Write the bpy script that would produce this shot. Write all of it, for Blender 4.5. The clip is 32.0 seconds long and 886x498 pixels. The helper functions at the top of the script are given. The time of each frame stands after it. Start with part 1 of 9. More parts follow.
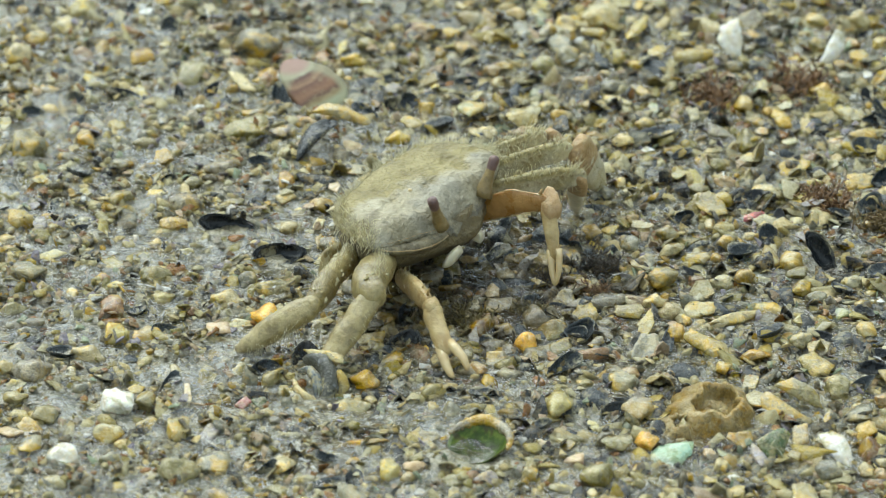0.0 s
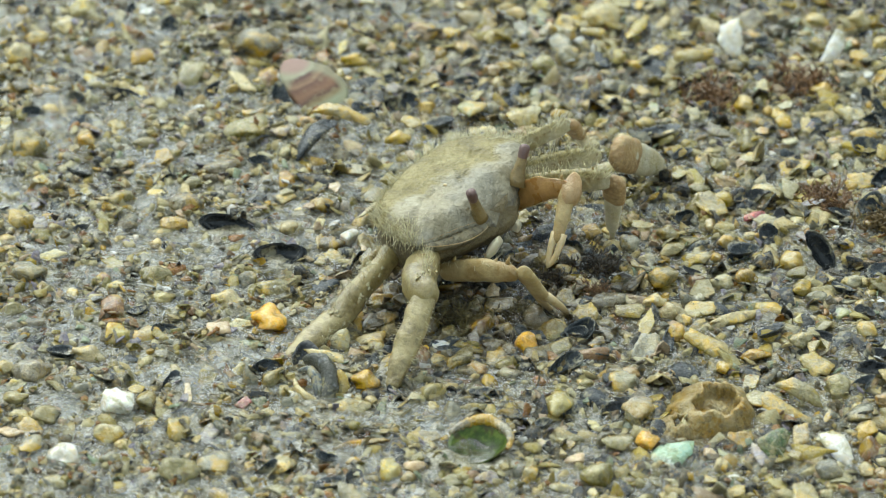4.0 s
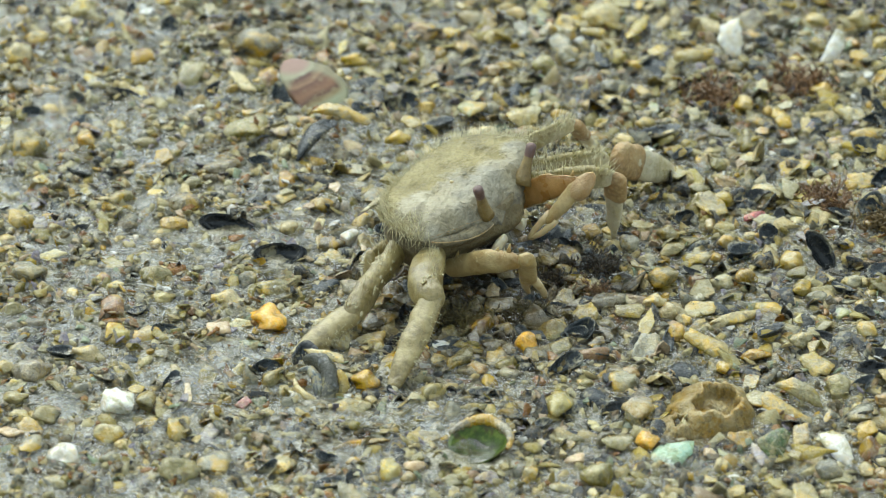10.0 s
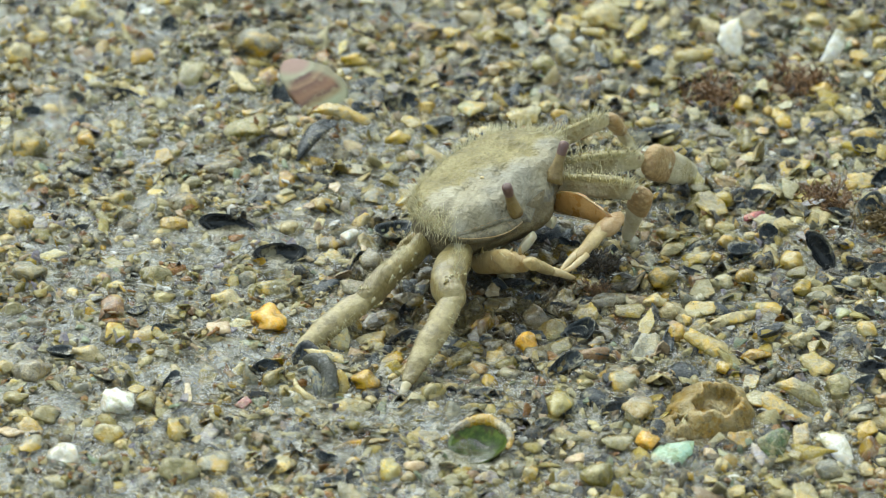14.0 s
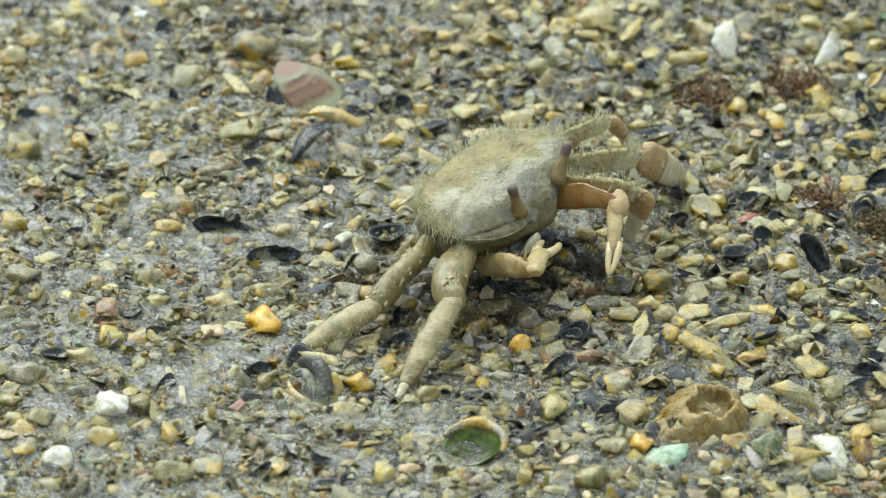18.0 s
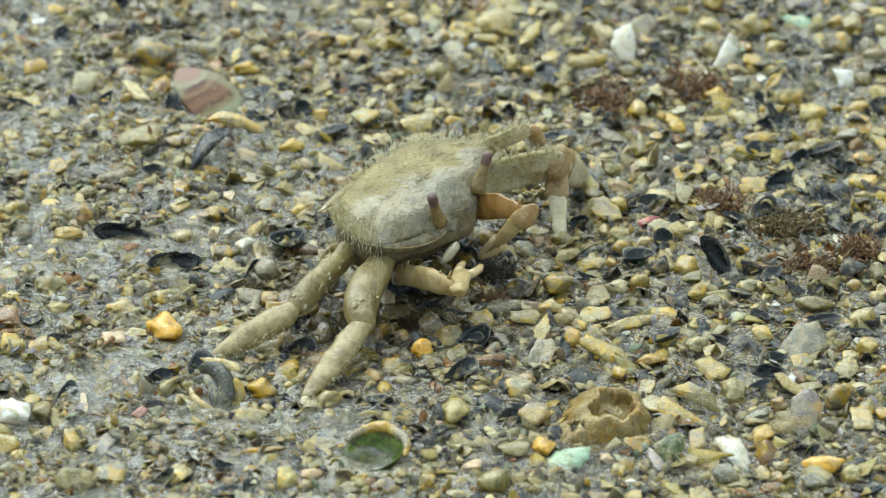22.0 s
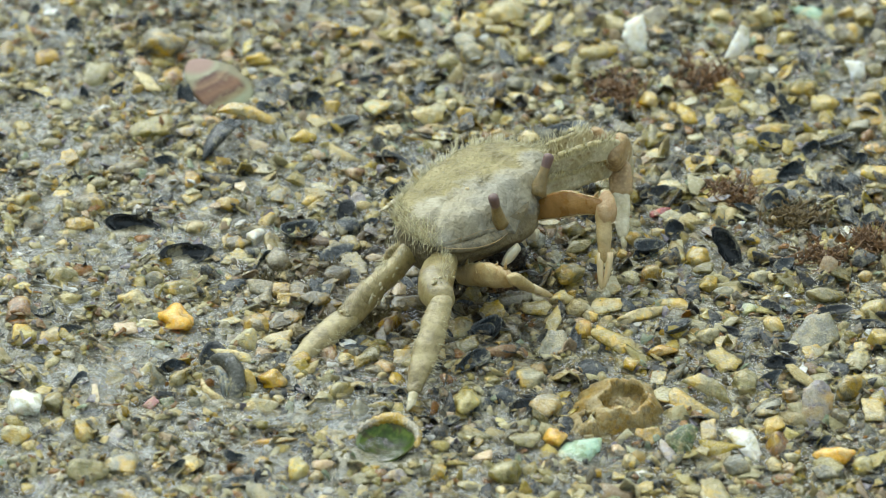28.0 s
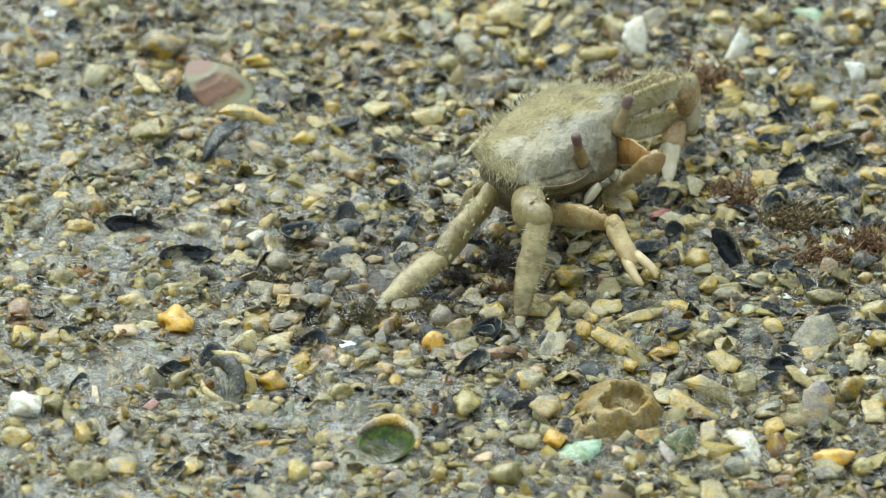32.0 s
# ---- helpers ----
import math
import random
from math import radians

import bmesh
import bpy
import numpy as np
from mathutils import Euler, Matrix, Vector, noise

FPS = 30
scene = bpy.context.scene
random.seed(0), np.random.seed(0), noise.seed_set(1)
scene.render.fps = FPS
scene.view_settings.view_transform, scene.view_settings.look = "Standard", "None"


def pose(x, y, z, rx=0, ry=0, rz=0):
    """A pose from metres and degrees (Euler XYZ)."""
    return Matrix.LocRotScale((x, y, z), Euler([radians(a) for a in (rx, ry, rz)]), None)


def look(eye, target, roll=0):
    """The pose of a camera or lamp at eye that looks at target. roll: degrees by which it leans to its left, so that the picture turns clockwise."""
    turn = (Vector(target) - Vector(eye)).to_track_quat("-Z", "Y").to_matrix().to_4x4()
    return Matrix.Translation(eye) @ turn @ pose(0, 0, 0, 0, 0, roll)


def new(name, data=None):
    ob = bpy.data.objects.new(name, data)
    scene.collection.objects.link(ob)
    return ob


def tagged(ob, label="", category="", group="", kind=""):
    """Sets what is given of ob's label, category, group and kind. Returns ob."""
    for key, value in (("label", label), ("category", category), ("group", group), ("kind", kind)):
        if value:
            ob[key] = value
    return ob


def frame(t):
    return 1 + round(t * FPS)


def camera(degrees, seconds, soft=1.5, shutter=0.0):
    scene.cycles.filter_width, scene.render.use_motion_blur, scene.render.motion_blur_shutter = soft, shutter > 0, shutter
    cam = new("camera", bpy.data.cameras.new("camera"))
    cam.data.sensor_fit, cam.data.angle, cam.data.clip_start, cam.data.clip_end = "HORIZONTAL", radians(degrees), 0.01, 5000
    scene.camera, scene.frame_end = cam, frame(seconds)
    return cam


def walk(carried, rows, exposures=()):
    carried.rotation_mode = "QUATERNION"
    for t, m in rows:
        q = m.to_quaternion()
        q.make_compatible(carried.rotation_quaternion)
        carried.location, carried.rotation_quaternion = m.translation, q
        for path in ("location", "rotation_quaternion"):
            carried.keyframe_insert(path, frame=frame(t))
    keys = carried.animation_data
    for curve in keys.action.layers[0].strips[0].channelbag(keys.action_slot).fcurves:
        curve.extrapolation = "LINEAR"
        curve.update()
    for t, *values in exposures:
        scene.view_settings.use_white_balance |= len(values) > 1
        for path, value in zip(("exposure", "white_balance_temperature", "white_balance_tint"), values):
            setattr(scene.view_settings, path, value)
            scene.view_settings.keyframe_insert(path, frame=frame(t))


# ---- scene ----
cam = camera(7.5, 32.0, soft=1.0, shutter=0.4)
cam.data.dof.use_dof = True
cam.data.dof.focus_distance = 0.782
cam.data.dof.aperture_fstop = 52.0
walk(cam, [
    (0, pose(0, -0.70636, 0.37558, 62.0023, -0.0225, 0.0091)),
    (0.5, pose(0, -0.70636, 0.37558, 62.0022, -0.016, 0.0221)),
    (1, pose(0, -0.70636, 0.37558, 62.0012, -0.0313, 0.017)),
    (2.5, pose(0, -0.70636, 0.37558, 62, 0, 0)),
    (5.5, pose(0, -0.70636, 0.37558, 62, 0, 0)),
    (9, pose(0, -0.70636, 0.37558, 62, 0, 0)),
    (14, pose(0, -0.70636, 0.37558, 62, 0, 0)),
    (14.5, pose(0, -0.70636, 0.37558, 62, 0, 0)),
    (16.5, pose(0, -0.70636, 0.37558, 61.9998, -0.0272, -0.0007)),
    (17, pose(0, -0.70636, 0.37558, 62.0212, -0.003, -0.0344)),
    (17.5, pose(0, -0.70636, 0.37558, 62.0189, -0.0214, -0.0336)),
    (18, pose(0, -0.70636, 0.37558, 62.0213, -0.0089, -0.0515)),
    (18.5, pose(0, -0.70636, 0.37558, 62.0452, -0.0292, -0.0603)),
    (19, pose(0, -0.70636, 0.37558, 62.051, -0.0116, -0.0882)),
    (19.5, pose(0, -0.70636, 0.37558, 62.0327, -0.0138, -0.2974)),
    (20, pose(0, -0.70636, 0.37558, 62.0405, -0.0083, -0.471)),
    (20.5, pose(0, -0.70636, 0.37558, 62.0415, 0.0177, -0.6051)),
    (21, pose(0, -0.70636, 0.37558, 62.051, 0.0009, -0.778)),
    (21.5, pose(0, -0.70636, 0.37558, 62.059, -0.0334, -0.8445)),
    (22, pose(0, -0.70636, 0.37558, 62.0597, 0.0047, -1.0108)),
    (22.5, pose(0, -0.70636, 0.37558, 62.0347, -0.0242, -1.062)),
    (23, pose(0, -0.70636, 0.37558, 62.0006, -0.0176, -1.0513)),
    (23.5, pose(0, -0.70636, 0.37558, 61.9892, 0.0342, -0.9528)),
    (24, pose(0, -0.70636, 0.37558, 61.9874, 0.0072, -0.8959)),
    (24.5, pose(0, -0.70636, 0.37558, 61.9856, 0.0263, -0.9132)),
    (25, pose(0, -0.70636, 0.37558, 61.9856, 0.0263, -0.9132)),
    (25.5, pose(0, -0.70636, 0.37558, 61.9856, 0.0263, -0.9132)),
    (27.5, pose(0, -0.70636, 0.37558, 61.9856, 0.0263, -0.9132)),
    (30, pose(0, -0.70636, 0.37558, 61.9856, 0.0263, -0.9132)),
    (31, pose(0, -0.70636, 0.37558, 61.9856, 0.0263, -0.9132)),
    (31.5, pose(0, -0.70636, 0.37558, 61.9856, 0.0263, -0.9132)),
    (32, pose(0, -0.70636, 0.37558, 61.998, 0.0425, -0.9228))],
    exposures=[(0, 0.93, 5950, -4), (32, 0.93, 5950, -4)])

# ---- daylight under a bright overcast sky
world = bpy.data.worlds.new("sky")
scene.world = world
world.use_nodes = True
wn = world.node_tree.nodes
sky = wn.new("ShaderNodeTexSky")
sky.sky_type = "NISHITA"
sky.sun_disc = False
sky.sun_elevation = radians(55)
sky.sun_rotation = radians(-32.6)
sky.air_density, sky.dust_density, sky.ozone_density = 1.0, 4.0, 1.0
cloud = wn.new("ShaderNodeMix")
cloud.data_type = "RGBA"
cloud.inputs[0].default_value = 0.6
cloud.inputs[7].default_value = (6.2, 6.3, 6.3, 1.0)
world.node_tree.links.new(sky.outputs["Color"], cloud.inputs[6])
world.node_tree.links.new(cloud.outputs[2], wn["Background"].inputs["Color"])
wn["Background"].inputs["Strength"].default_value = 0.095
lamp = bpy.data.lights.new("sun", "SUN")
lamp.energy, lamp.angle, lamp.color = 1.6, radians(75), (1.0, 0.96, 0.90)
sun = new("sun", lamp)
sun.matrix_world = look((-0.32, 0.5, 0.85), (0, 0, 0))

MM = 0.001
rng = np.random.default_rng(11)


# ---- materials
def srgb(r, g, b):
    return tuple(((c / 255 + 0.055) / 1.055) ** 2.4 if c > 10 else c / 255 / 12.92 for c in (r, g, b)) + (1.0,)


PALETTE = {
    "white": (246, 244, 236), "palewhite": (222, 213, 172), "pale": (200, 189, 142), "cream": (230, 211, 156),
    "paleyellow": (226, 210, 136), "yellow": (204, 180, 88), "gold": (198, 164, 80), "amber": (250, 200, 104),
    "olive": (146, 136, 76), "greyolive": (128, 126, 108), "green": (62, 88, 24), "aqua": (178, 206, 180),
    "paleaqua": (166, 178, 146), "pinkorange": (204, 168, 112), "rust": (152, 108, 62), "pink": (218, 132, 140),
    "pinkcream": (212, 188, 156), "pinkgrey": (162, 152, 132), "purple": (158, 150, 160), "grey": (134, 132, 112),
    "dark": (46, 48, 45), "black": (29, 33, 36), "brown": (100, 90, 62), "tan": (188, 172, 108)}


class Nodes:
    """Small wrapper that adds nodes to one material and links them."""

    def __init__(self, name):
        self.mat = bpy.data.materials.new(name)
        self.mat.use_nodes = True
        self.tree = self.mat.node_tree
        self.bsdf = self.tree.nodes["Principled BSDF"]

    def add(self, kind, **inputs):
        n = self.tree.nodes.new(kind)
        for k, v in inputs.items():
            self.put(v, n.inputs[k.replace("_", " ")])
        return n

    def put(self, value, socket):
        if isinstance(value, bpy.types.NodeSocket):
            self.tree.links.new(value, socket)
        else:
            socket.default_value = value

    def noise(self, where, scale, detail=4.0, rough=0.6):
        return self.add("ShaderNodeTexNoise", Vector=where, Scale=scale, Detail=detail, Roughness=rough).outputs["Fac"]

    def math(self, op, a, b=0.0):
        n = self.tree.nodes.new("ShaderNodeMath")
        n.operation = op
        self.put(a, n.inputs[0])
        self.put(b, n.inputs[1])
        return n.outputs[0]

    def span(self, value, a, b, c, d):
        n = self.add("ShaderNodeMapRange")
        for i, v in enumerate((value, a, b, c, d)):
            self.put(v, n.inputs[i])
        return n.outputs[0]

    def mix(self, fac, a, b, blend="MIX"):
        n = self.tree.nodes.new("ShaderNodeMix")
        n.data_type, n.blend_type = "RGBA", blend
        self.put(fac, n.inputs[0])
        self.put(a, n.inputs[6])
        self.put(b, n.inputs[7])
        return n.outputs[2]

    def ramp(self, value, stops, step=False):
        n = self.add("ShaderNodeValToRGB", Fac=value)
        n.color_ramp.interpolation = "CONSTANT" if step else "LINEAR"
        while len(n.color_ramp.elements) < len(stops):
            n.color_ramp.elements.new(0.5)
        for e, (p, c) in zip(n.color_ramp.elements, stops):
            e.position, e.color = p, c
        return n.outputs[0]

    def bump(self, height, strength, distance):
        n = self.add("ShaderNodeBump", Height=height, Strength=strength, Distance=distance)
        self.put(n.outputs[0], self.bsdf.inputs["Normal"])
        wet = self.add("ShaderNodeBump", Height=height, Strength=strength * 0.4, Distance=distance * 0.05)
        self.put(wet.outputs[0], self.bsdf.inputs["Coat Normal"])

    def finish(self, color, rough, coat=0.0, spec=0.5):
        self.put(color, self.bsdf.inputs["Base Color"])
        self.put(rough, self.bsdf.inputs["Roughness"])
        self.put(coat, self.bsdf.inputs["Coat Weight"])
        self.put(0.13, self.bsdf.inputs["Coat Roughness"])
        self.put(spec, self.bsdf.inputs["Specular IOR Level"])
        return self.mat


def position(m):
    return m.tree.nodes.new("ShaderNodeNewGeometry").outputs["Position"]


def in_thing(m):
    return m.tree.nodes.new("ShaderNodeTexCoord").outputs["Object"]


SILT = srgb(176, 167, 130)


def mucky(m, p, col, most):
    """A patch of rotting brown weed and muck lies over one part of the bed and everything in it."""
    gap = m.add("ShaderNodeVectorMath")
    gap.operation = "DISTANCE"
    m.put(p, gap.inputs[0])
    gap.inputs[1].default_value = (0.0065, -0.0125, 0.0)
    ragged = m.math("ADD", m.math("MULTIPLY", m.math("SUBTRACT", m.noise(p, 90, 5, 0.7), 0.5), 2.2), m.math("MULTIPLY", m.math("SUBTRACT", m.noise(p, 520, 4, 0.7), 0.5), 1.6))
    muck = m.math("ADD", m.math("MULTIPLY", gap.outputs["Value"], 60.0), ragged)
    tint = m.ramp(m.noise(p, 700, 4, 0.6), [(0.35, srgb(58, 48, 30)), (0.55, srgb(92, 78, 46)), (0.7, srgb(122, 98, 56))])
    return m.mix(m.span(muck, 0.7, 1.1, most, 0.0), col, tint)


def stone_material(name, rgb, rough=0.3, silt=0.62, stain=1.0, coat=0.7):
    """Wet stone: cloudy colour, ochre and dark stains, silt clinging in ragged patches."""
    m = Nodes(name)
    p = position(m)
    rnd = m.add("ShaderNodeObjectInfo").outputs["Random"]
    base = srgb(*rgb)
    deep = tuple(c * k for c, k in zip(base[:3], (0.58, 0.56, 0.42))) + (1.0,)
    warp = m.add("ShaderNodeVectorMath")
    warp.operation = "MULTIPLY_ADD"
    m.put(m.add("ShaderNodeTexNoise", Vector=p, Scale=500.0, Detail=2.0).outputs["Color"], warp.inputs[0])
    warp.inputs[1].default_value = (0.0016, 0.0016, 0.0016)
    m.put(p, warp.inputs[2])
    w = warp.outputs[0]
    blotch = m.noise(w, 700, 4, 0.65)
    grain = m.noise(p, 4200, 3)
    light = tuple(c * 0.5 + k * 0.5 for c, k in zip(base[:3], srgb(230, 214, 166)[:3])) + (1.0,)
    col = m.ramp(m.noise(w, 520, 5, 0.65), [(0.38, deep), (0.48, base), (0.53, base), (0.62, light)])
    col = m.mix(m.span(m.math("FRACT", m.math("MULTIPLY", rnd, 91.7)), 0, 1, 0.0, 0.22 * stain), col, srgb(176, 172, 150))
    tone = m.span(rnd, 0, 1, 0.44 if stain > 0.5 else 0.78, 0.8 if stain > 0.5 else 1.0)
    col = m.mix(1.0, col, m.add("ShaderNodeCombineColor", Red=tone, Green=tone, Blue=tone).outputs[0], "MULTIPLY")
    ochre = tuple(c * k for c, k in zip(base[:3], (0.97, 0.82, 0.42))) + (1.0,)
    col = m.mix(m.span(m.noise(w, 430, 4, 0.7), 0.53, 0.62, 0.0, 0.7 * stain), col, ochre)
    col = m.mix(m.span(m.noise(w, 1300, 5, 0.7), 0.54, 0.64, 0.0, 0.58 * stain), col, srgb(64, 60, 44))
    honey = m.math("MULTIPLY", m.span(m.math("FRACT", m.math("MULTIPLY", rnd, 37.3)), 0.45, 0.75, 0.0, 0.75 * stain), m.span(m.noise(w, 300, 3, 0.6), 0.47, 0.58, 0, 1))
    col = m.mix(honey, col, srgb(194, 160, 66))
    col = m.mix(m.span(grain, 0.5, 0.7, 0.0, 0.3), col, light)
    col = m.add("ShaderNodeHueSaturation", Saturation=1.14, Value=0.96, Color=col).outputs[0]
    col = m.mix(m.math("MULTIPLY", m.span(m.noise(w, 360, 6, 0.7), 0.48, 0.6, 0, 1), silt), col, SILT)
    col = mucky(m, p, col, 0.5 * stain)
    m.bump(m.math("ADD", m.math("MULTIPLY", blotch, 0.8), m.math("MULTIPLY", grain, 0.25)), 0.8, 0.0008)
    m.bsdf.inputs["Subsurface Weight"].default_value = 0.5
    m.bsdf.inputs["Subsurface Radius"].default_value = (1.0, 0.8, 0.45)
    m.bsdf.inputs["Subsurface Scale"].default_value = 0.0008
    return m.finish(col, m.span(blotch, 0.35, 0.65, rough - 0.2, rough + 0.1), coat)


def shell_material(name, rgb, inner=(150, 152, 156), rough=0.24):
    """Bivalve shell: fine growth bands run across the valve from the beak."""
    m = Nodes(name)
    p, o = position(m), in_thing(m)
    base = srgb(*rgb)
    sep = m.add("ShaderNodeSeparateXYZ", Vector=o)
    wob = m.noise(o, 3.0, 2)
    far = m.add("ShaderNodeVectorMath", Vector=o)
    far.operation = "LENGTH"
    band = m.noise(m.add("ShaderNodeCombineXYZ", X=m.math("ADD", m.math("MULTIPLY", sep.outputs[0], 14.0), wob)).outputs[0], 1.6, 3)
    col = m.mix(m.span(band, 0.4, 0.65, 0, 0.6), base, srgb(*[min(255, c * 1.5 + k) for c, k in zip(rgb, (4, 8, 8))]))
    col = m.mix(m.span(m.noise(p, 900, 4), 0.56, 0.68, 0, 0.5), col, srgb(*inner))
    edge = m.add("ShaderNodeVectorMath", Vector=m.add("ShaderNodeCombineXYZ", X=sep.outputs[0], Y=m.math("MULTIPLY", sep.outputs[1], 1.5)).outputs[0])
    edge.operation = "LENGTH"
    rim = m.math("ADD", edge.outputs["Value"], m.math("MULTIPLY", m.math("SUBTRACT", m.noise(o, 5.0, 4), 0.5), 0.5))
    col = m.mix(m.span(rim, 0.93, 1.05, 0, 0.55), col, srgb(170, 158, 118))
    col = m.mix(m.span(m.noise(p, 420, 6, 0.75), 0.54, 0.62, 0, 0.62), col, SILT)
    m.bump(m.math("ADD", m.math("MULTIPLY", band, 1.0), m.noise(p, 2600, 3)), 0.7, 0.0004)
    return m.finish(col, m.span(m.noise(p, 1500, 2), 0.3, 0.7, rough - 0.08, rough + 0.18), 0.4, 0.5)


CLEAN = ("white", "aqua", "amber", "pinkcream")
STONES = {k: stone_material("stone " + k, v, silt=0.2 if k in CLEAN else 0.42, stain=0.3 if k in CLEAN else 1.0) for k, v in PALETTE.items() if k not in ("dark", "black")}
STONES["dark"] = shell_material("dark shell", (20, 28, 32), (66, 78, 84))
STONES["black"] = shell_material("black shell", (14, 18, 21), (50, 60, 66), 0.16)


def weed_material(name, rgb):
    m = Nodes(name)
    p = position(m)
    base = srgb(*rgb)
    col = m.mix(m.span(m.noise(p, 900, 4), 0.4, 0.62, 0, 1), base, tuple(c * 0.35 for c in base[:3]) + (1.0,))
    col = m.mix(m.span(m.noise(p, 2400, 3), 0.56, 0.68, 0, 0.5), col, srgb(160, 130, 72))
    m.bump(m.noise(p, 3000, 3), 0.6, 0.0003)
    return m.finish(col, 0.42, 0.3)


WEEDS = {k: weed_material("weed " + k, v) for k, v in (("rust", (140, 104, 64)), ("brown", (124, 104, 62)), ("dark", (58, 48, 32)), ("olive", (104, 92, 42)))}


def grit_material(name, colours, rough=0.36, contrast=1.0):
    """Loose pieces: each island takes one colour out of the list."""
    m = Nodes(name)
    p = position(m)
    rnd = m.tree.nodes.new("ShaderNodeNewGeometry").outputs["Random Per Island"]
    col = m.ramp(rnd, [(i / len(colours), srgb(*PALETTE[c])) for i, c in enumerate(colours)], True)
    tone = m.span(m.math("FRACT", m.math("MULTIPLY", rnd, 137.3)), 0, 1, 1.0 - 0.52 * contrast, 1.1 - 0.2 * contrast)
    col = m.mix(1.0, col, m.add("ShaderNodeCombineColor", Red=tone, Green=tone, Blue=tone).outputs[0], "MULTIPLY")
    blotch = m.noise(p, 1100, 4)
    col = m.add("ShaderNodeHueSaturation", Saturation=1.14, Value=0.96, Color=col).outputs[0]
    col = m.mix(m.span(blotch, 0.5, 0.64, 0, 0.42), col, SILT)
    col = m.mix(m.span(m.noise(p, 900, 4, 0.7), 0.52, 0.63, 0, 0.45), col, srgb(192, 158, 78))
    col = m.mix(m.span(m.noise(p, 2300, 4, 0.7), 0.56, 0.68, 0, 0.45 * contrast), col, srgb(56, 50, 36))
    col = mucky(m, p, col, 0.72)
    m.bump(m.noise(p, 2600, 5, 0.7), 0.9, 0.0007)
    return m.finish(col, m.span(blotch, 0.3, 0.7, rough - 0.16, rough + 0.16), 0.45)


def ground_material():
    m = Nodes("wet shelly silt")
    p = position(m)
    big, mid, fine, grain = (m.noise(p, s, 5) for s in (45, 260, 1300, 5200))
    col = m.ramp(mid, [(0.3, srgb(136, 127, 96)), (0.5, srgb(184, 176, 142)), (0.72, srgb(216, 210, 182))])
    cells = m.add("ShaderNodeTexVoronoi", Vector=p, Scale=850.0)
    speck = m.ramp(m.add("ShaderNodeSeparateColor", Color=cells.outputs["Color"]).outputs[0],
                   [(0.0, srgb(88, 80, 60)), (0.25, srgb(160, 150, 122)), (0.5, srgb(190, 180, 148)), (0.75, srgb(124, 116, 94)), (0.9, srgb(214, 208, 186))], True)
    col = m.mix(m.span(fine, 0.42, 0.6, 0.1, 0.55), col, speck)
    col = m.mix(m.span(big, 0.45, 0.62, 0.0, 0.4), col, srgb(132, 120, 90))
    for scale, width, much in ((330, 0.012, 0.6), (800, 0.016, 0.5)):
        thread = m.math("ABSOLUTE", m.math("SUBTRACT", m.noise(p, scale, 3, 0.55), 0.5))
        col = m.mix(m.span(thread, 0.0, width, much, 0.0), col, srgb(62, 58, 46))
    lumps = m.noise(p, 620, 5, 0.7)
    col = m.mix(m.span(lumps, 0.53, 0.62, 0, 0.5), col, srgb(104, 96, 78))
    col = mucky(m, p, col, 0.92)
    m.bump(m.math("ADD", m.math("ADD", fine, lumps), m.math("MULTIPLY", grain, 0.25)), 1.0, 0.0012)
    return m.finish(col, m.span(mid, 0.35, 0.65, 0.12, 0.36), 0.9)


GROUND = ground_material()


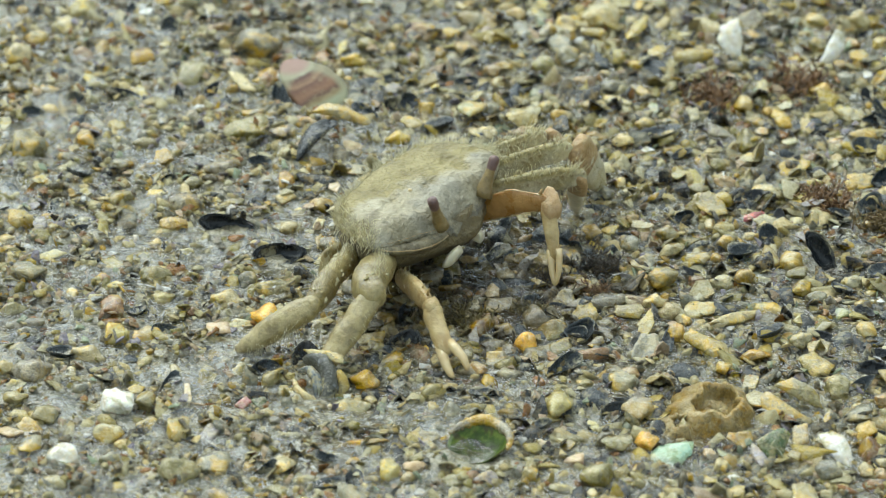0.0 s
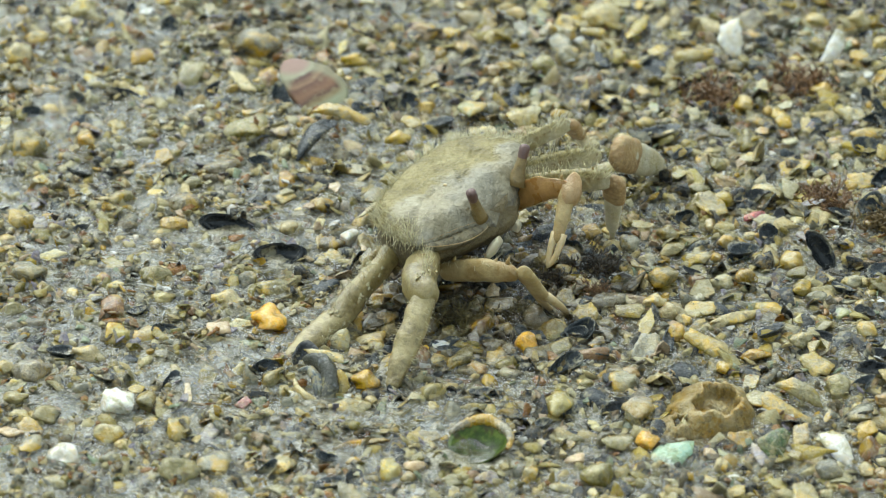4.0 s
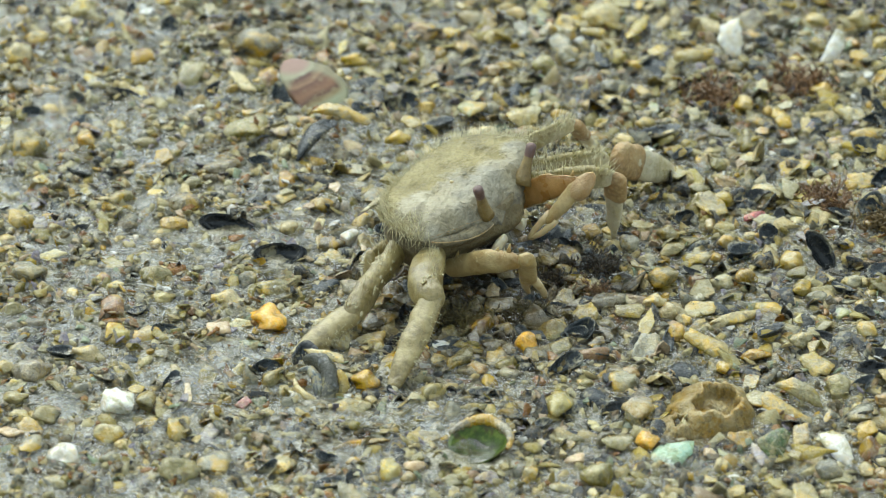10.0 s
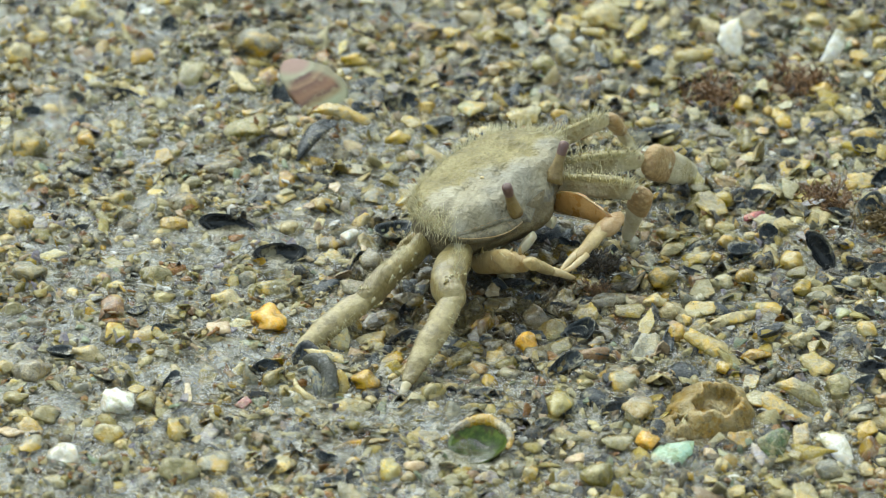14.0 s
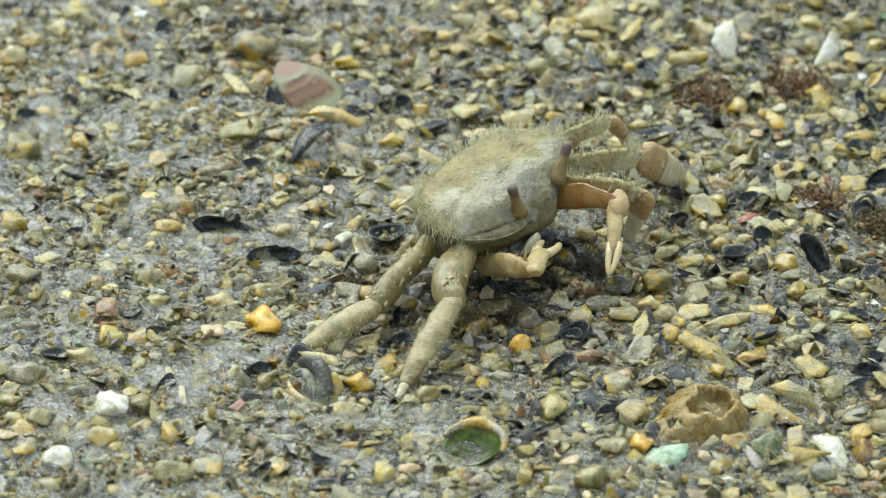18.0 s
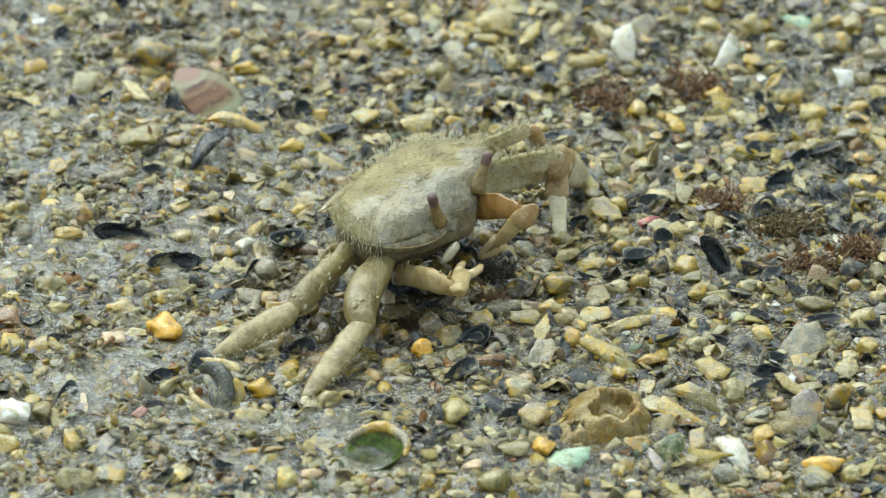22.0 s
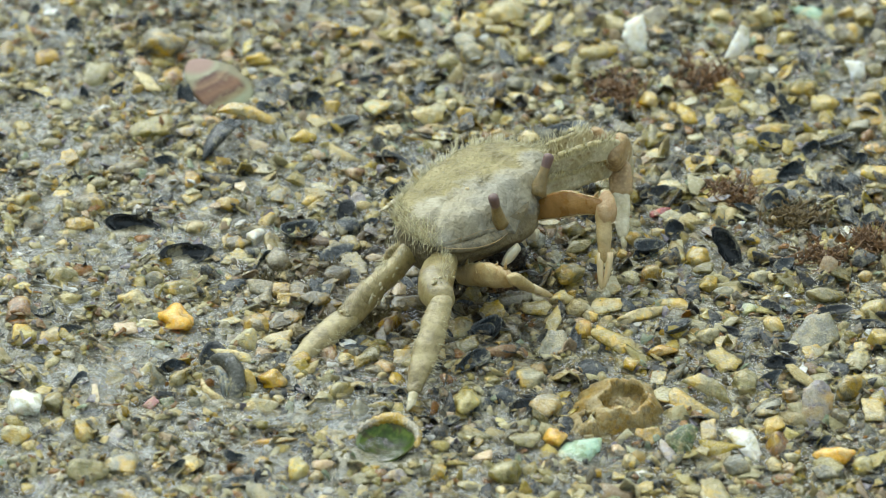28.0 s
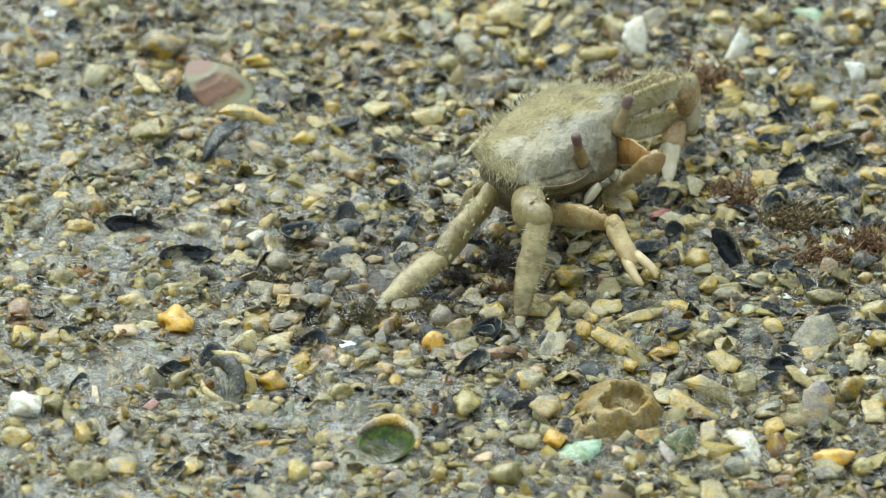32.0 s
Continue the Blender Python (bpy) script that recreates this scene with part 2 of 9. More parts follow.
def crab_material(name, shell, patch, moss, amount, rough=0.5, dirt=0.55, relief=0.6, wet=0.3, scales=0.0, crest=None):
    """Mud-smeared shell: bare colour, soft smears of mud along it, olive stains and a few specks of dirt."""
    m = Nodes(name)
    o = in_thing(m)
    a, b, c = m.noise(o, 150, 4, 0.5), m.noise(o, 420, 4, 0.55), m.noise(o, 2600, 3)
    along = m.add("ShaderNodeVectorMath", Vector=o)
    along.operation = "MULTIPLY"
    along.inputs[1].default_value = (0.3, 1.0, 1.0)
    streak = m.noise(along.outputs[0], 900, 3, 0.5)
    col = m.mix(m.span(a, 0.36, 0.64, 0, 1), srgb(*shell), srgb(*moss))
    col = m.mix(m.math("MULTIPLY", m.span(b, 0.42, 0.62, 0, 1), amount), col, srgb(*patch))
    col = m.mix(m.math("MULTIPLY", m.span(streak, 0.48, 0.66, 0, 0.6), dirt), col, tuple(k * 0.5 for k in srgb(*moss)[:3]) + (1.0,))
    col = m.mix(m.math("MULTIPLY", m.span(c, 0.56, 0.72, 0, 0.8), dirt), col, srgb(84, 76, 52))
    silt = m.noise(o, 1150, 5, 0.65)
    col = m.mix(m.math("MULTIPLY", m.span(silt, 0.5, 0.62, 0, 0.7), amount), col, srgb(*patch))
    col = m.mix(m.math("MULTIPLY", m.span(silt, 0.46, 0.36, 0, 0.9), dirt), col, tuple(k * 0.45 for k in srgb(*moss)[:3]) + (1.0,))
    height = m.math("ADD", m.math("ADD", b, m.math("MULTIPLY", streak, 0.5)), m.math("ADD", m.math("MULTIPLY", c, 0.4), m.math("MULTIPLY", silt, 0.9)))
    if scales:
        cells = m.add("ShaderNodeTexVoronoi", Vector=o, Scale=1900.0).outputs["Distance"]
        col = m.mix(m.math("MULTIPLY", m.span(cells, 0.3, 0.6, 0, scales), m.span(a, 0.42, 0.56, 0, 1)), col, tuple(k * 0.45 for k in srgb(*moss)[:3]) + (1.0,))
        height = m.math("SUBTRACT", height, m.math("MULTIPLY", cells, 0.5))
    if crest:
        upper = m.math("ADD", m.add("ShaderNodeSeparateXYZ", Vector=o).outputs[2], m.math("MULTIPLY", m.math("SUBTRACT", b, 0.5), 0.0012))
        top = m.span(upper, 0.0007, 0.0011, 0, 0.9)
        col = m.mix(m.math("MULTIPLY", m.span(m.math("ABSOLUTE", m.math("SUBTRACT", upper, 0.0004)), 0.0, 0.0006, 0.75, 0.0), m.span(cells, 0.25, 0.5, 1, 0)), col, srgb(112, 92, 52))
        col = m.mix(top, col, m.mix(m.span(c, 0.42, 0.6, 0, 1), srgb(*crest), tuple(k * 0.55 for k in srgb(*crest)[:3]) + (1.0,)))
    m.bump(height, relief, 0.0006)
    m.bsdf.inputs["Subsurface Weight"].default_value = 0.25
    m.bsdf.inputs["Subsurface Radius"].default_value = (1.0, 0.75, 0.4)
    m.bsdf.inputs["Subsurface Scale"].default_value = 0.0007
    return m.finish(col, m.span(b, 0.35, 0.65, rough - 0.15, rough + 0.12), wet)


def carapace_material():
    """Smooth grey mud over the front of the shell, olive fuzz behind a ragged slanting line."""
    m = Nodes("muddy carapace")
    o = in_thing(m)
    sep = m.add("ShaderNodeSeparateXYZ", Vector=o)
    a, b, c, d = m.noise(o, 130, 4, 0.6), m.noise(o, 330, 4, 0.6), m.noise(o, 2600, 3), m.noise(o, 900, 4, 0.6)
    fuzz = m.ramp(b, [(0.34, srgb(120, 108, 62)), (0.5, srgb(148, 136, 86)), (0.66, srgb(168, 156, 110))])
    fuzz = m.mix(m.span(c, 0.52, 0.66, 0, 0.5), fuzz, srgb(104, 94, 58))
    mud = m.ramp(b, [(0.3, srgb(122, 113, 86)), (0.45, srgb(152, 143, 114)), (0.6, srgb(170, 161, 133)), (0.72, srgb(192, 184, 158))])
    cool = m.span(m.noise(o, 190, 3, 0.5), 0.45, 0.62, 0, 0.6)
    mud = m.mix(cool, mud, srgb(150, 147, 134))
    mud = m.mix(m.span(d, 0.55, 0.68, 0, 0.55), mud, srgb(122, 114, 92))
    mud = m.mix(m.span(c, 0.6, 0.74, 0, 0.45), mud, srgb(104, 98, 84))
    # front colour turns darker in mottles towards its lower edge
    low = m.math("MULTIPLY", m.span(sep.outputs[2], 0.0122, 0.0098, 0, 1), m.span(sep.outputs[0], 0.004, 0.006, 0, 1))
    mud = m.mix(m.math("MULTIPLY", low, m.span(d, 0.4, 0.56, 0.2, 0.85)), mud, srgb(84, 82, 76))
    brow = m.math("MULTIPLY", m.span(sep.outputs[0], 0.0035, 0.0065, 0, 1), m.span(m.noise(o, 260, 4, 0.6), 0.44, 0.58, 0.0, 0.7))
    mud = m.mix(brow, mud, srgb(112, 106, 84))
    edge = m.math("SUBTRACT", m.math("MULTIPLY", sep.outputs[0], 330.0), m.math("MULTIPLY", sep.outputs[1], 80.0))
    edge = m.math("ADD", m.math("SUBTRACT", edge, 0.1), m.math("MULTIPLY", m.math("SUBTRACT", a, 0.5), 5.0))
    edge = m.math("ADD", edge, m.math("MULTIPLY", m.math("SUBTRACT", b, 0.5), 2.5))
    crust = m.span(edge, -0.25, 0.3, 0, 1)
    hairy = m.math("MULTIPLY", m.span(m.math("ABSOLUTE", m.math("SUBTRACT", sep.outputs[1], 0.0006)), 0.0108, 0.0124, 0, 1), m.span(sep.outputs[0], 0.003, 0.001, 0, 1))
    crust = m.math("MULTIPLY", crust, m.math("SUBTRACT", 1.0, m.math("MULTIPLY", hairy, 0.8)))
    col = m.mix(crust, fuzz, mud)
    col = m.mix(m.span(c, 0.68, 0.8, 0, 0.6), col, srgb(222, 214, 190))
    m.bump(m.math("ADD", m.math("ADD", b, m.math("MULTIPLY", c, 0.3)), m.math("ADD", m.math("MULTIPLY", d, 1.2), m.math("MULTIPLY", crust, 0.8))), 0.9, 0.0006)
    return m.finish(col, m.span(b, 0.35, 0.65, 0.42, 0.66), 0.12)


CARAPACE = carapace_material()
LEG = crab_material("olive leg shell", (158, 143, 90), (176, 162, 114), (118, 103, 58), 0.6, 0.4, 0.45, 0.35, 0.45)
LEG_BARE = crab_material("pale leg shell", (196, 186, 146), (214, 208, 182), (178, 164, 116), 0.5, 0.46, 0.2, 0.35, 0.25, 0.4, (158, 145, 88))
SHANK_PALE = crab_material("ivory lower leg shell", (208, 199, 166), (218, 212, 190), (190, 178, 134), 0.5, 0.42, 0.15, 0.3, 0.3, 0.15)
CARPUS = crab_material("brown ribbed joint", (178, 148, 98), (196, 174, 128), (150, 116, 70), 0.5, 0.45, 0.25, 0.4, 0.2, 0.5)
CLAW = crab_material("tan claw shell", (178, 158, 104), (192, 174, 128), (150, 122, 70), 0.5, 0.45, 0.2, 0.3, 0.15)
CLAW_INNER = crab_material("amber claw inner face", (176, 130, 66), (188, 150, 92), (146, 106, 52), 0.5, 0.3, 0.2, 0.25, 0.5)
WRIST = crab_material("pinkish wrist shell", (176, 146, 98), (190, 166, 122), (150, 116, 72), 0.5, 0.42, 0.2, 0.4, 0.25)
FINGER = crab_material("ivory finger shell", (202, 184, 140), (200, 180, 138), (184, 162, 112), 0.4, 0.3, 0.12, 0.2, 0.4)
EYE = crab_material("dusky eye", (112, 86, 80), (128, 102, 94), (94, 72, 66), 0.5, 0.45, 0.3, 0.3, 0.2)
BELLY = crab_material("olive-brown underside", (110, 98, 66), (126, 114, 80), (88, 78, 50), 0.5, 0.6, 0.5, 0.9, 0.05)
MOUTH = crab_material("pale mouth plate", (216, 208, 180), (204, 196, 166), (196, 186, 152), 0.5, 0.35, 0.15, 0.25, 0.3)
HAIR = crab_material("straw bristle", (222, 212, 166), (230, 222, 184), (198, 186, 134), 0.4, 0.45)
FUZZ = crab_material("olive fuzz", (176, 164, 112), (190, 178, 130), (150, 138, 90), 0.5, 0.5, 0.2)
STALK = crab_material("tan eyestalk", (138, 118, 72), (150, 132, 90), (118, 100, 58), 0.5, 0.5, 0.3, 0.5, 0.1)
ORBIT = crab_material("grey orbit shelf", (138, 128, 100), (158, 148, 118), (92, 86, 66), 0.5, 0.5, 0.7, 1.0, 0.15)
RIDGE = crab_material("tan bead rim", (170, 142, 98), (180, 160, 122), (146, 122, 82), 0.5, 0.4, 0.2, 0.3, 0.3)
MUD = crab_material("pale mud crumbs", (188, 177, 136), (204, 196, 164), (158, 145, 102), 0.5, 0.5, 0.3, 0.6, 0.3)


# ---- mesh helpers
def V(x, y, z):
    return Vector((x * MM, y * MM, z * MM))


def part(name, bm, material, parent=None, label="", smooth=True):
    me = bpy.data.meshes.new(name)
    bmesh.ops.recalc_face_normals(bm, faces=bm.faces)
    bm.to_mesh(me)
    bm.free()
    for f in me.polygons:
        f.use_smooth = smooth
    me.materials.append(material)
    ob = new(name, me)
    ob.parent = parent
    return tagged(ob, label)


def rings_to_bm(rings, cap=True):
    """A tube or shell through rings of equally many points."""
    bm = bmesh.new()
    rows = [[bm.verts.new(p) for p in r] for r in rings]
    for a, b in zip(rows, rows[1:]):
        n = len(a)
        for i in range(n):
            bm.faces.new((a[i], a[(i + 1) % n], b[(i + 1) % n], b[i]))
    if cap:
        bm.faces.new(rows[0][::-1])
        bm.faces.new(rows[-1])
    return bm


def tube(path, radii, seg=10, flat=1.0, up=Vector((0, 0, 1))):
    """A tapered tube along path; flat widens or narrows it across `up`."""
    rings = []
    for i, p in enumerate(path):
        a, b = path[max(i - 1, 0)], path[min(i + 1, len(path) - 1)]
        d = (Vector(b) - Vector(a)).normalized()
        side = d.cross(up)
        side = side.normalized() if side.length > 1e-6 else Vector((0, 1, 0))
        top = side.cross(d)
        rings.append([Vector(p) + (side * math.cos(t) * flat + top * math.sin(t)) * radii[i]
                      for t in (2 * math.pi * k / seg for k in range(seg))])
    return rings_to_bm(rings)


def join(bm, other):
    me = bpy.data.meshes.new("tmp")
    other.to_mesh(me)
    other.free()
    bm.from_mesh(me)
    bpy.data.meshes.remove(me)
    return bm


def lump(seed, rough, cuts=0, sub=2, fine=0.0):
    """A unit pebble: a rounded body with low dents; cuts plane it into a broken stone."""
    r = random.Random(seed)
    bm = bmesh.new()
    bmesh.ops.create_icosphere(bm, subdivisions=sub, radius=1.0)
    off = Vector((r.random() * 50, r.random() * 50, r.random() * 50))
    planes = [(Vector((r.gauss(0, 1), r.gauss(0, 1), r.gauss(0, 1))).normalized(), r.uniform(0.5, 0.85)) for _ in range(cuts)]
    for v in bm.verts:
        p = v.co.copy()
        k = 1 + rough * noise.noise(p * 1.1 + off) + rough * 0.45 * noise.noise(p * 3.1 + off) + fine * noise.noise(p * 6.3 + off)
        p *= k
        for n, d in planes:
            s = p.dot(n)
            if s > d:
                p -= n * (s - d) * 0.93
        v.co = p
    return bm


def sheet(outline, height, thick, rings=5, seg=24):
    """A thin shell: outline(angle) gives its edge, height(r, angle) its arch, both in unit size."""
    top, low = [], []
    for i in range(rings):
        r = max(i, 0.15) / (rings - 1)
        a, b = [], []
        for k in range(seg):
            t = 2 * math.pi * k / seg
            x, y = outline(t)
            z = height(r, t)
            a.append(Vector((x * r, y * r, z)))
            b.append(Vector((x * r * 0.985, y * r * 0.985, z - thick)))
        top.append(a)
        low.append(b)
    return rings_to_bm(top + low[::-1])


def mesh_of(bm, name, smooth=True):
    me = bpy.data.meshes.new(name)
    bmesh.ops.recalc_face_normals(bm, faces=bm.faces)
    bm.to_mesh(me)
    bm.free()
    for f in me.polygons:
        f.use_smooth = smooth
    return me


def shard_mesh(seed):
    r = random.Random(seed)
    n = r.randint(4, 6)
    corners = sorted((2 * math.pi * (k + r.uniform(-0.3, 0.3)) / n, r.uniform(0.86, 1.08)) for k in range(n))
    bend, tilt = r.uniform(-0.5, 0.55), r.uniform(-0.3, 0.3)

    def outline(t):
        pts = [(rr * math.cos(a), rr * math.sin(a)) for a, rr in corners]
        for (x1, y1), (x2, y2) in zip(pts, pts[1:] + pts[:1]):
            c, s = math.cos(t), math.sin(t)
            den = c * (y2 - y1) - s * (x2 - x1)
            if abs(den) < 1e-9:
                continue
            d = (x1 * (y2 - y1) - y1 * (x2 - x1)) / den
            u = (x1 * s - y1 * c) / -den if abs(den) > 1e-9 else -1
            u = ((d * c - x1) * (x2 - x1) + (d * s - y1) * (y2 - y1)) / ((x2 - x1) ** 2 + (y2 - y1) ** 2)
            if d > 0 and -0.001 <= u <= 1.001:
                d *= 1 + 0.05 * math.sin(7 * t + seed)
                return d * c, d * s
        return math.cos(t) * 0.8, math.sin(t) * 0.8

    return mesh_of(sheet(outline, lambda rr, t: bend * (1 - (rr * math.sin(t + tilt)) ** 2) + 0.05 * math.sin(9 * rr + seed), r.uniform(0.1, 0.2), 4, 26), "shard")


def mussel_mesh(seed):
    """One valve: a beak at one end, a broad rounded other end, growth steps over an arched back."""
    r = random.Random(seed)
    arch, skew = r.uniform(0.42, 0.6), r.uniform(0.1, 0.3)

    snap, snap_at = r.uniform(0.15, 0.75), r.uniform(0, 6.28)

    def outline(t):
        x = math.cos(t)
        w = 0.78 * (0.36 + 0.64 * ((x + 1) / 2) ** 0.6)
        k = 1 + 0.09 * noise.noise(Vector((2.2 * math.cos(t), 2.2 * math.sin(t), seed * 1.7))) - snap * max(0.0, math.cos(t - snap_at)) ** 3
        return x * k, (math.sin(t) * w + skew * (1 - x * x) * 0.4) * k

    def height(rr, t):
        return arch * (1 - rr ** 2.2) + 0.018 * math.sin(26 * rr + seed) + 0.03 * noise.noise(Vector((rr * 3, math.cos(t) * 2, math.sin(t) * 2 + seed)))

    return mesh_of(sheet(outline, height, 0.06, 9, 28), "mussel")


def fan_mesh(seed, ribs):
    """A fan-shaped valve with ribs that notch its edge."""

    def outline(t):
        k = 1 + 0.05 * math.cos(ribs * t)
        return (0.55 + 0.45 * abs(math.cos(t / 2))) * math.cos(t) * k, math.sin(t) * 0.92 * k

    def height(rr, t):
        return 0.42 * (1 - rr * rr) + 0.03 * rr * math.cos(ribs * t)

    return mesh_of(sheet(outline, height, 0.07, 8, max(24, ribs * 4)), "fan")


def valve_mesh(seed):
    def outline(t):
        return math.cos(t) * (1 + 0.12 * math.cos(t)), math.sin(t) * 0.8

    return mesh_of(sheet(outline, lambda rr, t: 0.5 * (1 - rr ** 2.1) + 0.012 * math.sin(22 * rr), 0.07, 8, 28), "valve")


def coral_mesh():
    bm = bmesh.new()
    for k, (a, l) in enumerate(((-0.9, 0.8), (-0.35, 1.0), (0.2, 0.95), (0.75, 0.75))):
        path = [Vector((-0.5 + l * 1.5 * s * math.cos(a * 0.5), l * 1.3 * s * math.sin(a), 0.25 + 0.18 * math.sin(3 * s + k))) for s in np.linspace(0, 1, 6)]
        join(bm, tube(path, [0.3, 0.26, 0.24, 0.26, 0.22, 0.08], 8))
    return mesh_of(bm, "coral")


def twig_mesh(seed):
    r = random.Random(seed)
    path = [Vector((x, 0.06 * math.sin(3 * x + seed), 0.12 + 0.06 * math.cos(4 * x + seed))) for x in np.linspace(-1, 1, 9)]
    return mesh_of(tube(path, [0.05 + 0.05 * r.random() for _ in path], 7), "twig")


def tuft_mesh(seed):
    """A bush of short forked strands of red-brown weed."""
    r = random.Random(seed)
    bm = bmesh.new()
    for _ in range(115):
        a, lean = r.uniform(0, 2 * math.pi), r.uniform(0.1, 1.0)
        root = Vector((r.gauss(0, 0.36), r.gauss(0, 0.36), 0.0))
        h = r.uniform(0.35, 0.95)
        d = Vector((math.cos(a) * lean, math.sin(a) * lean, 1.0)).normalized()
        path = [root + d * h * s + Vector((0.06 * math.sin(9 * s + a), 0.06 * math.cos(7 * s + a), -0.25 * lean * s * s)) for s in np.linspace(0, 1, 5)]
        w = r.uniform(0.02, 0.045)
        join(bm, tube(path, [w, w * 0.95, w * 0.85, w * 0.9, w * 0.25], 4))
        for _ in range(2):
            q = path[r.randint(1, 3)]
            e = Vector((r.gauss(0, 0.5), r.gauss(0, 0.5), r.uniform(0.1, 0.7))).normalized() * r.uniform(0.12, 0.28)
            join(bm, tube([q, q + e * 0.6, q + e], [w * 0.8, w * 0.7, w * 0.2], 4))
    return mesh_of(bm, "tuft")


SHAPES = {
    "pebble": [mesh_of(lump(s, 0.42, 4, 3, 0.11), "pebble") for s in range(9)],
    "stone": [mesh_of(lump(s + 40, 0.42, 9, 3, 0.12), "stone") for s in range(9)],
    "shard": [shard_mesh(s) for s in range(12)],
    "mussel": [mussel_mesh(s) for s in range(11)],
    "cup": [mussel_mesh(s + 20) for s in range(6)],
    "valve": [valve_mesh(1)],
    "fan": [fan_mesh(2, 11)],
    "coral": [coral_mesh()],
    "twig": [twig_mesh(s) for s in range(2)],
    "tuft": [tuft_mesh(s) for s in range(3)]}
NAMES = {
    "pebble": ("pebble", "pebble", "rounded wet {} pebble half sunk in shelly silt", "pebbles in the gravel"),
    "stone": ("stone", "stone", "angular wet {} stone fragment lying in shell gravel", "broken stones in the gravel"),
    "shard": ("shell_fragment", "shell fragment", "thin broken {} shell fragment lying on wet gravel", "shell fragments"),
    "mussel": ("mussel_shell", "shell", "small {} blue-black mussel valve bedded in wet grit", "mussel valves"),
    "cup": ("mussel_shell", "shell", "glossy {} mussel shell lying open and hollow side up", "mussel valves"),
    "valve": ("bivalve_shell", "shell", "smooth {} bivalve shell standing in shell gravel", "bivalve shells"),
    "fan": ("ribbed_shell", "shell", "{} ribbed shell piece with a scalloped edge", "ribbed shells"),
    "coral": ("coralline_piece", "coral", "knobbly branched {} coralline piece on wet gravel", ""),
    "twig": ("twig", "twig", "thin {} dry stalk lying across wet gravel", "stalks"),
    "tuft": ("seaweed_tuft", "seaweed", "small bushy tuft of {} brown-red seaweed", "seaweed tufts")}
WORDS = {"palewhite": "off-white", "pale": "pale buff", "paleyellow": "pale yellow", "greyolive": "grey-olive", "paleaqua": "pale green-grey",
         "pinkorange": "pinkish orange", "pinkcream": "pinkish cream", "pinkgrey": "pinkish grey", "purple": "lilac-grey", "dark": "dull dark",
         "black": "shiny black", "aqua": "pale sea-green", "rust": "rusty brown"}
count = {}
taken = []
settled = []  # the silt surface once it has banked up
bedded = []  # what the silt banks up against: place, half size, share of it that is covered


def lay(kind, x, y, length, width, turn, colour, proud=0.35):
    """One loose piece on the bed: place and sizes in millimetres, turn in degrees; proud: how far it sits up over the loose grit."""
    n = count[kind] = count.get(kind, -1) + 1
    taken.append((x, y, length / 2))
    r = random.Random(n * 31 + len(kind))
    shapes = SHAPES[kind]
    me = shapes[n % len(shapes)]
    name, category, label, group = NAMES[kind]
    ob = new(name, me)
    a, b = length / 2, width / 2
    lean, rx, ry, z = 0.0, r.uniform(-8, 8), r.uniform(-8, 8), 0.0
    if kind in ("pebble", "stone"):
        c = min(a, b) * r.uniform(0.7, 0.9)
        z = c * r.uniform(0.25, 0.5)
    elif kind == "shard":
        c, lean, z = min(a, b) * 0.9, r.uniform(4, 26), 0.75 + 0.16 * b
    elif kind == "cup":
        c, rx, lean, z = b * 0.9, 180, 16, 0.55 * b + 0.3
    elif kind == "mussel":
        b *= 1.2
        if n % 2 == 1:
            c, rx, ry, lean, z = b * 0.75, 180 + r.uniform(-35, 35), r.uniform(-25, 25), r.uniform(5, 30), 0.35 * b + 0.2
        else:
            c, lean, z = b * 0.5, r.uniform(-5, 22), 0.1
            rx, ry = r.uniform(-28, 28), r.uniform(-20, 20)
        turn += 180 if r.random() < 0.5 else 0
    elif kind == "valve":
        a, c, lean, z = a * 0.8, b * 0.6, 42, 0.4 * b + 0.8
    elif kind == "fan":
        c, lean, z = b * 0.7, 12, 0.4
    elif kind == "tuft":
        a, b, c, rx, ry = a * 1.35, b * 1.35, (a + b) * 0.62, 0, 0
    else:
        c = a * 0.5
    z += bed_height(x * MM, y * MM) * 700 + 0.25 + (proud if kind != "tuft" else 0.0)
    if kind not in ("tuft", "twig"):
        bedded.append((x, y, min(a, b), {"shard": 0.16, "mussel": 0.35, "cup": 0.4, "fan": 0.25}.get(kind, 0.5) * r.uniform(0.3, 1.35) * (0.75 if proud else 1.0)))
    ob.matrix_world = pose(x * MM, y * MM, z * MM, lean) @ pose(0, 0, 0, 0, 0, turn) @ pose(0, 0, 0, rx, ry) @ Matrix.Diagonal((a * MM, b * MM, c * MM, 1))
    ob.data.materials.clear() if not ob.data.materials else None
    if not ob.data.materials:
        ob.data.materials.append(STONES["cream"])
    ob.material_slots[0].link = "OBJECT"
    ob.material_slots[0].material = WEEDS[colour] if kind == "tuft" else STONES[colour]
    return tagged(ob, label.format(WORDS.get(colour, colour)), category, group)


# ---- the bed: one sheet of wet silt out to the horizon, dense where the crab walks
def axis(lo, hi, step, reach):
    inner = list(np.arange(lo, hi + 1e-9, step))
    out, d = [], step
    p = hi
    while p < reach:
        d *= 1.5
        p += d
        out.append(p)
    left, d, p = [], step, lo
    while p > -reach:
        d *= 1.5
        p -= d
        left.append(p)
    return np.array(left[::-1] + inner + out)


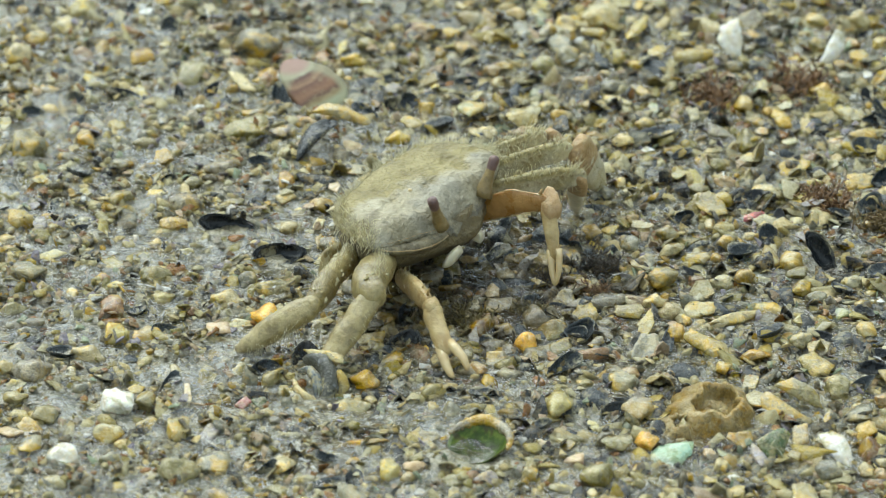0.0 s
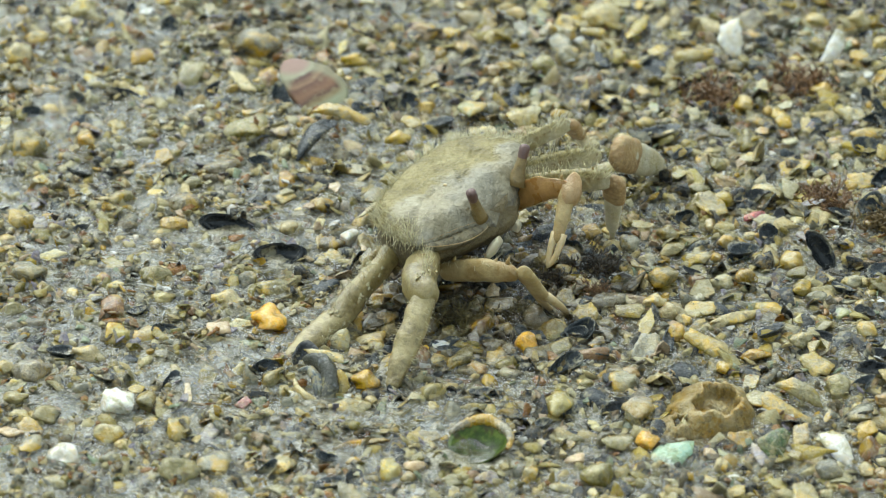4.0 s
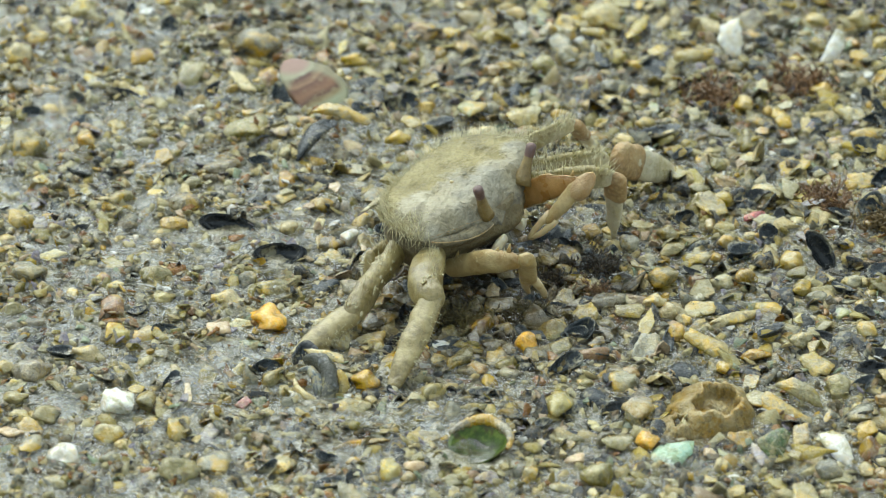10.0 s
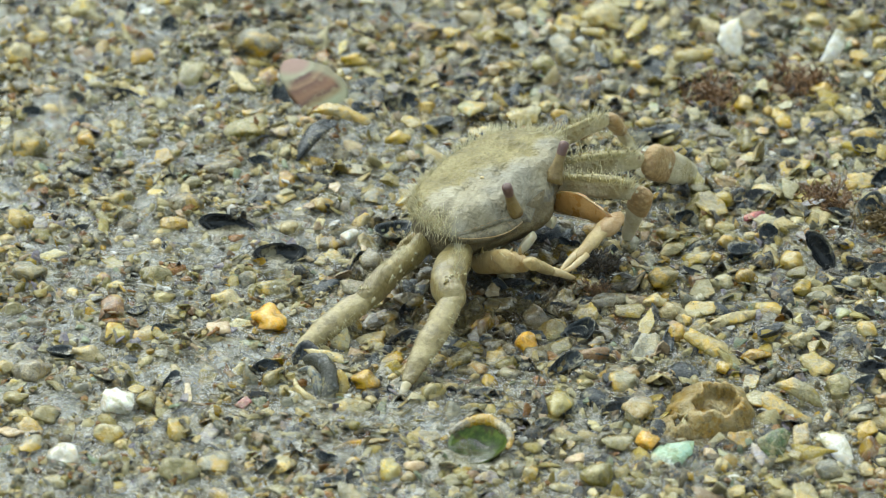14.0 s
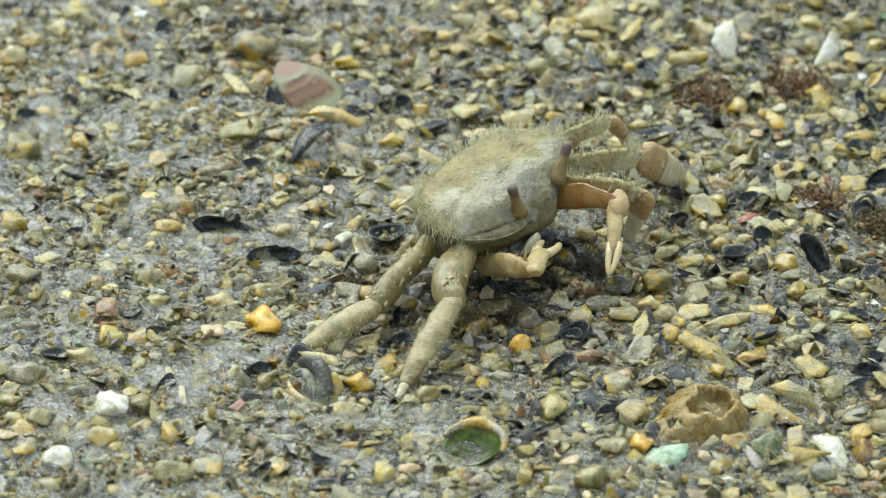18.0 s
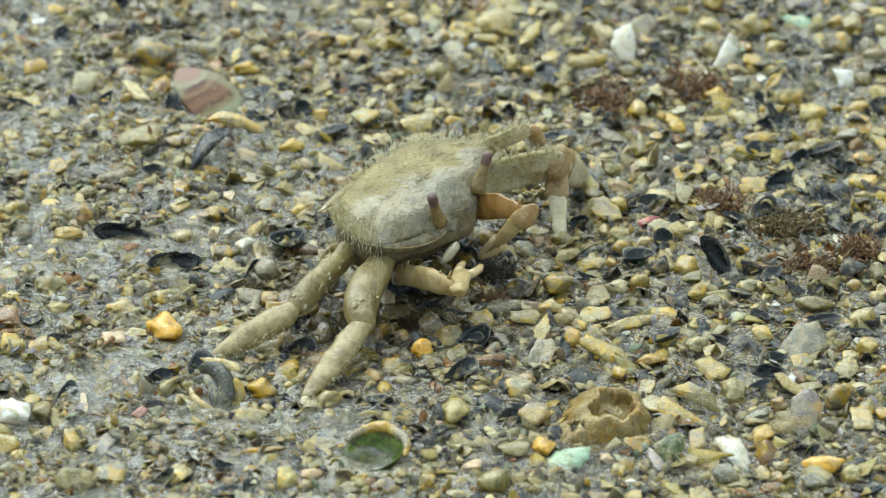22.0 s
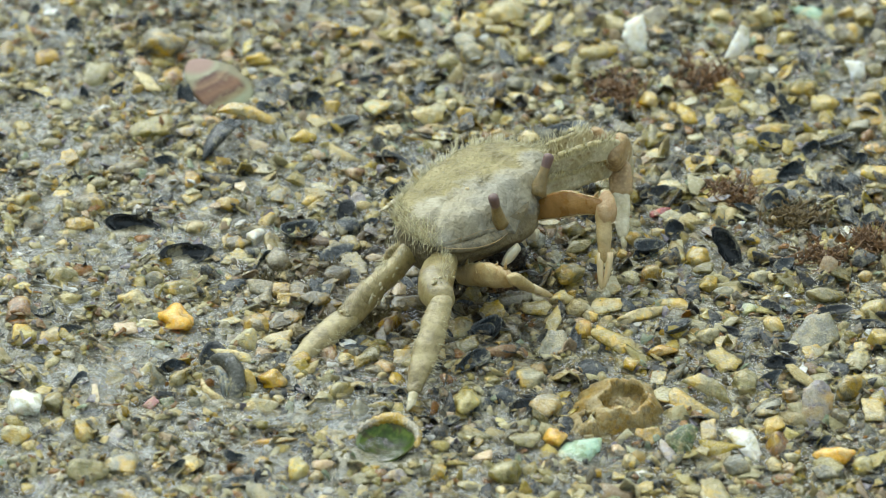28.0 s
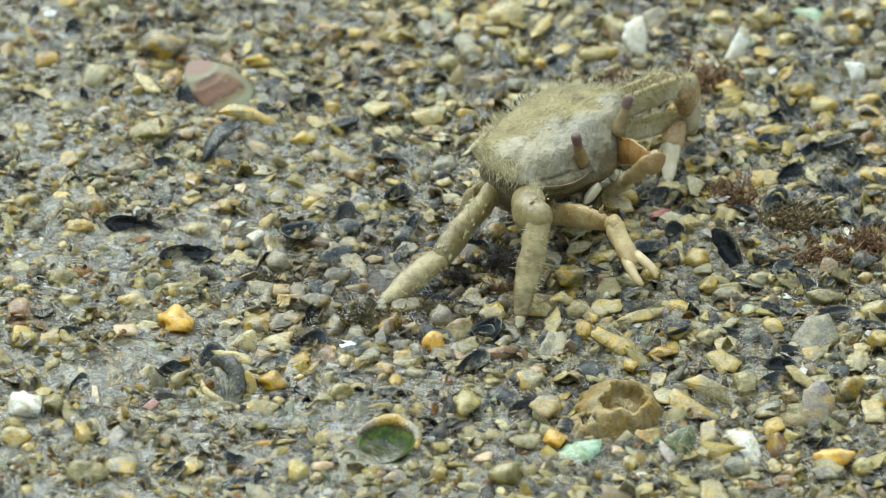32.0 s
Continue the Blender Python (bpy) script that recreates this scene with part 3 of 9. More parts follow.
def bed_height(x, y, film=True):
    """Height of the silt in metres at x, y in metres; a wet film fills the dips, deeper on one side."""
    p = Vector((x * 1000, y * 1000, 0))
    h = 0.5 * noise.noise(p * 0.15) + 0.4 * noise.noise(p * 0.42) + 0.28 * noise.noise(p * 1.0) + 0.16 * noise.noise(p * 2.1)
    if film:
        side = 1 / (1 + math.exp((p.x + 8 + 0.25 * p.y) / 11))
        h += 0.34 + 0.42 * side + 0.25 * noise.noise(p * 0.09 + Vector((7, 2, 0)))
    return h * MM - 0.0003


xs, ys = axis(-0.066, 0.082, 0.0004, 60), axis(-0.078, 0.088, 0.0004, 60)
verts = []
for yy in ys:
    for xx in xs:
        near = -0.2 < xx < 0.2 and -0.2 < yy < 0.2
        verts.append((xx, yy, bed_height(xx, yy) if near else -0.0003))
nx, ny = len(xs), len(ys)
faces = [(j * nx + i, j * nx + i + 1, (j + 1) * nx + i + 1, (j + 1) * nx + i) for j in range(ny - 1) for i in range(nx - 1)]
bed = me = bpy.data.meshes.new("ground")
me.from_pydata(verts, [], faces)
for f in me.polygons:
    f.use_smooth = True
me.materials.append(GROUND)
tagged(new("ground", me), "wet grey-brown tidal silt strewn with shell grit", "ground", kind="structure")


def bank_silt():
    """Silt settles against every piece that lies in it."""
    z = np.empty(len(bed.vertices) * 3)
    bed.vertices.foreach_get("co", z)
    z = z.reshape(len(ys), len(xs), 3)
    h = z[:, :, 2] / MM
    gx, gy = xs / MM, ys / MM
    low = h.copy()
    for x, y, q, share in bedded:
        reach = 1.4 * q + 0.3
        i0, i1 = np.searchsorted(gx, (x - reach, x + reach))
        j0, j1 = np.searchsorted(gy, (y - reach, y + reach))
        if i1 <= i0 or j1 <= j0:
            continue
        d = ((gx[None, i0:i1] - x) ** 2 + (gy[j0:j1, None] - y) ** 2) / reach ** 2
        rise = low[j0:j1, i0:i1] + share * (0.62 + 0.85 / (1 + math.exp((x + 10) / 9))) * q * np.clip(1 - d, 0, 1)
        h[j0:j1, i0:i1] = np.maximum(h[j0:j1, i0:i1], rise)
    h[1:-1, 1:-1] = (h[1:-1, 1:-1] * 2 + h[:-2, 1:-1] + h[2:, 1:-1] + h[1:-1, :-2] + h[1:-1, 2:]) / 6
    crumb = rng.normal(0, 0.07, h.shape)
    h += crumb * (np.abs(h - low) > 0.05)
    z[:, :, 2] = h * MM
    settled.append(h)
    bed.vertices.foreach_set("co", z.ravel())
    bed.update()


def water_material():
    """Thin film with some silt: its pale veil also carries painted sky sheen, and it mirrors the sky at grazing angles.
    """
    m = Nodes("water film")
    p = position(m)
    n = m.add("ShaderNodeBump", Height=m.math("ADD", m.noise(p, 300, 3), m.math("MULTIPLY", m.noise(p, 800, 3), 0.35)), Strength=1.0, Distance=0.0016)
    clear = m.add("ShaderNodeBsdfTransparent", Color=(0.97, 0.975, 0.96, 1))
    gloss = m.add("ShaderNodeBsdfAnisotropic", Roughness=0.07, Normal=n.outputs[0])
    fac = m.add("ShaderNodeFresnel", IOR=1.52, Normal=n.outputs[0])
    # pale diffuse colour: suspended silt plus the sky's milky reflection painted in
    cloudy = m.ramp(m.noise(p, 520, 6, 0.7), [(0.36, srgb(120, 117, 106)), (0.5, srgb(179, 178, 170)), (0.64, srgb(213, 214, 209))])
    thread = m.math("ABSOLUTE", m.math("SUBTRACT", m.noise(p, 420, 4, 0.6), 0.5))
    cloudy = m.mix(m.span(thread, 0.0, 0.014, 0.75, 0.0), cloudy, srgb(58, 54, 44))
    murk_sheen = m.add("ShaderNodeBsdfDiffuse", Color=cloudy)
    where = m.add("ShaderNodeSeparateXYZ", Vector=p)
    # the painted veil is stronger towards the left
    veil_share = m.span(m.math("ADD", where.outputs[0], m.math("MULTIPLY", where.outputs[1], 0.3)), 0.012, -0.022, 0.2, 0.46)
    gap = m.add("ShaderNodeVectorMath")
    gap.operation = "DISTANCE"
    m.put(p, gap.inputs[0])
    gap.inputs[1].default_value = (0.0065, -0.0125, 0.0)
    veil_share = m.math("MULTIPLY", veil_share, m.span(gap.outputs["Value"], 0.011, 0.02, 0.05, 1.0))
    water = m.add("ShaderNodeMixShader", Fac=m.math("MULTIPLY", m.span(m.noise(p, 240, 6, 0.65), 0.38, 0.64, 0.0, 1.0), veil_share))
    m.put(clear.outputs[0], water.inputs[1])
    m.put(murk_sheen.outputs[0], water.inputs[2])
    mix = m.add("ShaderNodeMixShader", Fac=fac.outputs[0])
    m.put(water.outputs[0], mix.inputs[1])
    m.put(gloss.outputs[0], mix.inputs[2])
    m.put(mix.outputs[0], m.tree.nodes["Material Output"].inputs["Surface"])
    return m.mat


def water_height(x, y):
    p = Vector((x * 1000, y * 1000, 0))
    side = 1 / (1 + math.exp((p.x + 6 + 0.3 * p.y) / 12))
    h = 0.5 * noise.noise(p * 0.15) + 0.28 * noise.noise(p * 0.42) + 0.16 * noise.noise(p * 0.9 + Vector((3, 3, 0))) + 0.05 * noise.noise(p * 2.2)
    return (h + 1.0 + 0.75 * side + 0.3 * noise.noise(p * 0.06 + Vector((11, 5, 0)))) * MM - 0.0003


wx, wy = np.arange(-0.066, 0.0821, 0.0005), np.arange(-0.078, 0.0881, 0.0005)
verts = [(xx, yy, water_height(xx, yy)) for yy in wy for xx in wx]
nx, ny = len(wx), len(wy)
me = bpy.data.meshes.new("water")
me.from_pydata(verts, [], [(j * nx + i, j * nx + i + 1, (j + 1) * nx + i + 1, (j + 1) * nx + i) for j in range(ny - 1) for i in range(nx - 1)])
for f in me.polygons:
    f.use_smooth = True
me.materials.append(water_material())
film = tagged(new("water", me), "thin film of cloudy water over the silt, sky sheen painted in", "water", kind="structure")
film.visible_shadow = False


CLEAR = [(3.9, -49.9, 4.6), (-15.9, 38.8, 4.6), (30.5, -42.2, 4.5), (-14.6, -37.9, 2.6), (-11.1, 0.6, 1.6), (-20, -20.2, 2.2), (9.8, -25.2, 1.6), (-36.7, -41, 2.0), (-42.1, -52.1, 2.0),
         (25.6, -51.5, 2.4), (44.4, -50.4, 2.2), (36.1, 52.0, 2.0), (48.8, 49.0, 2.0), (44.3, -5.2, 2.4), (-15.2, 24.4, 2.6), (37.9, -16.4, 2.2), (30.8, 49, 2.0), (-25.8, 2.2, 2.4), (-19.4, -4.7, 2.4)]  # spots kept free for the larger shells


# ---- loose grit that nobody could count
def scatter(name, label, shapes, count_, size, flat, lift, material, bias, smooth=True, sink=False, tip=0.35, spread=(-64, 80, -76, 86)):
    """Many small pieces as one mesh; bias(x, y) thins them out."""
    co, tri, base = [], [], 0
    protos = []
    for s in shapes:
        v = np.array([p.co[:] for p in s.vertices])
        protos.append((v, [tuple(f.vertices) for f in s.polygons]))
    made = 0
    while made < count_:
        x, y = rng.uniform(*spread[:2]), rng.uniform(*spread[2:])
        if rng.random() > bias(x, y) or any((x - a) ** 2 + (y - c) ** 2 < q * q for a, c, q in CLEAR):
            continue
        made += 1
        v, f = protos[rng.integers(len(protos))]
        s = size[0] + (size[1] - size[0]) * rng.random() ** 1.8
        sc = np.array([s * rng.uniform(0.8, 1.3), s * rng.uniform(0.6, 1.0), s * rng.uniform(*flat)]) / 2
        q = Euler((rng.normal(0, tip), rng.normal(0, tip), rng.uniform(0, 6.28))).to_matrix()
        w = (v * sc) @ np.array(q).T
        top = bed_height(x * MM, y * MM, sink) * 1000
        if settled and abs(x) < 60 and abs(y) < 70:
            top = settled[0][np.searchsorted(ys, y * MM), np.searchsorted(xs, x * MM)] - 0.08
        z = top + sc[2] * rng.uniform(*lift)
        co.append((w + np.array([x, y, z])) * MM)
        if size[1] > 3:
            bedded.append((x, y, s * 0.4, rng.uniform(0.0, 0.7)))
        tri += [tuple(base + i for i in face) for face in f]
        base += len(v)
    me = bpy.data.meshes.new(name)
    me.from_pydata(np.concatenate(co).tolist(), [], tri)
    for f in me.polygons:
        f.use_smooth = smooth
    me.materials.append(material)
    return tagged(new(name, me), label, "gravel", kind="stuff")


def strew(kind, number, sizes, colours, seed, room=1.0, area=(-56, 70, -66, 72)):
    """More single pieces of one kind, laid at random in free spots of the bed that is seen."""
    r = random.Random(seed)
    made = 0
    while made < number:
        length = sizes[0] + (sizes[1] - sizes[0]) * r.random() ** 1.5
        x, y = r.uniform(*area[:2]), r.uniform(*area[2:])
        if any(abs(x - a) < (q + length * 0.3) * room and abs(y - c) < (q + length * 0.5) * room for a, c, q in taken):
            continue
        made += 1
        lay(kind, x, y, length, length * r.uniform(0.5, 0.85), r.uniform(0, 360), r.choice(colours), 0.0)


def thin_left(x, y):
    """The silt film lies thicker towards one side, so fewer pieces show there."""
    k = noise.noise(Vector((x * 0.07, y * 0.07, 3.0)))
    return min(1.0, max(0.5, 0.85 + 0.008 * (x + 5) + 0.35 * k))


crumbs = [mesh_of(lump(70 + s, 0.6, 7, 1, 0.2), "grain", False) for s in range(10)]
small = [mesh_of(lump(170 + s, 0.62, 11, 2, 0.22), "grain") for s in range(12)]
chips = []
for s in range(6):
    r = random.Random(s + 900)
    ang = sorted(r.uniform(0, 6.28) for _ in range(6))
    rad = [r.uniform(0.7, 1.1) for _ in ang]
    rings = [[Vector((k * q * math.cos(a), k * q * math.sin(a), z + 0.25 * (1 - (k * math.sin(a)) ** 2))) for a, q in zip(ang, rad)]
             for k, z in ((0.5, 0.12), (1.0, 0.0), (0.98, -0.16), (0.5, -0.12))]
    chips.append(mesh_of(rings_to_bm(rings), "chip", False))
curls = []
for s in range(8):
    r = random.Random(s + 700)
    ang = [2 * math.pi * (k + r.uniform(-0.3, 0.3)) / 9 for k in range(9)]
    rad = [r.uniform(0.62, 1.15) for _ in ang]
    arch = r.uniform(0.35, 0.8)
    rings = [[Vector((k * q * math.cos(a), k * q * math.sin(a) * 0.8, arch * (1 - (k * math.sin(a)) ** 2 * 1.2) - dz)) for a, q in zip(ang, rad)]
             for k, dz in ((0.3, 0), (0.7, 0), (1.0, 0), (0.98, 0.09), (0.68, 0.09), (0.3, 0.09))]
    curls.append(mesh_of(rings_to_bm(rings), "curl"))
GRIT = grit_material("mixed shell grit", ["olive", "tan", "cream", "greyolive", "pale", "yellow", "gold", "cream", "palewhite", "olive", "yellow", "paleyellow", "dark", "tan", "brown", "cream", "black", "paleaqua", "gold", "dark", "brown", "black", "olive"])
CHIPS = grit_material("shell chips", ["tan", "pale", "dark", "yellow", "cream", "dark", "cream", "grey", "paleyellow", "olive", "dark", "pale", "palewhite", "yellow", "olive", "black", "dark", "brown"], 0.3)
SAND = grit_material("coarse sand", ["pale", "greyolive", "pale", "tan", "cream", "olive", "palewhite", "grey", "brown", "pale", "rust", "brown", "gold", "dark"], 0.36, 0.7)
scatter("shell_gravel", "mixed wet gravel of broken shell and small stones", small, 4200, (1.2, 3.8), (0.35, 0.7), (0.0, 0.6), GRIT, thin_left)
scatter("shell_chips", "flat broken shell chips strewn through wet gravel", chips, 5400, (1.2, 4.4), (0.4, 0.7), (0.3, 1.1), CHIPS, thin_left, False)

CURLS = grit_material("curved shell pieces", ["black", "tan", "pale", "dark", "cream", "black", "dark", "palewhite", "yellow", "black", "cream", "dark", "pinkcream", "black", "grey"], 0.26)
scatter("shell_curls", "thin curved broken shell pieces bedded in wet silt", curls, 2600, (1.6, 5.0), (0.7, 1.1), (0.0, 0.5), CURLS, thin_left, True, False, 0.6)


# ---- the crab: x runs forward, y to its own left, the ground is z = 0 (millimetres)
def bristles(spots, seed, length, width=0.05):
    """Stiff hairs: spots are (root, direction) in millimetres."""
    r = random.Random(seed)
    co, fc = [], []
    for p, d in spots:
        d = Vector((d[0] + r.gauss(0, 0.3), d[1] + r.gauss(0, 0.3), d[2] + r.gauss(0, 0.3))).normalized()
        s = d.cross(Vector((0.3, 0.5, 0.81))).normalized()
        t = d.cross(s)
        h, w = r.uniform(*length), width * r.uniform(0.7, 1.2)
        mid = Vector(p) + d * h * 0.55 + s * r.uniform(-0.12, 0.12) * h
        tip = Vector(p) + d * h + s * r.uniform(-0.25, 0.25) * h
        b = len(co)
        for q, k in ((Vector(p) - d * 0.15, 1.0), (mid, 0.7)):
            for a in range(3):
                co.append((q + (s * math.cos(2.1 * a) + t * math.sin(2.1 * a)) * w * k) * MM)
        co.append(tip * MM)
        for a in range(3):
            c = (a + 1) % 3
            fc.append((b + a, b + c, b + 3 + c, b + 3 + a))
            fc.append((b + 3 + a, b + 3 + c, b + 6))
    bm = bmesh.new()
    vs = [bm.verts.new(c) for c in co]
    for f in fc:
        bm.faces.new([vs[i] for i in f])
    return bm


EDGE = ((0.0, 8.0, 0.0), (0.1, 7.5, 2.2), (0.2, 6.6, 4.8), (0.32, 5.6, 8.0), (0.42, 4.6, 10.8), (0.5, 3.2, 13.2), (0.55, 1.6, 13.6),
        (0.66, -2.0, 12.3), (0.76, -4.3, 10.7), (0.84, -5.5, 8.2), (0.92, -5.9, 4.2), (1.0, -6.0, 0.0))
MID = 0.6  # the carapace sits a little to one side of the pose's axis


def margin(t):
    """Edge of the carapace seen from above: broad in front, narrower behind; t runs round it from the middle of the front."""
    t = (t + math.pi) % (2 * math.pi) - math.pi
    f, side = abs(t) / math.pi, math.copysign(1.0, t)
    for i in range(len(EDGE) - 1):
        if f <= EDGE[i + 1][0] + 1e-9:
            break
    p1, p2 = EDGE[i], EDGE[i + 1]
    p0 = EDGE[i - 1] if i else (-p2[0], p2[1], -p2[2])
    p3 = EDGE[i + 2] if i + 2 < len(EDGE) else (2 - p1[0], p1[1], -p1[2])
    k = (f - p1[0]) / (p2[0] - p1[0])
    out = []
    for c in (1, 2):
        m1 = (p2[c] - p0[c]) / (p2[0] - p0[0]) * (p2[0] - p1[0])
        m2 = (p3[c] - p1[c]) / (p3[0] - p1[0]) * (p2[0] - p1[0])
        out.append((2 * k ** 3 - 3 * k * k + 1) * p1[c] + (k ** 3 - 2 * k * k + k) * m1 + (3 * k * k - 2 * k ** 3) * p2[c] + (k ** 3 - k * k) * m2)
    return out[0], MID + side * out[1]


def edge_height(t):
    """The front bends down into a steep face; the flanks and the back stay high."""
    c = math.cos(t)
    return 11.0 - 0.35 * max(0.0, c) + 0.2 * max(0.0, -c)


def top_height(u, v):
    """Height of the carapace over the ground, with its faint regions and grooves."""
    v -= MID
    z = 13.1 - 0.0045 * v * v - 0.03 * min(0, u + 1) ** 2 - 0.012 * max(0, u - 2) ** 2
    z += 0.3 * math.exp(-((u - 1.5) / 3) ** 2 - (v / 3.5) ** 2) + 0.2 * math.exp(-((u + 4) / 3) ** 2 - (v / 4) ** 2)
    z += 0.35 * (math.exp(-((u - 1) / 2.6) ** 2 - ((v - 8.5) / 2.8) ** 2) + math.exp(-((u - 1) / 2.6) ** 2 - ((v + 8.5) / 2.8) ** 2))
    z -= 0.35 * math.exp(-((abs(v) - 5.2 - 0.15 * u) / 0.8) ** 2) + 0.28 * math.exp(-((u + 0.6 - 0.18 * abs(v)) / 0.55) ** 2) * (abs(v) > 4) * min(1.0, abs(v) - 4)
    return z + 0.16 * noise.noise(Vector((u * 0.6, v * 0.6, 0))) + 0.1 * noise.noise(Vector((u * 1.7, v * 1.7, 4)))


def front_droop(t):
    """How far the brow between the eyes bends down, from 0 to 1."""
    return math.exp(-((margin(t)[1] - MID) / 4.2) ** 2) * max(0.0, math.cos(t))


def skin(t, k):
    """A point of the carapace: k runs from the middle to the edge at the angle t."""
    u, v = margin(t)
    u, v = (u + 1) * k - 1, MID + (v - MID) * k
    z = top_height(u, v)
    face = front_droop(t)
    start = 0.82 - 0.3 * face
    f = max(0.0, (k - start) / (1 - start))
    crust = 0.1 * noise.noise(Vector((u * 0.9, v * 0.9, 9))) + 0.07 * noise.noise(Vector((u * 2.4, v * 2.4, 2))) + 0.04 * noise.noise(Vector((u * 5, v * 5, 2)))
    return u, v, z + (edge_height(t) - 2.6 * face - z) * f ** 1.8 + crust


def build_carapace():
    seg, rings = 220, []
    for k in (0.03, *np.linspace(0.08, 0.82, 22), *np.linspace(0.845, 1.0, 11)):
        rings.append([V(*skin(2 * math.pi * i / seg, k)) for i in range(seg)])
    for k, dz in ((1.008, -0.25), (0.99, -0.5), (0.95, -0.55)):
        ring = []
        for i in range(seg):
            t = 2 * math.pi * i / seg
            u, v = margin(t)
            tooth = 0.1 * math.sin(62 * t) if k > 0.98 else 0
            ring.append(V((u + 1) * k - 1 + tooth * math.cos(t), MID + (v - MID) * k + tooth * math.sin(t), edge_height(t) - 2.6 * front_droop(t) + dz))
        rings.append(ring)
    return rings_to_bm(rings)


def build_body():
    """Underside and front face below the carapace's edge."""
    seg, rings = 96, []
    for k, s in ((0.9, -0.06), (0.9, 0.1), (0.96, 0.25), (0.97, 0.4), (0.93, 0.55), (0.85, 0.7), (0.72, 0.86), (0.5, 0.96), (0.2, 1.0)):
        ring = []
        for i in range(seg):
            t = 2 * math.pi * i / seg
            u, v = margin(t)
            v -= MID
            z = edge_height(t) - 0.4
            z = z + ((4.4 if u > 3 else 2.2 + 2.2 * max(0.0, u) / 3) - z) * s
            lip = 0.7 * math.exp(-((s - 0.35) / 0.2) ** 2) * max(0.0, math.cos(t))
            d = 0.18 * noise.noise(Vector((u * 0.5, v * 0.5, z))) + 0.08 * noise.noise(Vector((u * 1.6, v * 1.6, z * 1.6)))
            ring.append(V((u + 1) * k - 1 + d + lip, MID + v * k * (1 - 0.18 * s) + d, z))
        rings.append(ring)
    return rings_to_bm(rings)


def limb_piece(length, profile, flat, seed, seg=18, bend=0.0, shift=0.0, square=1.0):
    """A limb segment along +x: profile gives (place along it, half depth) in shares and millimetres; shift swells it to one side, square
    flattens its faces."""
    rings, n = [], 40
    at, deep = [a for a, _ in profile], [b for _, b in profile]
    near, far = 0.45 * deep[0], 0.4 * deep[-1]
    for i in range(n):
        x = -near + (length + near + far) * 0.5 * (1 - math.cos(math.pi * i / (n - 1)))
        s = x / length
        w = sum(np.interp(s + e, at, deep) for e in (-0.07, -0.035, 0.0, 0.035, 0.07)) / 5
        for gap, r in ((x + near, deep[0]), (length + far - x, deep[-1])):
            if gap < r:
                w *= math.sqrt(max(0.02, 1 - (1 - gap / r) ** 2))
        sway = Vector((0, 0.1 * noise.noise(Vector((s * 3.1, seed, 1.5))), 0.12 * noise.noise(Vector((s * 3.1, seed, 7.5))))) * min(1.0, w / 1.5)
        ring = []
        for q in range(seg):
            c, d = math.cos(2 * math.pi * q / seg), math.sin(2 * math.pi * q / seg)
            c, d = math.copysign(abs(c) ** square, c), math.copysign(abs(d) ** square, d)
            p = Vector((x, w * flat * c, w * d))
            k = 0.24 * noise.noise(p * 0.5 + Vector((seed, 0, 0))) + 0.1 * noise.noise(p * 1.5 + Vector((0, seed, 0))) + 0.06 * noise.noise(p * 3.3 + Vector((0, 0, seed)))
            k *= min(1.0, w / 1.7)
            p.y += c * k + shift * math.sin(math.pi * min(1.0, max(0.0, s)) ** 1.5)
            p.z += d * k + bend * math.sin(math.pi * min(1.0, max(0.0, s)))
            ring.append((p + sway) * MM)
        rings.append(ring)
    return rings_to_bm(rings)


def edge_spots(length, height, lean, n, seed, lo=0.05, hi=0.95, side=0.5):
    r = random.Random(seed)
    out = []
    for _ in range(n):
        s = r.uniform(lo, hi)
        y = r.gauss(0, side)
        out.append((Vector((length * s, y, height * (0.75 + 0.3 * math.sin(math.pi * s)) - 0.3 * abs(y))), (lean, y * 0.5, 1.0)))
    return out


crab = tagged(new("crab"), "small mud-coated stalk-eyed shore crab feeding on wet gravel", "crab")
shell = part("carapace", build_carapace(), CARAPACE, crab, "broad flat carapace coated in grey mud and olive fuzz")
part("body", build_body(), BELLY, crab, "olive-brown underside and front face")
rr = random.Random(5)
spots = []
for i in range(620):
    t = rr.uniform(1.62, 2 * math.pi - 1.62)
    k = 1.0 - 0.14 * rr.random() ** 2.0
    u, v = margin(t)
    out = Vector((u + 1, v - MID, 0)).normalized()
    spots.append((Vector(skin(t, k)), (out.x * 0.6, out.y * 0.6, 0.95)))
part("fringe", bristles(spots, 1, (0.7, 1.9), 0.042), HAIR, shell, "straw-coloured bristle fringe along the shell edge")
spots = []
for side in (1, -1):
    for i in range(420):
        t = side * rr.uniform(1.55, 2.35)
        k = 1.0 - 0.3 * rr.random() ** 1.3
        u, v = margin(t)
        spots.append((Vector(skin(t, k)) - Vector((0, 0, 0.15)), (0.25, 0.9 * side, -0.12 - 0.75 * rr.random())))
part("side_tuft", bristles(spots, 8, (0.8, 2.6), 0.032), HAIR, shell, "matted olive hair drooping over the leg bases")
spots = []
for i in range(3600):
    t, k = rr.uniform(0.9, 2 * math.pi - 0.9), rr.random() ** 0.5 * 0.97
    u, v, z = skin(t, k)
    if u < -0.2 + 0.22 * v + rr.gauss(0, 0.8):
        spots.append((Vector((u, v, z - 0.1)), (-0.5, 0.1 * v / 15, 0.8)))
part("fuzz", bristles(spots, 2, (0.16, 0.4), 0.035), FUZZ, shell, "short olive fuzz on the rear of the shell")
speck = lump(3, 0.2, 3, 1)
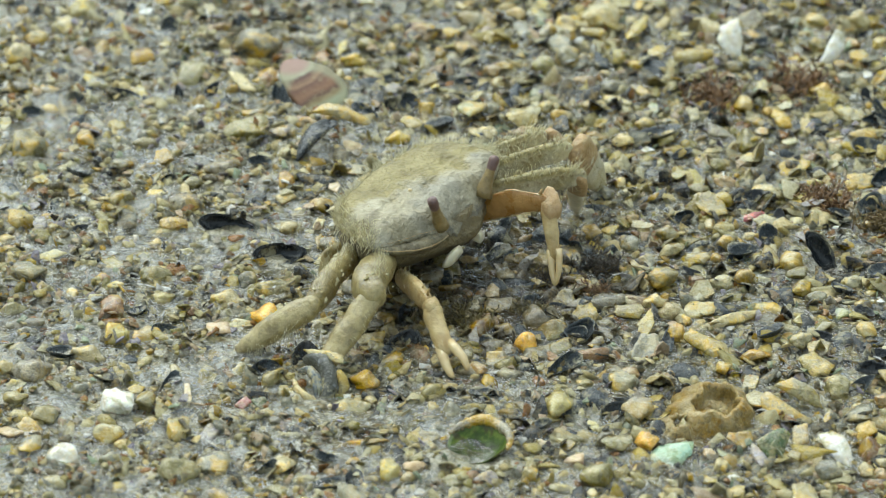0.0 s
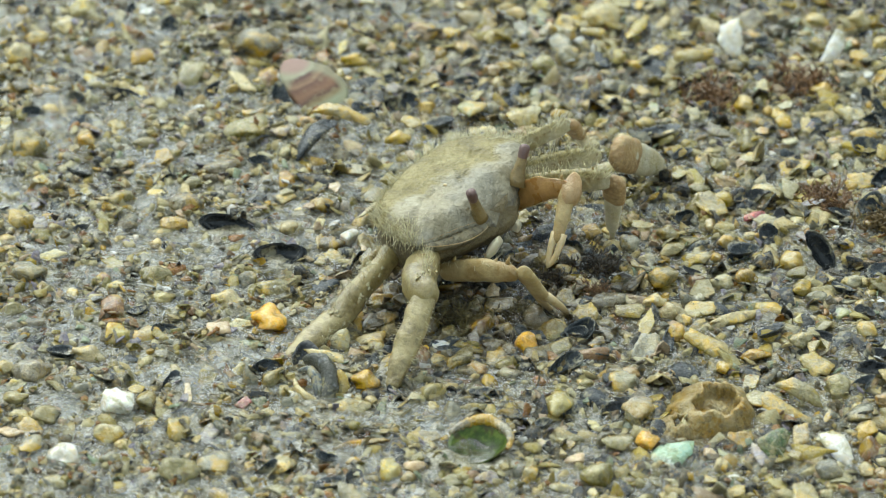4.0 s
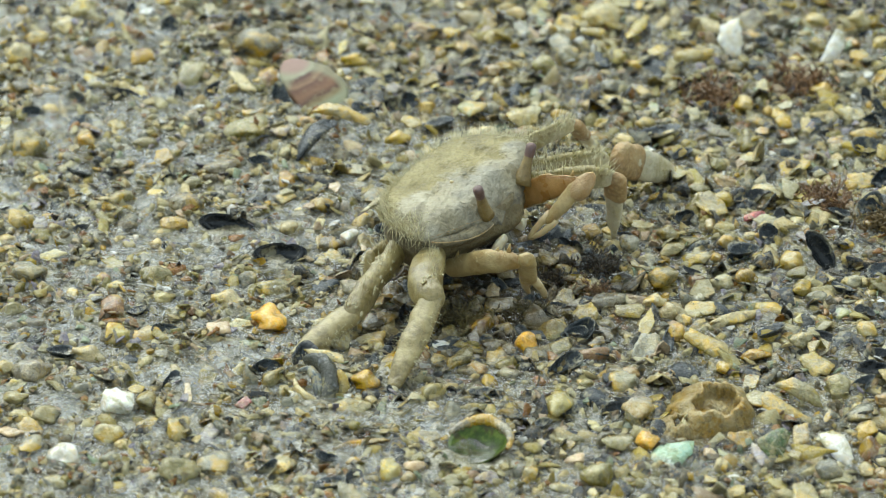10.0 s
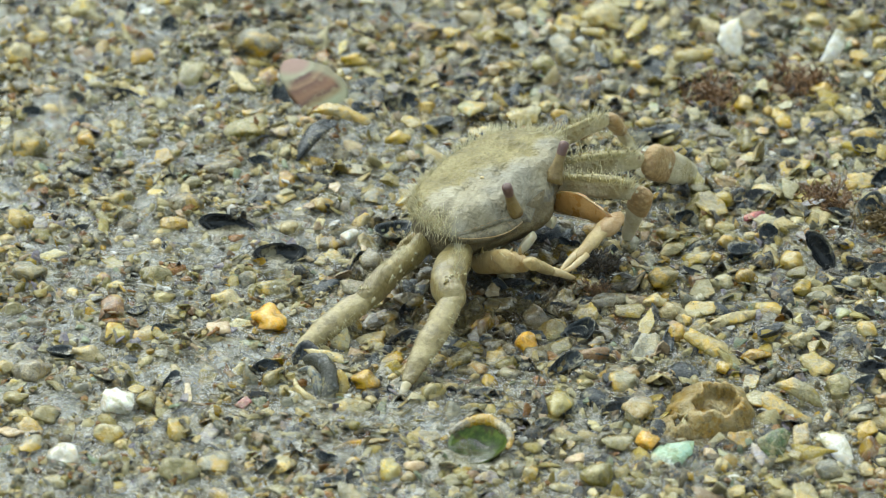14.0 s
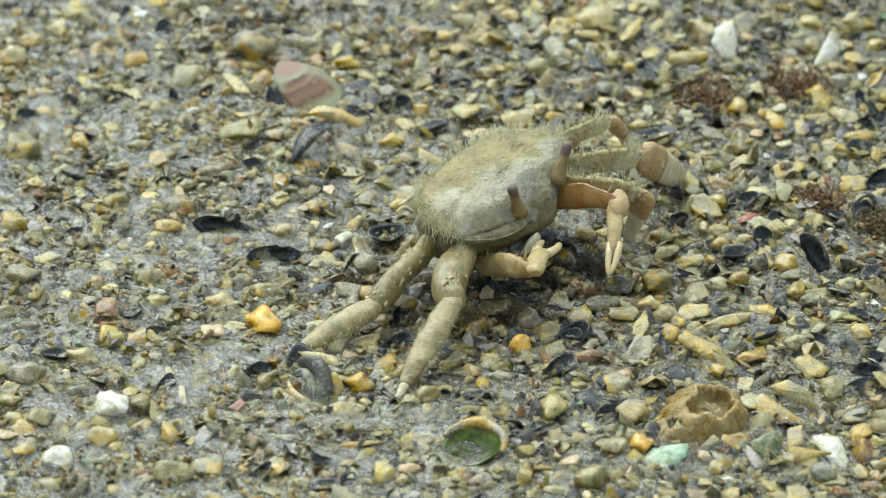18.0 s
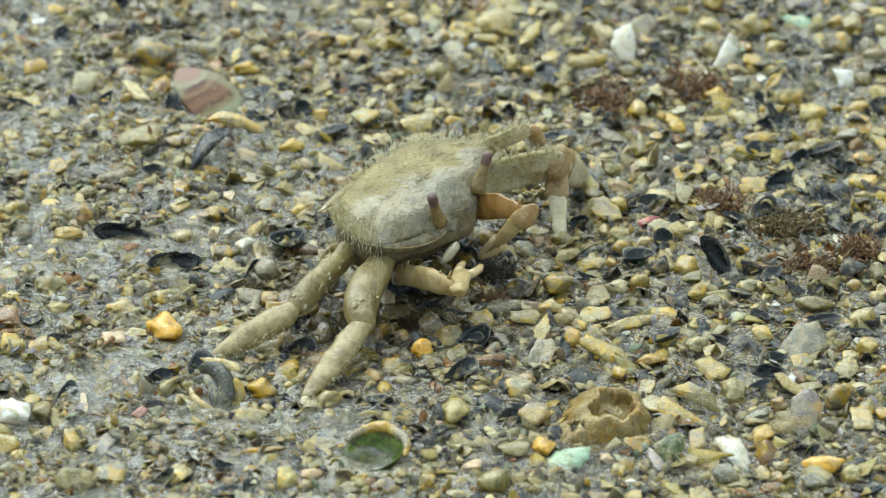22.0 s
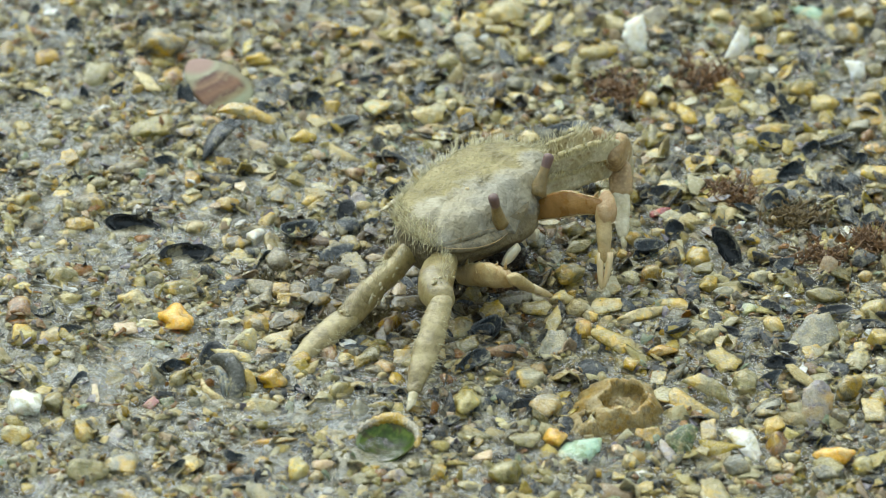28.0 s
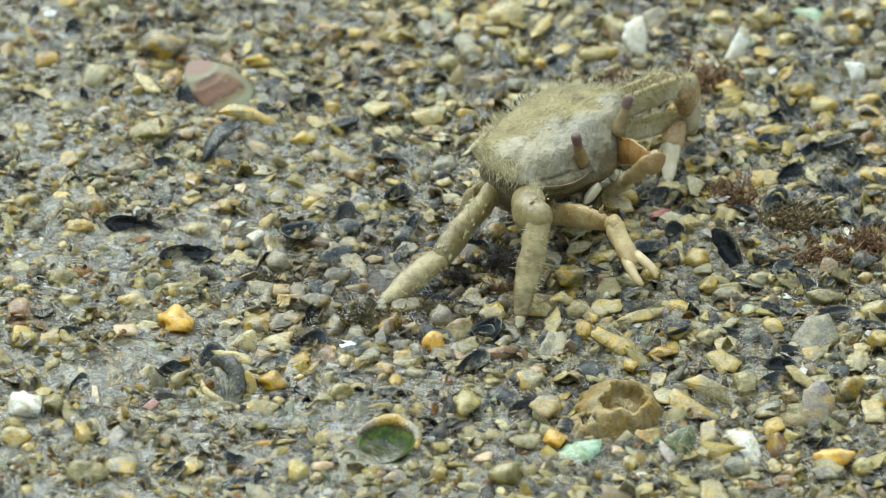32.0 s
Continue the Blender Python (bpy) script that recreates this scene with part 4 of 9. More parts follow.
bmesh.ops.transform(speck, matrix=Matrix.Translation(V(1.2, -2.5, top_height(1.2, -2.5) + 0.05)) @ Matrix.Diagonal((0.34 * MM, 0.3 * MM, 0.2 * MM, 1)), verts=speck.verts)
part("sand_grain", speck, FINGER, shell, "white sand grain stuck to the shell")

for side in (1, -1):
    # eye on its stalk, folded up and outwards
    base = Vector((6.4, MID + 4.5 * side, 10.6))
    tip = Vector((7.0, 7.0, 15.2)) if side > 0 else Vector((6.5, -6.2, 15.3))
    d = (tip - base).normalized()
    reach = (tip - base).length
    stalk = part("eyestalk", tube([(base + d * q * reach) * MM for q in (0, 0.14, 0.36, 0.56, 0.72, 0.8)], [x * (1.25 - 0.25 * min(1.0, k / 3) if side > 0 else 1.0) * MM for k, x in enumerate((1.0, 0.85, 0.68, 0.58, 0.54, 0.45))], 16), STALK, crab, "tan movable eyestalk")
    path = [(base + d * q * reach) * MM for q in (0.62, 0.68, 0.78, 0.88, 0.95, 0.985, 1.0)]
    part("eye", tube(path, [x * MM for x in (0.5, 0.57, 0.62, 0.63, 0.58, 0.4, 0.14)], 16), EYE, stalk, "dusky purple-brown eye")
    # outer mouth plate, and the shelf and beaded ridge below the orbit
    plate = lump(8 + side, 0.1, 2, 3)
    bmesh.ops.transform(plate, matrix=pose(7.7 * MM, (MID + (-3.6 if side < 0 else 1.6)) * MM, 6.7 * MM, -32 * side, 20, 8 * side) @ Matrix.Diagonal((0.6 * MM, 1.9 * MM, 0.95 * MM, 1)), verts=plate.verts)
    part("mouth_plate", plate, MOUTH, crab, "pale mouth plate")
    if side > 0:
        continue
    ridge = []
    for q in np.linspace(0, 1, 61):
        a = 1.57 - 0.98 * q
        u, v = margin(a * side)
        ahead = 1.25 * math.sin(math.pi * min(1.0, 0.08 + 0.8 * q)) ** 0.7
        ridge.append(Vector((u + ahead, MID + (v - MID) * (1 - 0.02 * q), edge_height(a) - 0.35 - 0.95 * math.sin(math.pi * min(1.0, q * 0.75)) ** 0.8)))
    rows = []
    for p, q in zip(ridge, np.linspace(0, 1, 61)):
        a = 1.57 - 0.98 * q
        u, v = margin(a * side)
        inner = Vector((u - 0.5, MID + (v - MID) * 0.97, edge_height(a) - 0.25))
        low = p + Vector((-0.7, -0.15 * side, -0.9))
        mid = inner.lerp(p, 0.55) + Vector((0.05, 0, 0.16))
        rows.append([x * MM for x in (inner, mid, p, low, inner + Vector((-0.6, 0, -1.0)))])
    part("orbit_floor", rings_to_bm(rows), ORBIT, crab, "pale hollow below the eye")
    part("orbit_ridge", tube([p * MM for p in ridge], [(0.035 + 0.055 * (k % 2)) * MM for k in range(61)], 7), RIDGE, crab, "beaded tan ridge below the eye socket")
    brow = [skin(side * a, 0.995) for a in np.linspace(0.62, 1.56, 24)]
    part("brow", tube([V(p[0], p[1], p[2] + 0.02) for p in brow], [(0.03 + 0.02 * math.sin(2.3 * k)) * MM for k in range(24)], 7), RIDGE, shell, "tan rim over the eye socket")


def teeth(length, profile, flat, n, seed, high, lo=0.1, hi=0.95):
    """A row of small thorns along the upper edge of a limb segment."""
    r = random.Random(seed)
    bm = bmesh.new()
    for k in range(n):
        q = lo + (hi - lo) * (k + r.uniform(-0.25, 0.25)) / max(1, n - 1)
        q = min(0.99, max(0.01, q))
        w = np.interp(q, [a for a, _ in profile], [b for _, b in profile])
        h = high * r.uniform(0.6, 1.3)
        x, y = length * q, r.uniform(-0.25, 0.25) * w * flat
        join(bm, tube([V(x - 0.1, y, w - 0.3), V(x + 0.05, y, w + 0.35 * h), V(x + 0.35 * h, y, w + h)], [0.3 * high ** 0.5 * MM, 0.18 * high ** 0.5 * MM, 0.02 * MM], 6, 0.7))
    return bm


def claw(side):
    if side > 0:
        shape = [(0, 0.8), (0.18, 1.2), (0.42, 1.65), (0.62, 1.6), (0.8, 1.25), (1, 1.0)]
    else:
        shape = [(0, 1.0), (0.25, 1.35), (0.55, 1.45), (0.85, 1.3), (1, 0.9)]
    arm = part("claw_arm", limb_piece(11.0, shape, 0.34 if side > 0 else 0.6, 3 + side, 18, 1.0 if side > 0 else 0.3), CLAW_INNER if side > 0 else CLAW, crab,
               "amber-faced claw arm" if side > 0 else "tan serrated claw arm")
    if side > 0:
        for q in (1, -1):
            path = [V(11 * k, -0.25, q * 0.98 * np.interp(k, [a for a, _ in shape], [b for _, b in shape]) + 1.0 * math.sin(math.pi * k)) for k in np.linspace(0.06, 0.98, 18)]
            part("arm_rim", tube(path, [(0.06 + 0.05 * noise.noise(Vector((k * 0.7, q, 0)))) * MM for k in range(18)], 8), CLAW, arm, "tan raised edge of the claw arm")
    for k, (x, h) in enumerate(((2.2, 1.1), (4.6, 0.7), (6.4, 0.5), (8.4, 0.6), (10.3, 1.3))):
        thorn = tube([V(x - 0.3, 0, 0.9), V(x + 0.05, 0, 1.5), V(x + 0.5, 0, 1.55 + h * (0.5 if side < 0 else 0.3))], [0.45 * MM, 0.24 * MM, 0.02 * MM], 8, 0.5)
        part("spine", thorn, CLAW, arm)
    if side < 0:
        part("bristles", bristles(edge_spots(11, 1.4, 0.2, 60, 9 + side), 4, (0.3, 0.8), 0.03), HAIR, arm)
    palm = part("claw_palm", limb_piece(6.4, [(0, 0.9), (0.14, 1.15), (0.4, 1.15 if side < 0 else 0.95), (0.7, 1.1 if side < 0 else 0.8), (0.92, 1.1 if side < 0 else 0.75), (1, 0.85 if side < 0 else 0.6)], 0.55, 6 + side, 18, 0.0, 0.0, 0.85), CLAW, crab, "tan claw palm")
    wrist = lump(60 + side, 0.2, 3, 3)
    bmesh.ops.transform(wrist, matrix=Matrix.Translation(V(0.2, 0, 0.1) if side < 0 else V(0.1, 0, 0.2)) @ Matrix.Diagonal((1.5 * MM, 0.75 * MM, 1.1 * MM, 1) if side < 0 else (2.1 * MM, 0.9 * MM, 1.2 * MM, 1)), verts=wrist.verts)
    part("wrist", wrist, CLAW if side < 0 else WRIST, palm, "pinkish tan claw wrist")
    k = 1.0 if side < 0 else 0.75
    fixed = tube([V(5.4, 0, -0.5 * k), V(6.8, 0, -0.62 * k), V(8.2, 0, -0.6 * k), V(9.3, 0, -0.42 * k), V(9.7, 0, -0.25)], [x * k * MM for x in (0.75, 0.62, 0.5, 0.38, 0.16)], 12, 0.75)
    part("fixed_finger", fixed, FINGER, palm, "ivory spoon-tipped finger")
    gape = 0.9 if side < 0 else -0.75
    mov = tube([V(5.4, 0, 0.6), V(6.6, 0, 0.85 + gape * 0.3), V(8.0, 0, 0.95 + gape * 0.7), V(9.2, 0, 0.75 + gape), V(9.6, 0, 0.55 + gape)], [x * k * MM for x in (0.7, 0.6, 0.5, 0.38, 0.16)], 12, 0.75)
    part("movable_finger", mov, FINGER, palm, "ivory movable finger")
    return arm, palm


def leg(la, lb, w, side, upper_shape, lower_shape, flat=0.5, low_flat=0.6, shift=0.0, thorns=0, hair=(90, 60), square=0.85):
    """Upper segment, and a lower one that carries the pale claw tip; the shapes are (share, half depth in millimetres)."""
    skin_ = LEG if side < 0 else LEG_BARE
    upper = part("leg_upper", limb_piece(la, upper_shape, flat, la + side, 20, 0.2, shift, square), skin_, crab, "broad mud-smeared olive upper leg segment" if side < 0 else "flat buff upper leg segment with a toothed edge")
    deep = max(r for _, r in upper_shape)
    part("bristles", bristles(edge_spots(la, deep, 0.15, hair[0], int(la * 10), 0.1, 0.95, 0.4) + [(Vector((p[0].x, p[0].y + shift * 0.7, -p[0].z * 0.9)), (0.1, 0, -1)) for p in edge_spots(la, deep, 0, hair[0] // 3, 4, 0.25)], 5, (0.4, 1.3) if side < 0 else (0.5, 1.9), 0.028 if side < 0 else 0.042), HAIR, upper)
    if side > 0:
        part("knee_tuft", bristles(edge_spots(la, deep * 0.8, 0.9, 34, int(la * 5), 0.84, 0.99, 0.5), 12, (0.9, 2.4), 0.045), HAIR, upper, "tuft of long pale hairs at the knee")
    if thorns:
        part("teeth", teeth(la, upper_shape, flat, thorns, int(la * 3), 0.5), skin_, upper, "row of small pale teeth")
    end = lb - 2.4 * w
    lower = part("leg_lower", limb_piece(end, lower_shape, low_flat, lb + side, 20, 0.0, 0.0, square), LEG if side < 0 else SHANK_PALE, crab, "mud-smeared olive lower leg segment" if side < 0 else "pale buff lower leg segment")
    r0 = lower_shape[0][1]
    if side < 0:
        knee = lump(int(lb * 3), 0.08, 0, 3)
        bmesh.ops.transform(knee, matrix=Matrix.Translation(V(0.1 * r0, 0, 0)) @ Matrix.Diagonal((1.0 * r0 * MM, max(low_flat, 0.6) * r0 * 0.92 * MM, r0 * 0.94 * MM, 1)), verts=knee.verts)
        part("joint", knee, LEG, lower)
    else:
        wide = max(r for _, r in lower_shape[:3]) * 1.14
        part("joint", limb_piece(0.36 * lb, [(0, r0 * 1.16), (0.3, max(r0 * 1.16, wide)), (0.9, wide), (1, wide * 0.8)], low_flat, lb, 20, 0.0, 0.0, square), CARPUS, lower, "brown ribbed joint segment")
    r1 = lower_shape[-1][1]
    tip = tube([V(end - 0.4, 0, 0), V(end + 0.4, 0, 0.05), V(end + 1.3 * w, 0, 0.1), V(lb - 0.4, 0, 0), V(lb, 0, -0.1)], [x * MM for x in (r1 * 0.85, r1 * 0.85, r1 * 0.68, 0.3 * w, 0.06)], 12, 0.7)
    part("leg_tip", tip, SHANK_PALE, lower, "pale yellowish leg tip")
    part("bristles", bristles(edge_spots(lb - 3, lower_shape[1][1], 0.3, hair[1], int(lb * 7)) + [(Vector((p.x, p.y, -p.z)), (0.4, 0, -1)) for p, d in edge_spots(lb - 3, lower_shape[1][1], 0.3, hair[1] // 2, int(lb * 9), 0.05, 0.6)], 6, (0.3, 1.1) if side < 0 else (0.2, 0.5), 0.034), HAIR, lower)
    return upper, lower


def aim(hx, hy, hz, kx, ky, kz, fwd=False):
    """Pose in the crab's space of a segment from one joint to the next (millimetres)."""
    h, k = V(hx, hy, hz), V(kx, ky, kz)
    x = (k - h).normalized()
    ref = Vector((1, 0, 0)) if fwd else Vector((0, 0, 1))
    y = ref.cross(x).normalized()
    z = x.cross(y)
    m = Matrix((x, y, z)).transposed().to_4x4()
    m.translation = h
    return m


PLATE = [(0, 0.9), (0.12, 1.2), (0.5, 1.45), (0.85, 1.4), (1, 0.95)]
leg_r1_a, leg_r1_b = leg(13.3, 14.3, 1.0, -1, [(0, 1.5), (0.2, 1.8), (0.5, 2.15), (0.7, 2.15), (0.88, 1.85), (1, 1.5)], [(0, 1.45), (0.25, 1.55), (0.45, 1.6), (0.75, 1.3), (0.93, 1.0), (1, 0.7)], 0.95, 0.62, -0.8, 0, (130, 50), 0.85)
leg_r2_a, leg_r2_b = leg(13.2, 12.4, 0.9, -1, [(0, 1.6), (0.2, 1.35), (0.45, 1.4), (0.8, 1.65), (1, 1.4)], [(0, 1.45), (0.15, 1.55), (0.5, 1.6), (0.8, 1.2), (1, 0.5)], 0.85, 0.7, 0.0, 0, (150, 110))
leg_l1_a, leg_l1_b = leg(13.9, 11.1, 0.8, 1, [(0, 1.0), (0.15, 1.25), (0.5, 1.5), (0.85, 1.45), (1, 0.9)], [(0, 1.1), (0.2, 1.2), (0.5, 1.05), (0.85, 0.85), (1, 0.5)], 0.42, 0.55, 0.0, 12, (90, 30), 0.7)
leg_l2_a, leg_l2_b = leg(16.2, 16.1, 0.8, 1, PLATE, [(0, 0.75), (0.15, 0.95), (0.35, 0.92), (0.6, 0.95), (0.9, 0.7), (1, 0.4)], 0.4, 2.0, 0.0, 14, (110, 40), 0.7)
claw_r_a, claw_r_b = claw(-1)
claw_l_a, claw_l_b = claw(1)
SLIM = [(0, 0.7), (0.2, 0.9), (0.7, 1.0), (1, 0.65)]
leg_r3_a, leg_r3_b = leg(5.7, 6.8, 0.5, -1, SLIM, [(0, 0.65), (0.3, 0.75), (1, 0.35)], 0.6)
leg_r4_a, leg_r4_b = leg(5.4, 6.4, 0.5, -1, SLIM, [(0, 0.6), (0.3, 0.7), (1, 0.3)], 0.6)
leg_l3_a, leg_l3_b = leg(16, 16.3, 0.62, 1, [(0, 0.8), (0.15, 1.0), (0.6, 1.2), (0.9, 1.1), (1, 0.7)], [(0, 0.7), (0.2, 0.85), (0.7, 0.7), (1, 0.35)], 0.45, 0.8, 0.0, 12, (130, 40), 0.75)
leg_l4_a, leg_l4_b = leg(7.7, 10.9, 0.6, 1, SLIM, [(0, 0.6), (0.3, 0.7), (1, 0.35)], 0.55)
for limb, long_, deep_, spread_, lo_, hi_, many in ((leg_r2_a, 13.2, 1.52, 0.9, 0.3, 0.98, 80), (leg_r1_a, 13.3, 2.08, 0.95, 0.72, 0.92, 14), (leg_r2_b, 12.4, 1.48, 0.75, 0.02, 0.3, 7)):
    for k in range(many):
        bit = lump(500 + k, 0.7, 3, 2, 0.3)
        q, a = rr.uniform(lo_, hi_), rr.gauss(0.0, 0.75)
        size_ = rr.uniform(0.12, 0.3) * (1.5 if rr.random() < 0.25 else 1.0)
        m = Matrix.Translation(V(long_ * q, spread_ * deep_ * math.sin(-a), deep_ * math.cos(a) - 0.05)) @ pose(0, 0, 0, math.degrees(a)) @ Matrix.Diagonal((size_ * MM, size_ * rr.uniform(0.6, 0.9) * MM, size_ * 0.5 * MM, 1))
        bmesh.ops.transform(bit, matrix=m, verts=bit.verts)
        part("mud_crumb", bit, MUD, limb)

# ---- shells with a look of their own
def hollow_material():
    """Film of green algae over a dark shell."""
    m = Nodes("algae stained shell")
    o = in_thing(m)
    col = m.ramp(m.noise(o, 420, 4, 0.6), [(0.36, srgb(40, 46, 10)), (0.5, srgb(62, 82, 12)), (0.64, srgb(104, 118, 34))])
    col = m.mix(m.span(m.noise(o, 260, 3), 0.52, 0.6, 0, 0.7), col, srgb(58, 46, 26))
    m.bump(m.noise(o, 900, 4), 0.4, 0.0003)
    return m.finish(col, 0.4, 0.15, 0.3)


HOLLOW = hollow_material()
BARNACLE = stone_material("barnacle plate", (160, 134, 70), 0.5, 0.3, 1.0, 0.3)


def limpet_shell(x, y):
    """Upturned dish: a green-stained hollow with a thick pinkish beaded rim."""
    ob = tagged(new("limpet_shell"), "upturned oval shell with an algae-green hollow and pale rim", "shell")

    def outline(t):
        return math.cos(t) * (1 + 0.06 * math.cos(3 * t)), math.sin(t) * 0.86

    dish = sheet(outline, lambda r, t: -0.2 + 0.42 * r ** 2.6 * (1 + 0.35 * math.sin(t)), 0.06, 10, 40)
    bmesh.ops.transform(dish, matrix=Matrix.Diagonal((3.5 * MM, 4.0 * MM, 4.2 * MM, 1)), verts=dish.verts)
    part("hollow", dish, HOLLOW, ob, "glossy green hollow")
    path = [V(3.65 * outline(t)[0], 4.2 * outline(t)[1], 0.75 + 0.6 * math.sin(t) + 0.12 * math.sin(5 * t)) for t in np.linspace(-0.25, 2.75, 44)]
    rim = tube(path, [(0.5 + 0.14 * abs(math.sin(7.3 * k)) + 0.2 * rng.random()) * (0.35 + 0.65 * math.sin(math.pi * (k + 1) / 46)) * MM for k in range(44)], 10)
    part("rim", rim, STONES["pinkgrey"], ob, "pinkish white beaded rim")
    ob.matrix_world = pose(x * MM, y * MM, 1.3 * MM, 6, -8, -14)
    bedded.extend([(x - 4.2, y - 2.4, 2.2, 0.8), (x - 0.5, y - 4.6, 2.4, 0.75), (x + 3.8, y - 3.0, 2.2, 0.8), (x + 5.2, y + 0.6, 1.8, 0.9)])
    return ob


def banded_shell(x, y):
    """A half-buried valve with pinkish brown bands and a pale green margin."""
    m = Nodes("banded shell")
    o = in_thing(m)
    gap = m.add("ShaderNodeVectorMath")
    gap.operation = "DISTANCE"
    m.put(o, gap.inputs[0])
    gap.inputs[1].default_value = (-0.0044, 0.0036, 0.001)
    band = m.math("ADD", m.math("MULTIPLY", gap.outputs["Value"], 88.0), m.math("MULTIPLY", m.math("SUBTRACT", m.noise(o, 350, 3), 0.5), 0.14))
    col = m.ramp(band, [(0.06, srgb(150, 112, 112)), (0.2, srgb(146, 120, 110)), (0.25, srgb(156, 150, 128)), (0.3, srgb(160, 158, 136)), (0.33, srgb(76, 48, 42)), (0.42, srgb(132, 104, 78)),
                        (0.46, srgb(92, 64, 50)), (0.58, srgb(120, 88, 64)), (0.66, srgb(84, 60, 46)), (0.72, srgb(128, 114, 80)), (0.78, srgb(146, 150, 122)), (0.95, srgb(122, 126, 98))])
    col = m.mix(m.span(m.noise(o, 700, 5, 0.7), 0.55, 0.66, 0, 0.5), col, srgb(140, 126, 96))
    for centre, lo, hi, far, tint in (((0.0003, -0.0008, 0.001), 0.0029, 0.0038, 0.7, (142, 140, 112)), ((-0.0036, 0.0034, 0.001), 0.0026, 0.0018, 0.75, (148, 116, 108))):
        away = m.add("ShaderNodeVectorMath")
        away.operation = "DISTANCE"
        m.put(o, away.inputs[0])
        away.inputs[1].default_value = centre
        reach = m.math("ADD", away.outputs["Value"], m.math("MULTIPLY", m.math("SUBTRACT", m.noise(o, 420, 3), 0.5), 0.0012))
        col = m.mix(m.span(reach, lo, hi, 0.0, far), col, srgb(*tint))
    m.bump(m.noise(o, 1500, 3), 0.3, 0.0002)
    mat = m.finish(col, 0.5, 0.05, 0.25)

    def outline(t):
        k = 1 - 0.32 * max(0.0, math.cos(t - 3.9)) ** 2 - 0.16 * max(0.0, math.cos(t - 0.9)) ** 2 + 0.26 * max(0.0, math.cos(t - 2.5)) ** 8
        k += 0.05 * noise.noise(Vector((3 * math.cos(t), 3 * math.sin(t), 5)))
        return math.cos(t) * k, math.sin(t) * 0.96 * k

    bm = sheet(outline, lambda r, t: 0.2 * (1 - r ** 2) + 0.012 * math.sin(30 * r), 0.05, 12, 40)
    bmesh.ops.transform(bm, matrix=Matrix.Diagonal((4.6 * MM, 5.0 * MM, 4.0 * MM, 1)), verts=bm.verts)
    ob = part("banded_shell", bm, mat, None)
    ob.matrix_world = pose(x * MM, y * MM, 1.7 * MM, 20, 8, -10)
    bedded.extend([(x - 4.2, y - 3.4, 2.0, 0.6)])
    return tagged(ob, "flat bivalve with pinkish brown bands and greenish margin", "shell")


def barnacle_cluster(x, y):
    """Old barnacles grown together: ridged walls round open mouths."""
    ob = tagged(new("barnacle_cluster"), "worn olive-gold barnacle cluster with an open crater mouth", "barnacle")
    for cx, cy, r0, r1, h in ((0.4, 0.6, 5.2, 2.6, 3.2), (-3.9, -2.4, 3.2, 1.0, 2.2)):
        rings = []
        for s, k in ((-0.2, 1.05), (0.1, 0.97), (0.3, 0.9), (0.5, 0.84), (0.7, 0.78), (0.85, 0.72), (1.0, 0.66), (1.04, 0.6), (0.9, 0.55), (0.65, 0.52), (0.45, 0.46), (0.72, 0.26), (0.66, 0.05)):
            ring = []
            for i in range(64):
                t = 2 * math.pi * i / 64
                q = Vector((math.cos(t) * 1.7, math.sin(t) * 1.7, cx + s * 0.6))
                ridge = 1 + (0.2 * noise.noise(q * 2.6) + 0.12 * abs(math.cos(3 * t + 0.4 * s)) + 0.05 * math.cos(23 * t)) * (k > 0.5)
                rad = (r1 + (r0 - r1) * (k - 0.6) / 0.4 if k >= 0.6 else r1 * k / 0.6) * ridge * (1 + 0.25 * noise.noise(q * 0.8))
                ring.append(V(cx + rad * math.cos(t), cy + rad * math.sin(t), h * s * (1 + 0.3 * noise.noise(q * 0.9 + Vector((3, 0, 0)))) + 0.25 * noise.noise(q * 3)))
            rings.append(ring)
        part("barnacle", rings_to_bm(rings), BARNACLE, ob, "ridged barnacle wall with a hollow crater")
    ob.matrix_world = pose(x * MM, y * MM, -0.3 * MM, 6, 4, 0)
    return ob



def plate(x, y, lean, corners, colour, label, lift=0.0):
    """A broken piece of shell propped up in the silt: corners across and up its face, in millimetres."""
    cx, cy = (sum(c[k] for c in corners) / len(corners) for k in (0, 1))
    edge = []
    r = random.Random(int(x * 7 + y * 13))
    for (ax, ay), (bx, by) in zip(corners, corners[1:] + corners[:1]):
        for s in (0.0, 0.2, 0.4, 0.6, 0.8):
            bulge = 0.16 * math.sin(math.pi * s)
            edge.append(((ax + (bx - ax) * s - cx) * (1 + bulge * 0.4) + r.gauss(0, 0.06), (ay + (by - ay) * s - cy) * (1 + bulge * 0.4) + r.gauss(0, 0.06)))
    size = max(abs(p) for e in edge for p in e)
    rings = []
    for k, z in ((0.12, 0.3), (0.45, 0.24), (0.75, 0.13), (0.95, 0.02), (1.0, -0.05), (0.96, -0.12), (0.7, -0.02), (0.3, 0.08)):
        rings.append([V(px * k, py * k, size * z * 0.55 + 0.09 * noise.noise(Vector((px * k * 1.5, py * k * 1.5, x)))) for px, py in edge])
    ob = part("shell_fragment", rings_to_bm(rings), STONES[colour])
    ob.matrix_world = pose(x * MM, y * MM, (0.3 + lift) * MM, lean) @ pose(cx * MM, cy * MM, 0)
    taken.append((x, y + 1.0, size * 0.8))
    if not lift:
        bedded.append((x, y, size * 0.7, 0.35))
    return tagged(ob, label, "shell fragment", "shell fragments")


BLUED = stone_material("dull blue nacre", (92, 102, 112), 0.2, 0.15, 0.4)
NACRE = stone_material("nacre", (150, 156, 158), 0.2, 0.4, 0.6)


